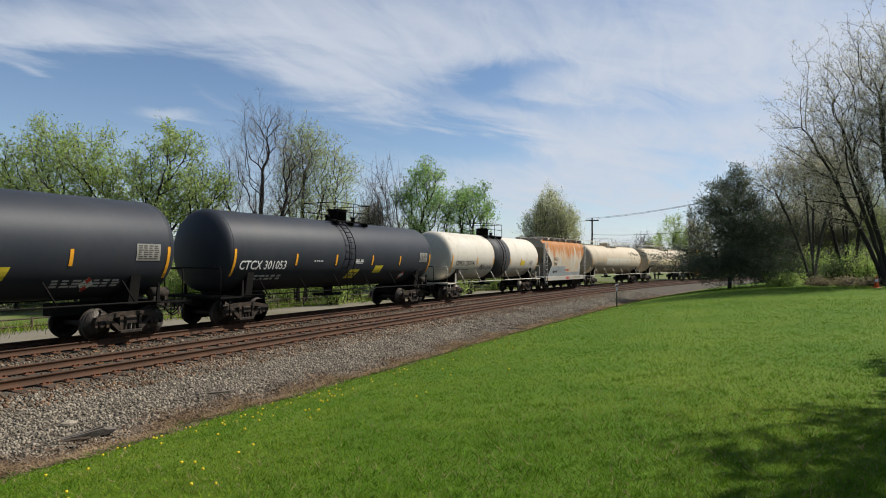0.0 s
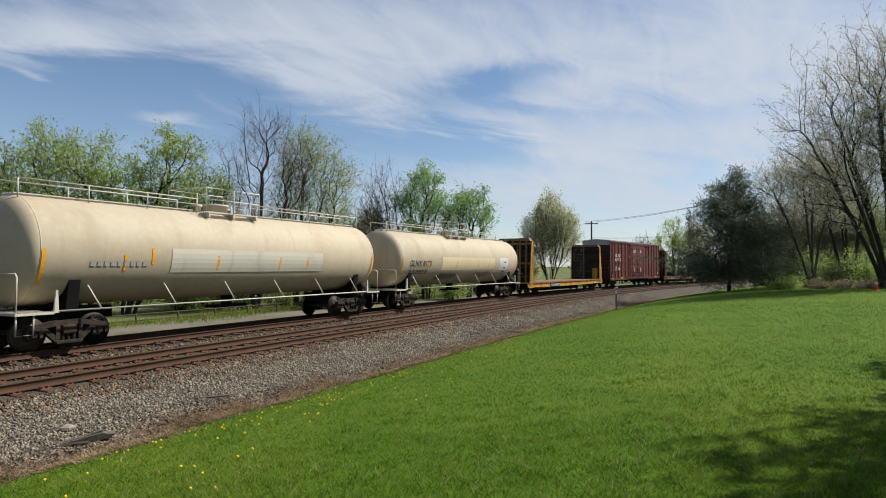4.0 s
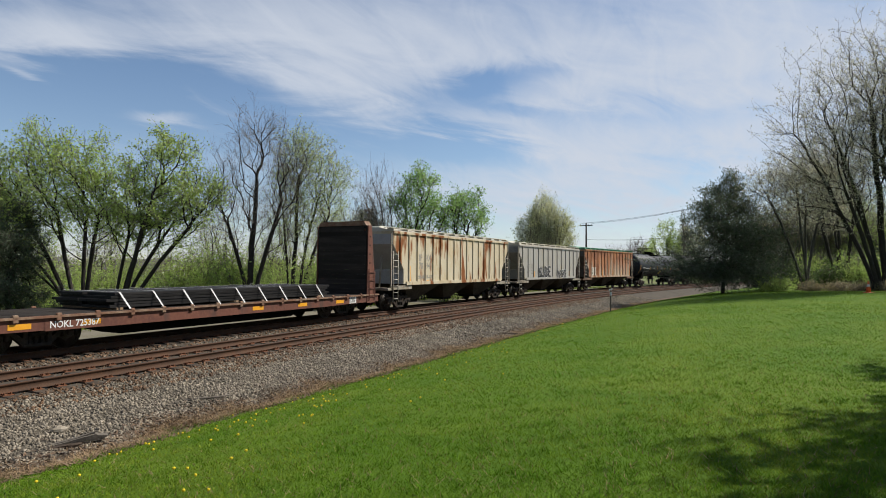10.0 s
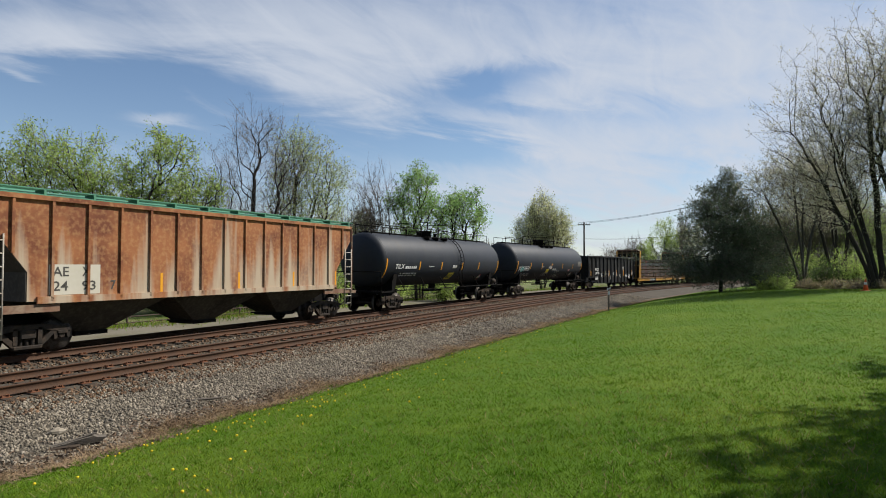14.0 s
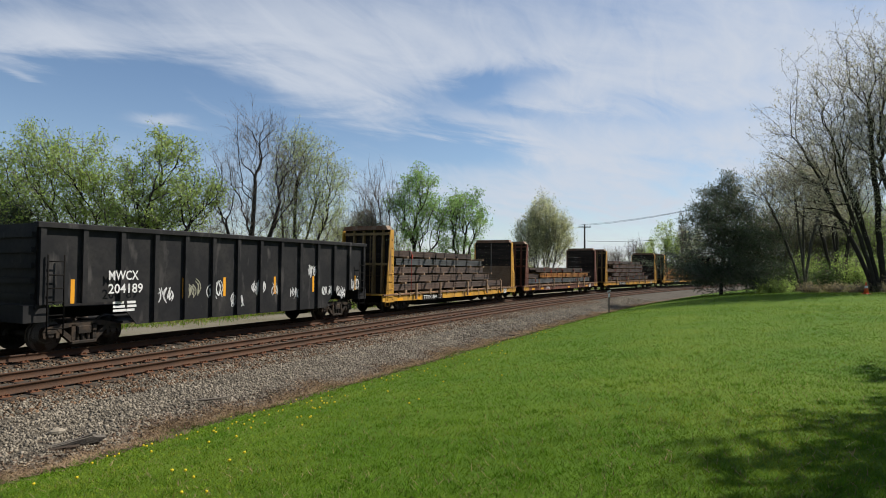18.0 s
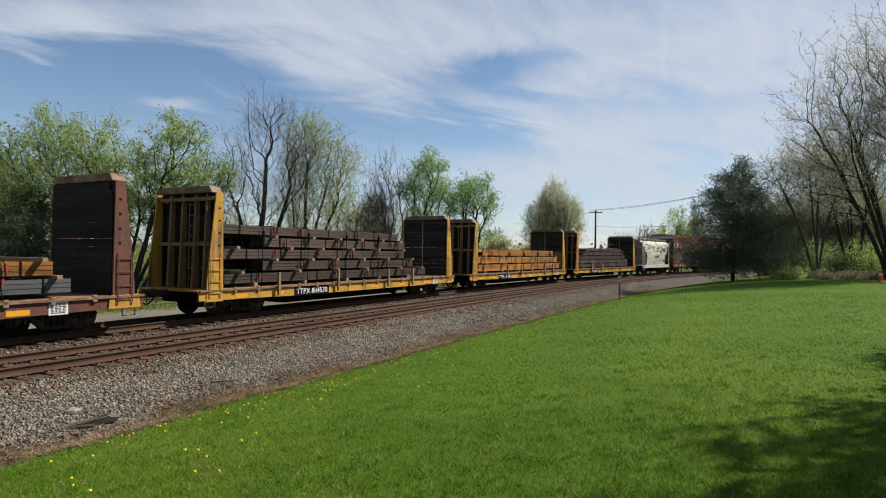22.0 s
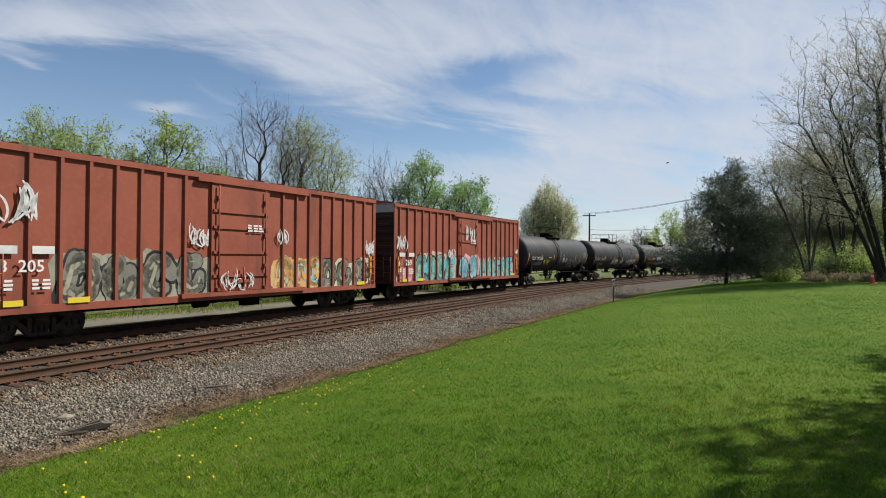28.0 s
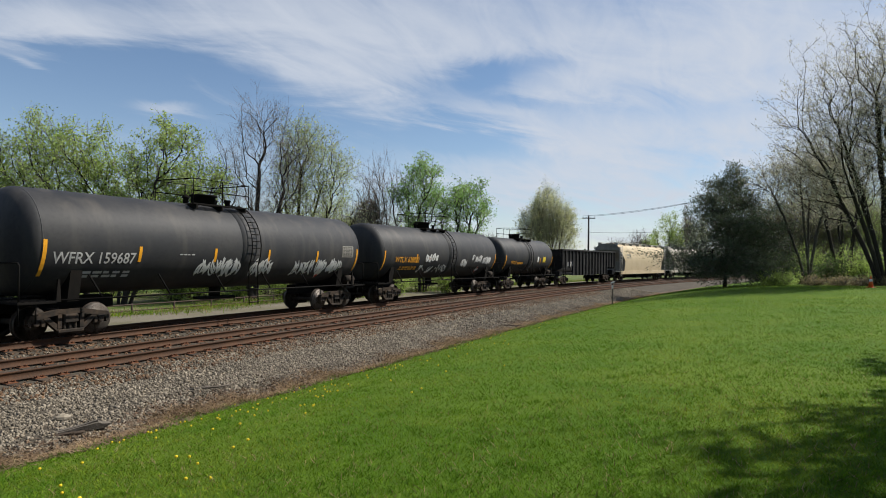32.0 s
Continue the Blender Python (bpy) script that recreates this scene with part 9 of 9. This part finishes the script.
# ---- small things beside the line ----
M_WOODGREY = material("weathered_wood", (0.13, 0.11, 0.088), 0.9, second=(0.06, 0.05, 0.04), third=(0.22, 0.19, 0.16), scale=3, fine=25, stretch=(1, 6, 6), amount=0.8, bump=0.4)
M_CONE = material("orange_plastic", (0.75, 0.13, 0.03), 0.5, second=(0.6, 0.1, 0.03), scale=6, fine=30, amount=0.4, bump=0)
M_ROOF = material("grey_metal_roof", (0.36, 0.38, 0.40), 0.5, 0.2, second=(0.28, 0.29, 0.31), scale=1, fine=10, amount=0.6)
M_WALL = material("shed_wall", (0.30, 0.27, 0.24), 0.85, second=(0.22, 0.2, 0.18), scale=1.2, fine=12, amount=0.6)
M_PANE = material("dark_pane", (0.03, 0.035, 0.04), 0.1, second=(0.04, 0.045, 0.05), scale=2, fine=10, amount=0.3, bump=0)


def at_pixel_ground(px, d):
    x = (px - 784) / 1076 * d
    return x, d, ground_at(x, d)


def marker_post():
    x, y, z = at_pixel_ground(1089, 38.5)
    p = tagged(new("marker_post"), "thin dark marker post with a tilted white top", "post")
    p.matrix_basis = pose(x, y, z - 0.1)
    part("stake", Shape().box(-0.035, -0.02, 0, 0.035, 0.02, 1.45).mesh("stake", M_WOODGREY), p)
    part("reflector", Shape().box(-0.05, -0.045, 1.12, 0.05, -0.025, 1.36).mesh("reflector", M_WHITE), p, "white reflector")
    part("cap", Shape().prism_y([(-0.12, 1.44), (0.1, 1.5), (0.13, 1.58), (-0.08, 1.53)], -0.04, 0.04).mesh("cap", M_WHITE), p, "tilted white cap")


def cone():
    x, y, z = at_pixel_ground(1548, 36.0)
    c = tagged(new("traffic_cone"), "orange traffic cone with a white collar on the lawn", "traffic cone")
    c.matrix_basis = pose(x, y, z)
    part("base", Shape().box(-0.19, -0.19, 0, 0.19, 0.19, 0.04, bevel=0.012).mesh("base", M_CONE), c)
    part("body", Shape().lathe_z([(0.03, 0.145), (0.36, 0.088), (0.50, 0.064), (0.70, 0.03), (0.71, 0.015)], 20).mesh("body", M_CONE), c)
    part("collar", Shape().lathe_z([(0.36, 0.0885), (0.361, 0.0925), (0.50, 0.0685), (0.501, 0.064)], 20).mesh("collar", M_WHITE), c, "white reflective collar")


def utility_pole():
    x, y = (1046 - 784) / 1076 * 105, 105.0
    z = ground_at(x, y)
    top = 10.2
    p = tagged(new("utility_pole"), "brown wooden utility pole with a crossarm", "utility pole")
    p.matrix_basis = pose(x, y, z - 0.1)
    part("pole", Shape().lathe_z([(0, 0.2), (top - z, 0.13)], 12).mesh("pole", M_BARK), p)
    part("crossarm", Shape().box(-1.1, -0.08, top - z - 0.55, 1.1, 0.08, top - z - 0.4, bevel=0.01).mesh("crossarm", M_BARK), p)
    for k in (-0.95, -0.4, 0.4, 0.95):
        part("insulator", Shape().lathe_z([(top - z - 0.4, 0.05), (top - z - 0.25, 0.06), (top - z - 0.2, 0.03)], 8, x=k).mesh("insulator", M_ENDGREY), p)
    # a second pole out of sight behind the wood takes the wires
    ends = ((40, 62, 12.0), (40.8, 62.6, 12.0), (39.4, 61.4, 7.5))
    for (ex, ey, ez), (dx, dz) in zip(ends, ((0.95, top - 0.2), (-0.95, top - 0.2), (0.1, top - 3.0))):
        pts = []
        for i in range(15):
            f = i / 14
            pts.append((x + dx + (ex - x - dx) * f, y + (ey - y) * f, dz + (ez - dz) * f - 1.6 * 4 * f * (1 - f) * 0.5))
        tagged(new("overhead_wire", Shape().tube(pts, 0.022, 5).mesh("overhead_wire", M_UNDER)), "thin dark overhead wire from the wooden pole", "wire", "overhead wires")
    q = tagged(new("utility_pole"), "brown wooden utility pole within the wood", "utility pole")
    q.matrix_basis = pose(40, 62, ground_at(40, 62) - 0.1)
    part("pole", Shape().lathe_z([(0, 0.2), (12.2, 0.13)], 12).mesh("pole", M_BARK), q)
    part("crossarm", Shape().box(-1.1, -0.08, 10.9, 1.1, 0.08, 11.05, bevel=0.01).mesh("crossarm", M_BARK), q)


def shed():
    x, y, z = at_pixel_ground(646, 66)
    h = tagged(new("shed"), "low shed with a grey metal roof behind the trees", "shed")
    h.matrix_basis = pose(x, y, z - 0.05, 0, 0, 24)
    part("wall", Shape().box(-3.2, -2.2, 0, 3.2, 2.2, 1.9).prism_x([(-2.2, 1.9), (2.2, 1.9), (0, 3.0)], -3.2, 3.2).mesh("wall", M_WALL), h)
    for k in (-1, 1):
        v = [(k * 2.6, 1.66), (0, 3.06), (0, 3.14), (k * 2.6, 1.74)]
        s = Shape().prism_x(v if k < 0 else v[::-1], -3.5, 3.5)
        for i in range(15):
            xx = -3.4 + i * 0.486
            w = [(k * 2.6, 1.74), (0, 3.14), (0, 3.19), (k * 2.6, 1.79)]
            s.prism_x(w if k < 0 else w[::-1], xx - 0.02, xx + 0.02)
        part("roof", s.mesh("roof", M_ROOF), h, "ribbed grey metal roof")
    for xx in (-1.9, 0.6):
        win = part("window", Shape().box(xx - 0.45, -2.24, 0.8, xx + 0.45, -2.19, 1.6).mesh("window", M_WHITE), h)
        part("pane", Shape().box(xx - 0.38, -2.25, 0.87, xx + 0.38, -2.238, 1.53).mesh("pane", M_PANE), win)


def pale_house(px, d, w, deep, wall, roof, turn, label):
    x, y, z = at_pixel_ground(px, d)
    h = tagged(new("house"), label, "house", "houses behind the trees")
    h.matrix_basis = pose(x, y, z - 0.1, 0, 0, turn)
    part("wall", Shape().box(-w / 2, -deep / 2, 0, w / 2, deep / 2, wall).prism_x([(-deep / 2, wall), (deep / 2, wall), (0, roof)], -w / 2, w / 2).mesh("wall", M_SIDING), h, "white siding")
    slope = (roof - wall) / (deep / 2)
    for k in (-1, 1):
        e = deep / 2 + 0.35
        v = [(k * e, wall - 0.35 * slope), (0, roof), (0, roof + 0.12), (k * e, wall - 0.35 * slope + 0.12)]
        part("roof", Shape().prism_x(v if k < 0 else v[::-1], -w / 2 - 0.3, w / 2 + 0.3).mesh("roof", M_SHINGLE), h, "grey shingle roof")
    n = max(2, int(w / 2.4))
    for i in range(n):
        xx = -w / 2 + w * (i + 0.5) / n
        win = part("window", Shape().box(xx - 0.5, -deep / 2 - 0.05, 0.95, xx + 0.5, -deep / 2 + 0.01, 2.15).mesh("window", M_WHITE), h)
        for j in (-1, 1):
            part("pane", Shape().box(xx - 0.42, -deep / 2 - 0.06, 1.55 + j * 0.27 - 0.24, xx + 0.42, -deep / 2 - 0.048, 1.55 + j * 0.27 + 0.24).mesh("pane", M_PANE), win)


def parked_car(px, d, turn, paint, label):
    x, y, z = at_pixel_ground(px, d)
    c = tagged(new("parked_car"), label, "car")
    c.matrix_basis = pose(x, y, z, 0, 0, turn)
    part("body", Shape().prism_y([(-2.2, 0.3), (2.2, 0.3), (2.25, 0.7), (1.3, 0.92), (-1.9, 0.98), (-2.25, 0.8)], -0.88, 0.88).mesh("body", paint), c)
    part("cabin", Shape().prism_y([(-1.85, 0.97), (1.0, 0.93), (0.35, 1.45), (-1.35, 1.48)], -0.76, 0.76).mesh("cabin", paint), c)
    for k in (-1, 1):
        y0, y1 = sorted((k * 0.765, k * 0.775))
        for a, b in ((-1.6, -0.45), (-0.35, 0.6)):
            part("window", Shape().prism_y([(a, 1.02), (b, 1.02), (min(b, 0.35), 1.38), (max(a, -1.3), 1.38)], y0, y1).mesh("window", M_PANE), c)
        for xx in (-1.35, 1.4):
            wheel = part("wheel", Shape().lathe_y([(k * 0.70, 0.2), (k * 0.70, 0.32), (k * 0.90, 0.32), (k * 0.91, 0.22)], 18, x=xx, z=0.32).mesh("wheel", M_UNDER), c)
            part("rim", Shape().lathe_y([(k * 0.905, 0.20), (k * 0.92, 0.05)], 12, x=xx, z=0.32).mesh("rim", M_ENDGREY), wheel)


BIRD = {}


def bird():
    """A small dark bird: body, tail and two wings that beat."""
    b = tagged(new("bird"), "small dark bird flying over the line with beating wings", "bird")
    part("body", Shape().lathe_x([(-0.10, 0.012), (-0.06, 0.03), (0.0, 0.036), (0.06, 0.03), (0.085, 0.022), (0.10, 0.024), (0.115, 0.018), (0.135, 0.003)], 10).mesh("body", M_UNDER), b)
    part("tail", Shape().prism_y([(-0.17, 0.0), (-0.08, -0.006), (-0.08, 0.006), (-0.17, 0.006)], -0.03, 0.03).mesh("tail", M_UNDER), b)
    for k in (-1, 1):
        s = Shape()
        v = [(0.06, 0, 0.005), (-0.05, 0, 0.005), (-0.05, k * 0.10, 0.008), (-0.06, k * 0.21, 0.0), (0.0, k * 0.20, 0.0), (0.065, k * 0.10, 0.008)]
        s.add(v + [(p[0], p[1], p[2] - 0.006) for p in v], [tuple(range(6)), tuple(range(11, 5, -1))] + [(i, 6 + i, 6 + (i + 1) % 6, (i + 1) % 6) for i in range(6)])
        BIRD["wing", k] = part("wing", s.mesh("wing", M_UNDER), b)
    BIRD["body"] = b


def bird_flight():
    # bearing and height as slopes, and distance, at each time
    way = ((26.4, 0.62, 0.10, 78.0), (27.4, 0.50, 0.125, 68.0), (28.4, 0.288, 0.185, 57.0), (28.7, 0.226, 0.207, 53.0), (29.0, 0.163, 0.232, 48.5), (29.3, 0.105, 0.256, 44.0), (29.6, 0.041, 0.288, 40.0), (29.9, -0.008, 0.326, 36.0), (30.2, -0.043, 0.367, 32.0), (30.5, -0.065, 0.412, 28.0), (31.2, -0.12, 0.62, 20.0), (32.0, -0.3, 1.5, 11.0))
    spots = [(t, Vector(EYE) + Vector((u, 1, v)).normalized() * d) for t, u, v, d in way]
    rows = []
    for i, (t, p) in enumerate(spots):
        q, r = spots[max(i - 1, 0)][1], spots[min(i + 1, len(spots) - 1)][1]
        rows.append((t, pose(p.x, p.y, p.z, 0, 0, math.degrees(math.atan2(r.y - q.y, r.x - q.x)))))
    walk(BIRD["body"], [(0, rows[0][1]), (26.0, rows[0][1])] + rows)
    for k in (-1, 1):
        beat = [(0, pose(0, 0, 0)), (26.0, pose(0, 0, 0))]
        for i in range(1, 60):
            beat.append((26.0 + i * 0.1, pose(0, 0, 0, k * (42 if i % 2 else -30), 0, 0)))
        walk(BIRD["wing", k], beat + [(32.0, pose(0, 0, 0))])


def pipe_fence():
    f = tagged(new("pipe_fence"), "low rusty pipe fence along the gravel road", "fence")
    ss = np.arange(-14, 60, 2.4)
    pts = lambda z: [(float(a), float(b), z) for a, b in zip(*along(np.arange(-15, 61, 2.4), 9.3)[:2])]
    for z in (-0.15, -0.45):
        part("rail", Shape().tube(pts(z), 0.035, 6).mesh("rail", M_RUSTPIPE), f)
    for s in ss:
        x, y, _ = along(s, 9.3)
        g = ground_at(float(x), float(y))
        part("post", Shape().lathe_z([(g - 0.1, 0.05), (-0.1, 0.05), (-0.09, 0.02)], 8, x=float(x), y=float(y)).mesh("post", M_RUSTPIPE), f)


def debris():
    def place(s, off):
        x, y, _ = along(s, off)
        return float(x), float(y), float(ballast_top(off)[0])
    # a broken tie plank, a rock and a stick lie near the foot of the ballast
    x, y, z = DEBRIS_PLANK
    o = tagged(new("broken_plank"), "split grey-brown plank lying on the ballast", "plank")
    o.matrix_basis = pose(x, y, z, 4, -3, 33)
    part("plank", Shape().prism_y([(-0.42, 0.0), (-0.38, 0.04), (-0.2, 0.05), (0.1, 0.09), (0.3, 0.11), (0.36, 0.08), (0.48, 0.06), (0.4, 0.0)], -0.07, 0.07).prism_y([(-0.3, 0.05), (0.0, 0.085), (0.34, 0.15), (0.1, 0.05)], -0.03, 0.02).mesh("plank", M_WOODGREY), o)
    part("splinter", Shape().prism_y([(-0.7, 0.0), (-0.2, 0.05), (0.1, 0.03), (0.0, 0.0)], -0.2, -0.1).mesh("splinter", M_TIE), o)
    rng = random.Random(9)
    for (x, y, z), k in ((DEBRIS_ROCK, 0.11), ((DEBRIS_ROCK[0] - 0.6, DEBRIS_ROCK[1] - 0.35, DEBRIS_ROCK[2]), 0.07)):
        s = Shape().lathe_z([(-k * 0.5, k * 0.7), (0.0, k * 1.15), (k * 0.4, k), (k * 0.7, k * 0.45)], 8)
        s.v = [(a * rng.uniform(0.8, 1.4), b * rng.uniform(0.7, 1.1), c * rng.uniform(0.8, 1.1)) for a, b, c in s.v]
        s.s = [False] * len(s.s)
        r = tagged(new("rock", s.mesh("rock", M_STONE)), "pale block of stone on the ballast", "rock")
        r.matrix_basis = pose(x, y, z + 0.03, 0, 0, 40)
    x, y, z = DEBRIS_STICK
    s = Shape().tube([(-0.45, 0, 0.02), (-0.1, 0.03, 0.035), (0.2, 0.0, 0.03), (0.48, 0.05, 0.05)], 0.028, 6, r_end=0.015)
    st = tagged(new("stick", s.mesh("stick", M_WOODGREY)), "bleached stick lying on the ballast", "stick")
    st.matrix_basis = pose(x, y, z, 0, 0, 32)
    x, y, z = DEBRIS_DARK
    s = Shape().tube([(-0.8, 0, 0.03), (-0.3, 0.12, 0.05), (0.2, 0.0, 0.04), (0.9, 0.1, 0.05)], 0.05, 6, r_end=0.03)
    st = tagged(new("stick", s.mesh("stick", M_TIE)), "dark weathered branch on the ballast slope", "stick")
    st.matrix_basis = pose(x, y, z, 0, 0, 20)


marker_post()
cone()
utility_pole()
shed()
M_SIDING = material("white_siding", (0.72, 0.71, 0.68), 0.7, second=(0.62, 0.61, 0.58), scale=0.8, fine=12, stretch=(0.2, 1, 4), amount=0.6, bump=0.1)
M_SHINGLE = material("grey_shingle", (0.16, 0.15, 0.15), 0.9, second=(0.11, 0.10, 0.10), third=(0.22, 0.20, 0.19), scale=2, fine=14, amount=0.8, bump=0.3)
M_BLUECAR = material("blue_car_paint", (0.05, 0.12, 0.34), 0.3, second=(0.06, 0.14, 0.36), scale=2, fine=12, amount=0.3, bump=0)
pale_house(70, 96, 9.0, 7.0, 2.5, 4.4, 12, "low white house with a grey roof behind the trees")
pale_house(265, 104, 11.0, 7.0, 2.4, 4.2, -8, "long white house with a grey roof behind the trees")
parked_car(112, 62, 14, M_BLUECAR, "blue car parked behind the line of trees")
bird()
pipe_fence()
DEBRIS_PLANK, DEBRIS_ROCK = (-5.94, 10.09, -0.62), (-6.39, 10.44, -0.54)
DEBRIS_STICK, DEBRIS_DARK = (-4.90, 13.05, -0.55), (3.20, 26.96, -0.68)
debris()

# ---- what moves ----
SPEEDS = (12.81, 12.81, 12.83, 12.93, 12.95, 12.99, 13.10, 13.14, 13.17)   # metres a second, every 4 s
_tt = np.linspace(0, 32, 961)
_sp = np.interp(_tt, np.linspace(0, 32, 9), SPEEDS)
_way = np.concatenate([[0], np.cumsum((_sp[1:] + _sp[:-1]) / 2 * (32 / 960))])


def gone(t):
    """Metres that the train has run since 8 s."""
    return float(np.interp(t, _tt, _way) - np.interp(8.0, _tt, _way))


def motions():
    bpy.context.view_layer.update()
    for car in TRAIN:
        c = car["centre"]
        walk(car, [(t, on_line(c - gone(t))) for t in range(0, 33)])
    for wheel, x, car, place in WHEELSETS:
        # the wheels turn while their car runs past the eye
        steps = [k / FPS for k in range(0, 32 * FPS + 1) if -14 < car["centre"] + place - gone(k / FPS) < 40]
        if len(steps) < 2:
            walk(wheel, [(0, pose(x, 0, 0.445)), (32, pose(x, 0, 0.445))])
            continue
        turn = lambda t: pose(x, 0, 0.445, 0, -math.degrees(gone(t) / 0.445) % 360, 0)
        rows = [(t, turn(t)) for t in steps]
        if steps[0] > 0:
            rows.insert(0, (0, turn(steps[0])))
        if steps[-1] < 32:
            rows.append((32, turn(steps[-1])))
        walk(wheel, rows)
    bird_flight()


motions()
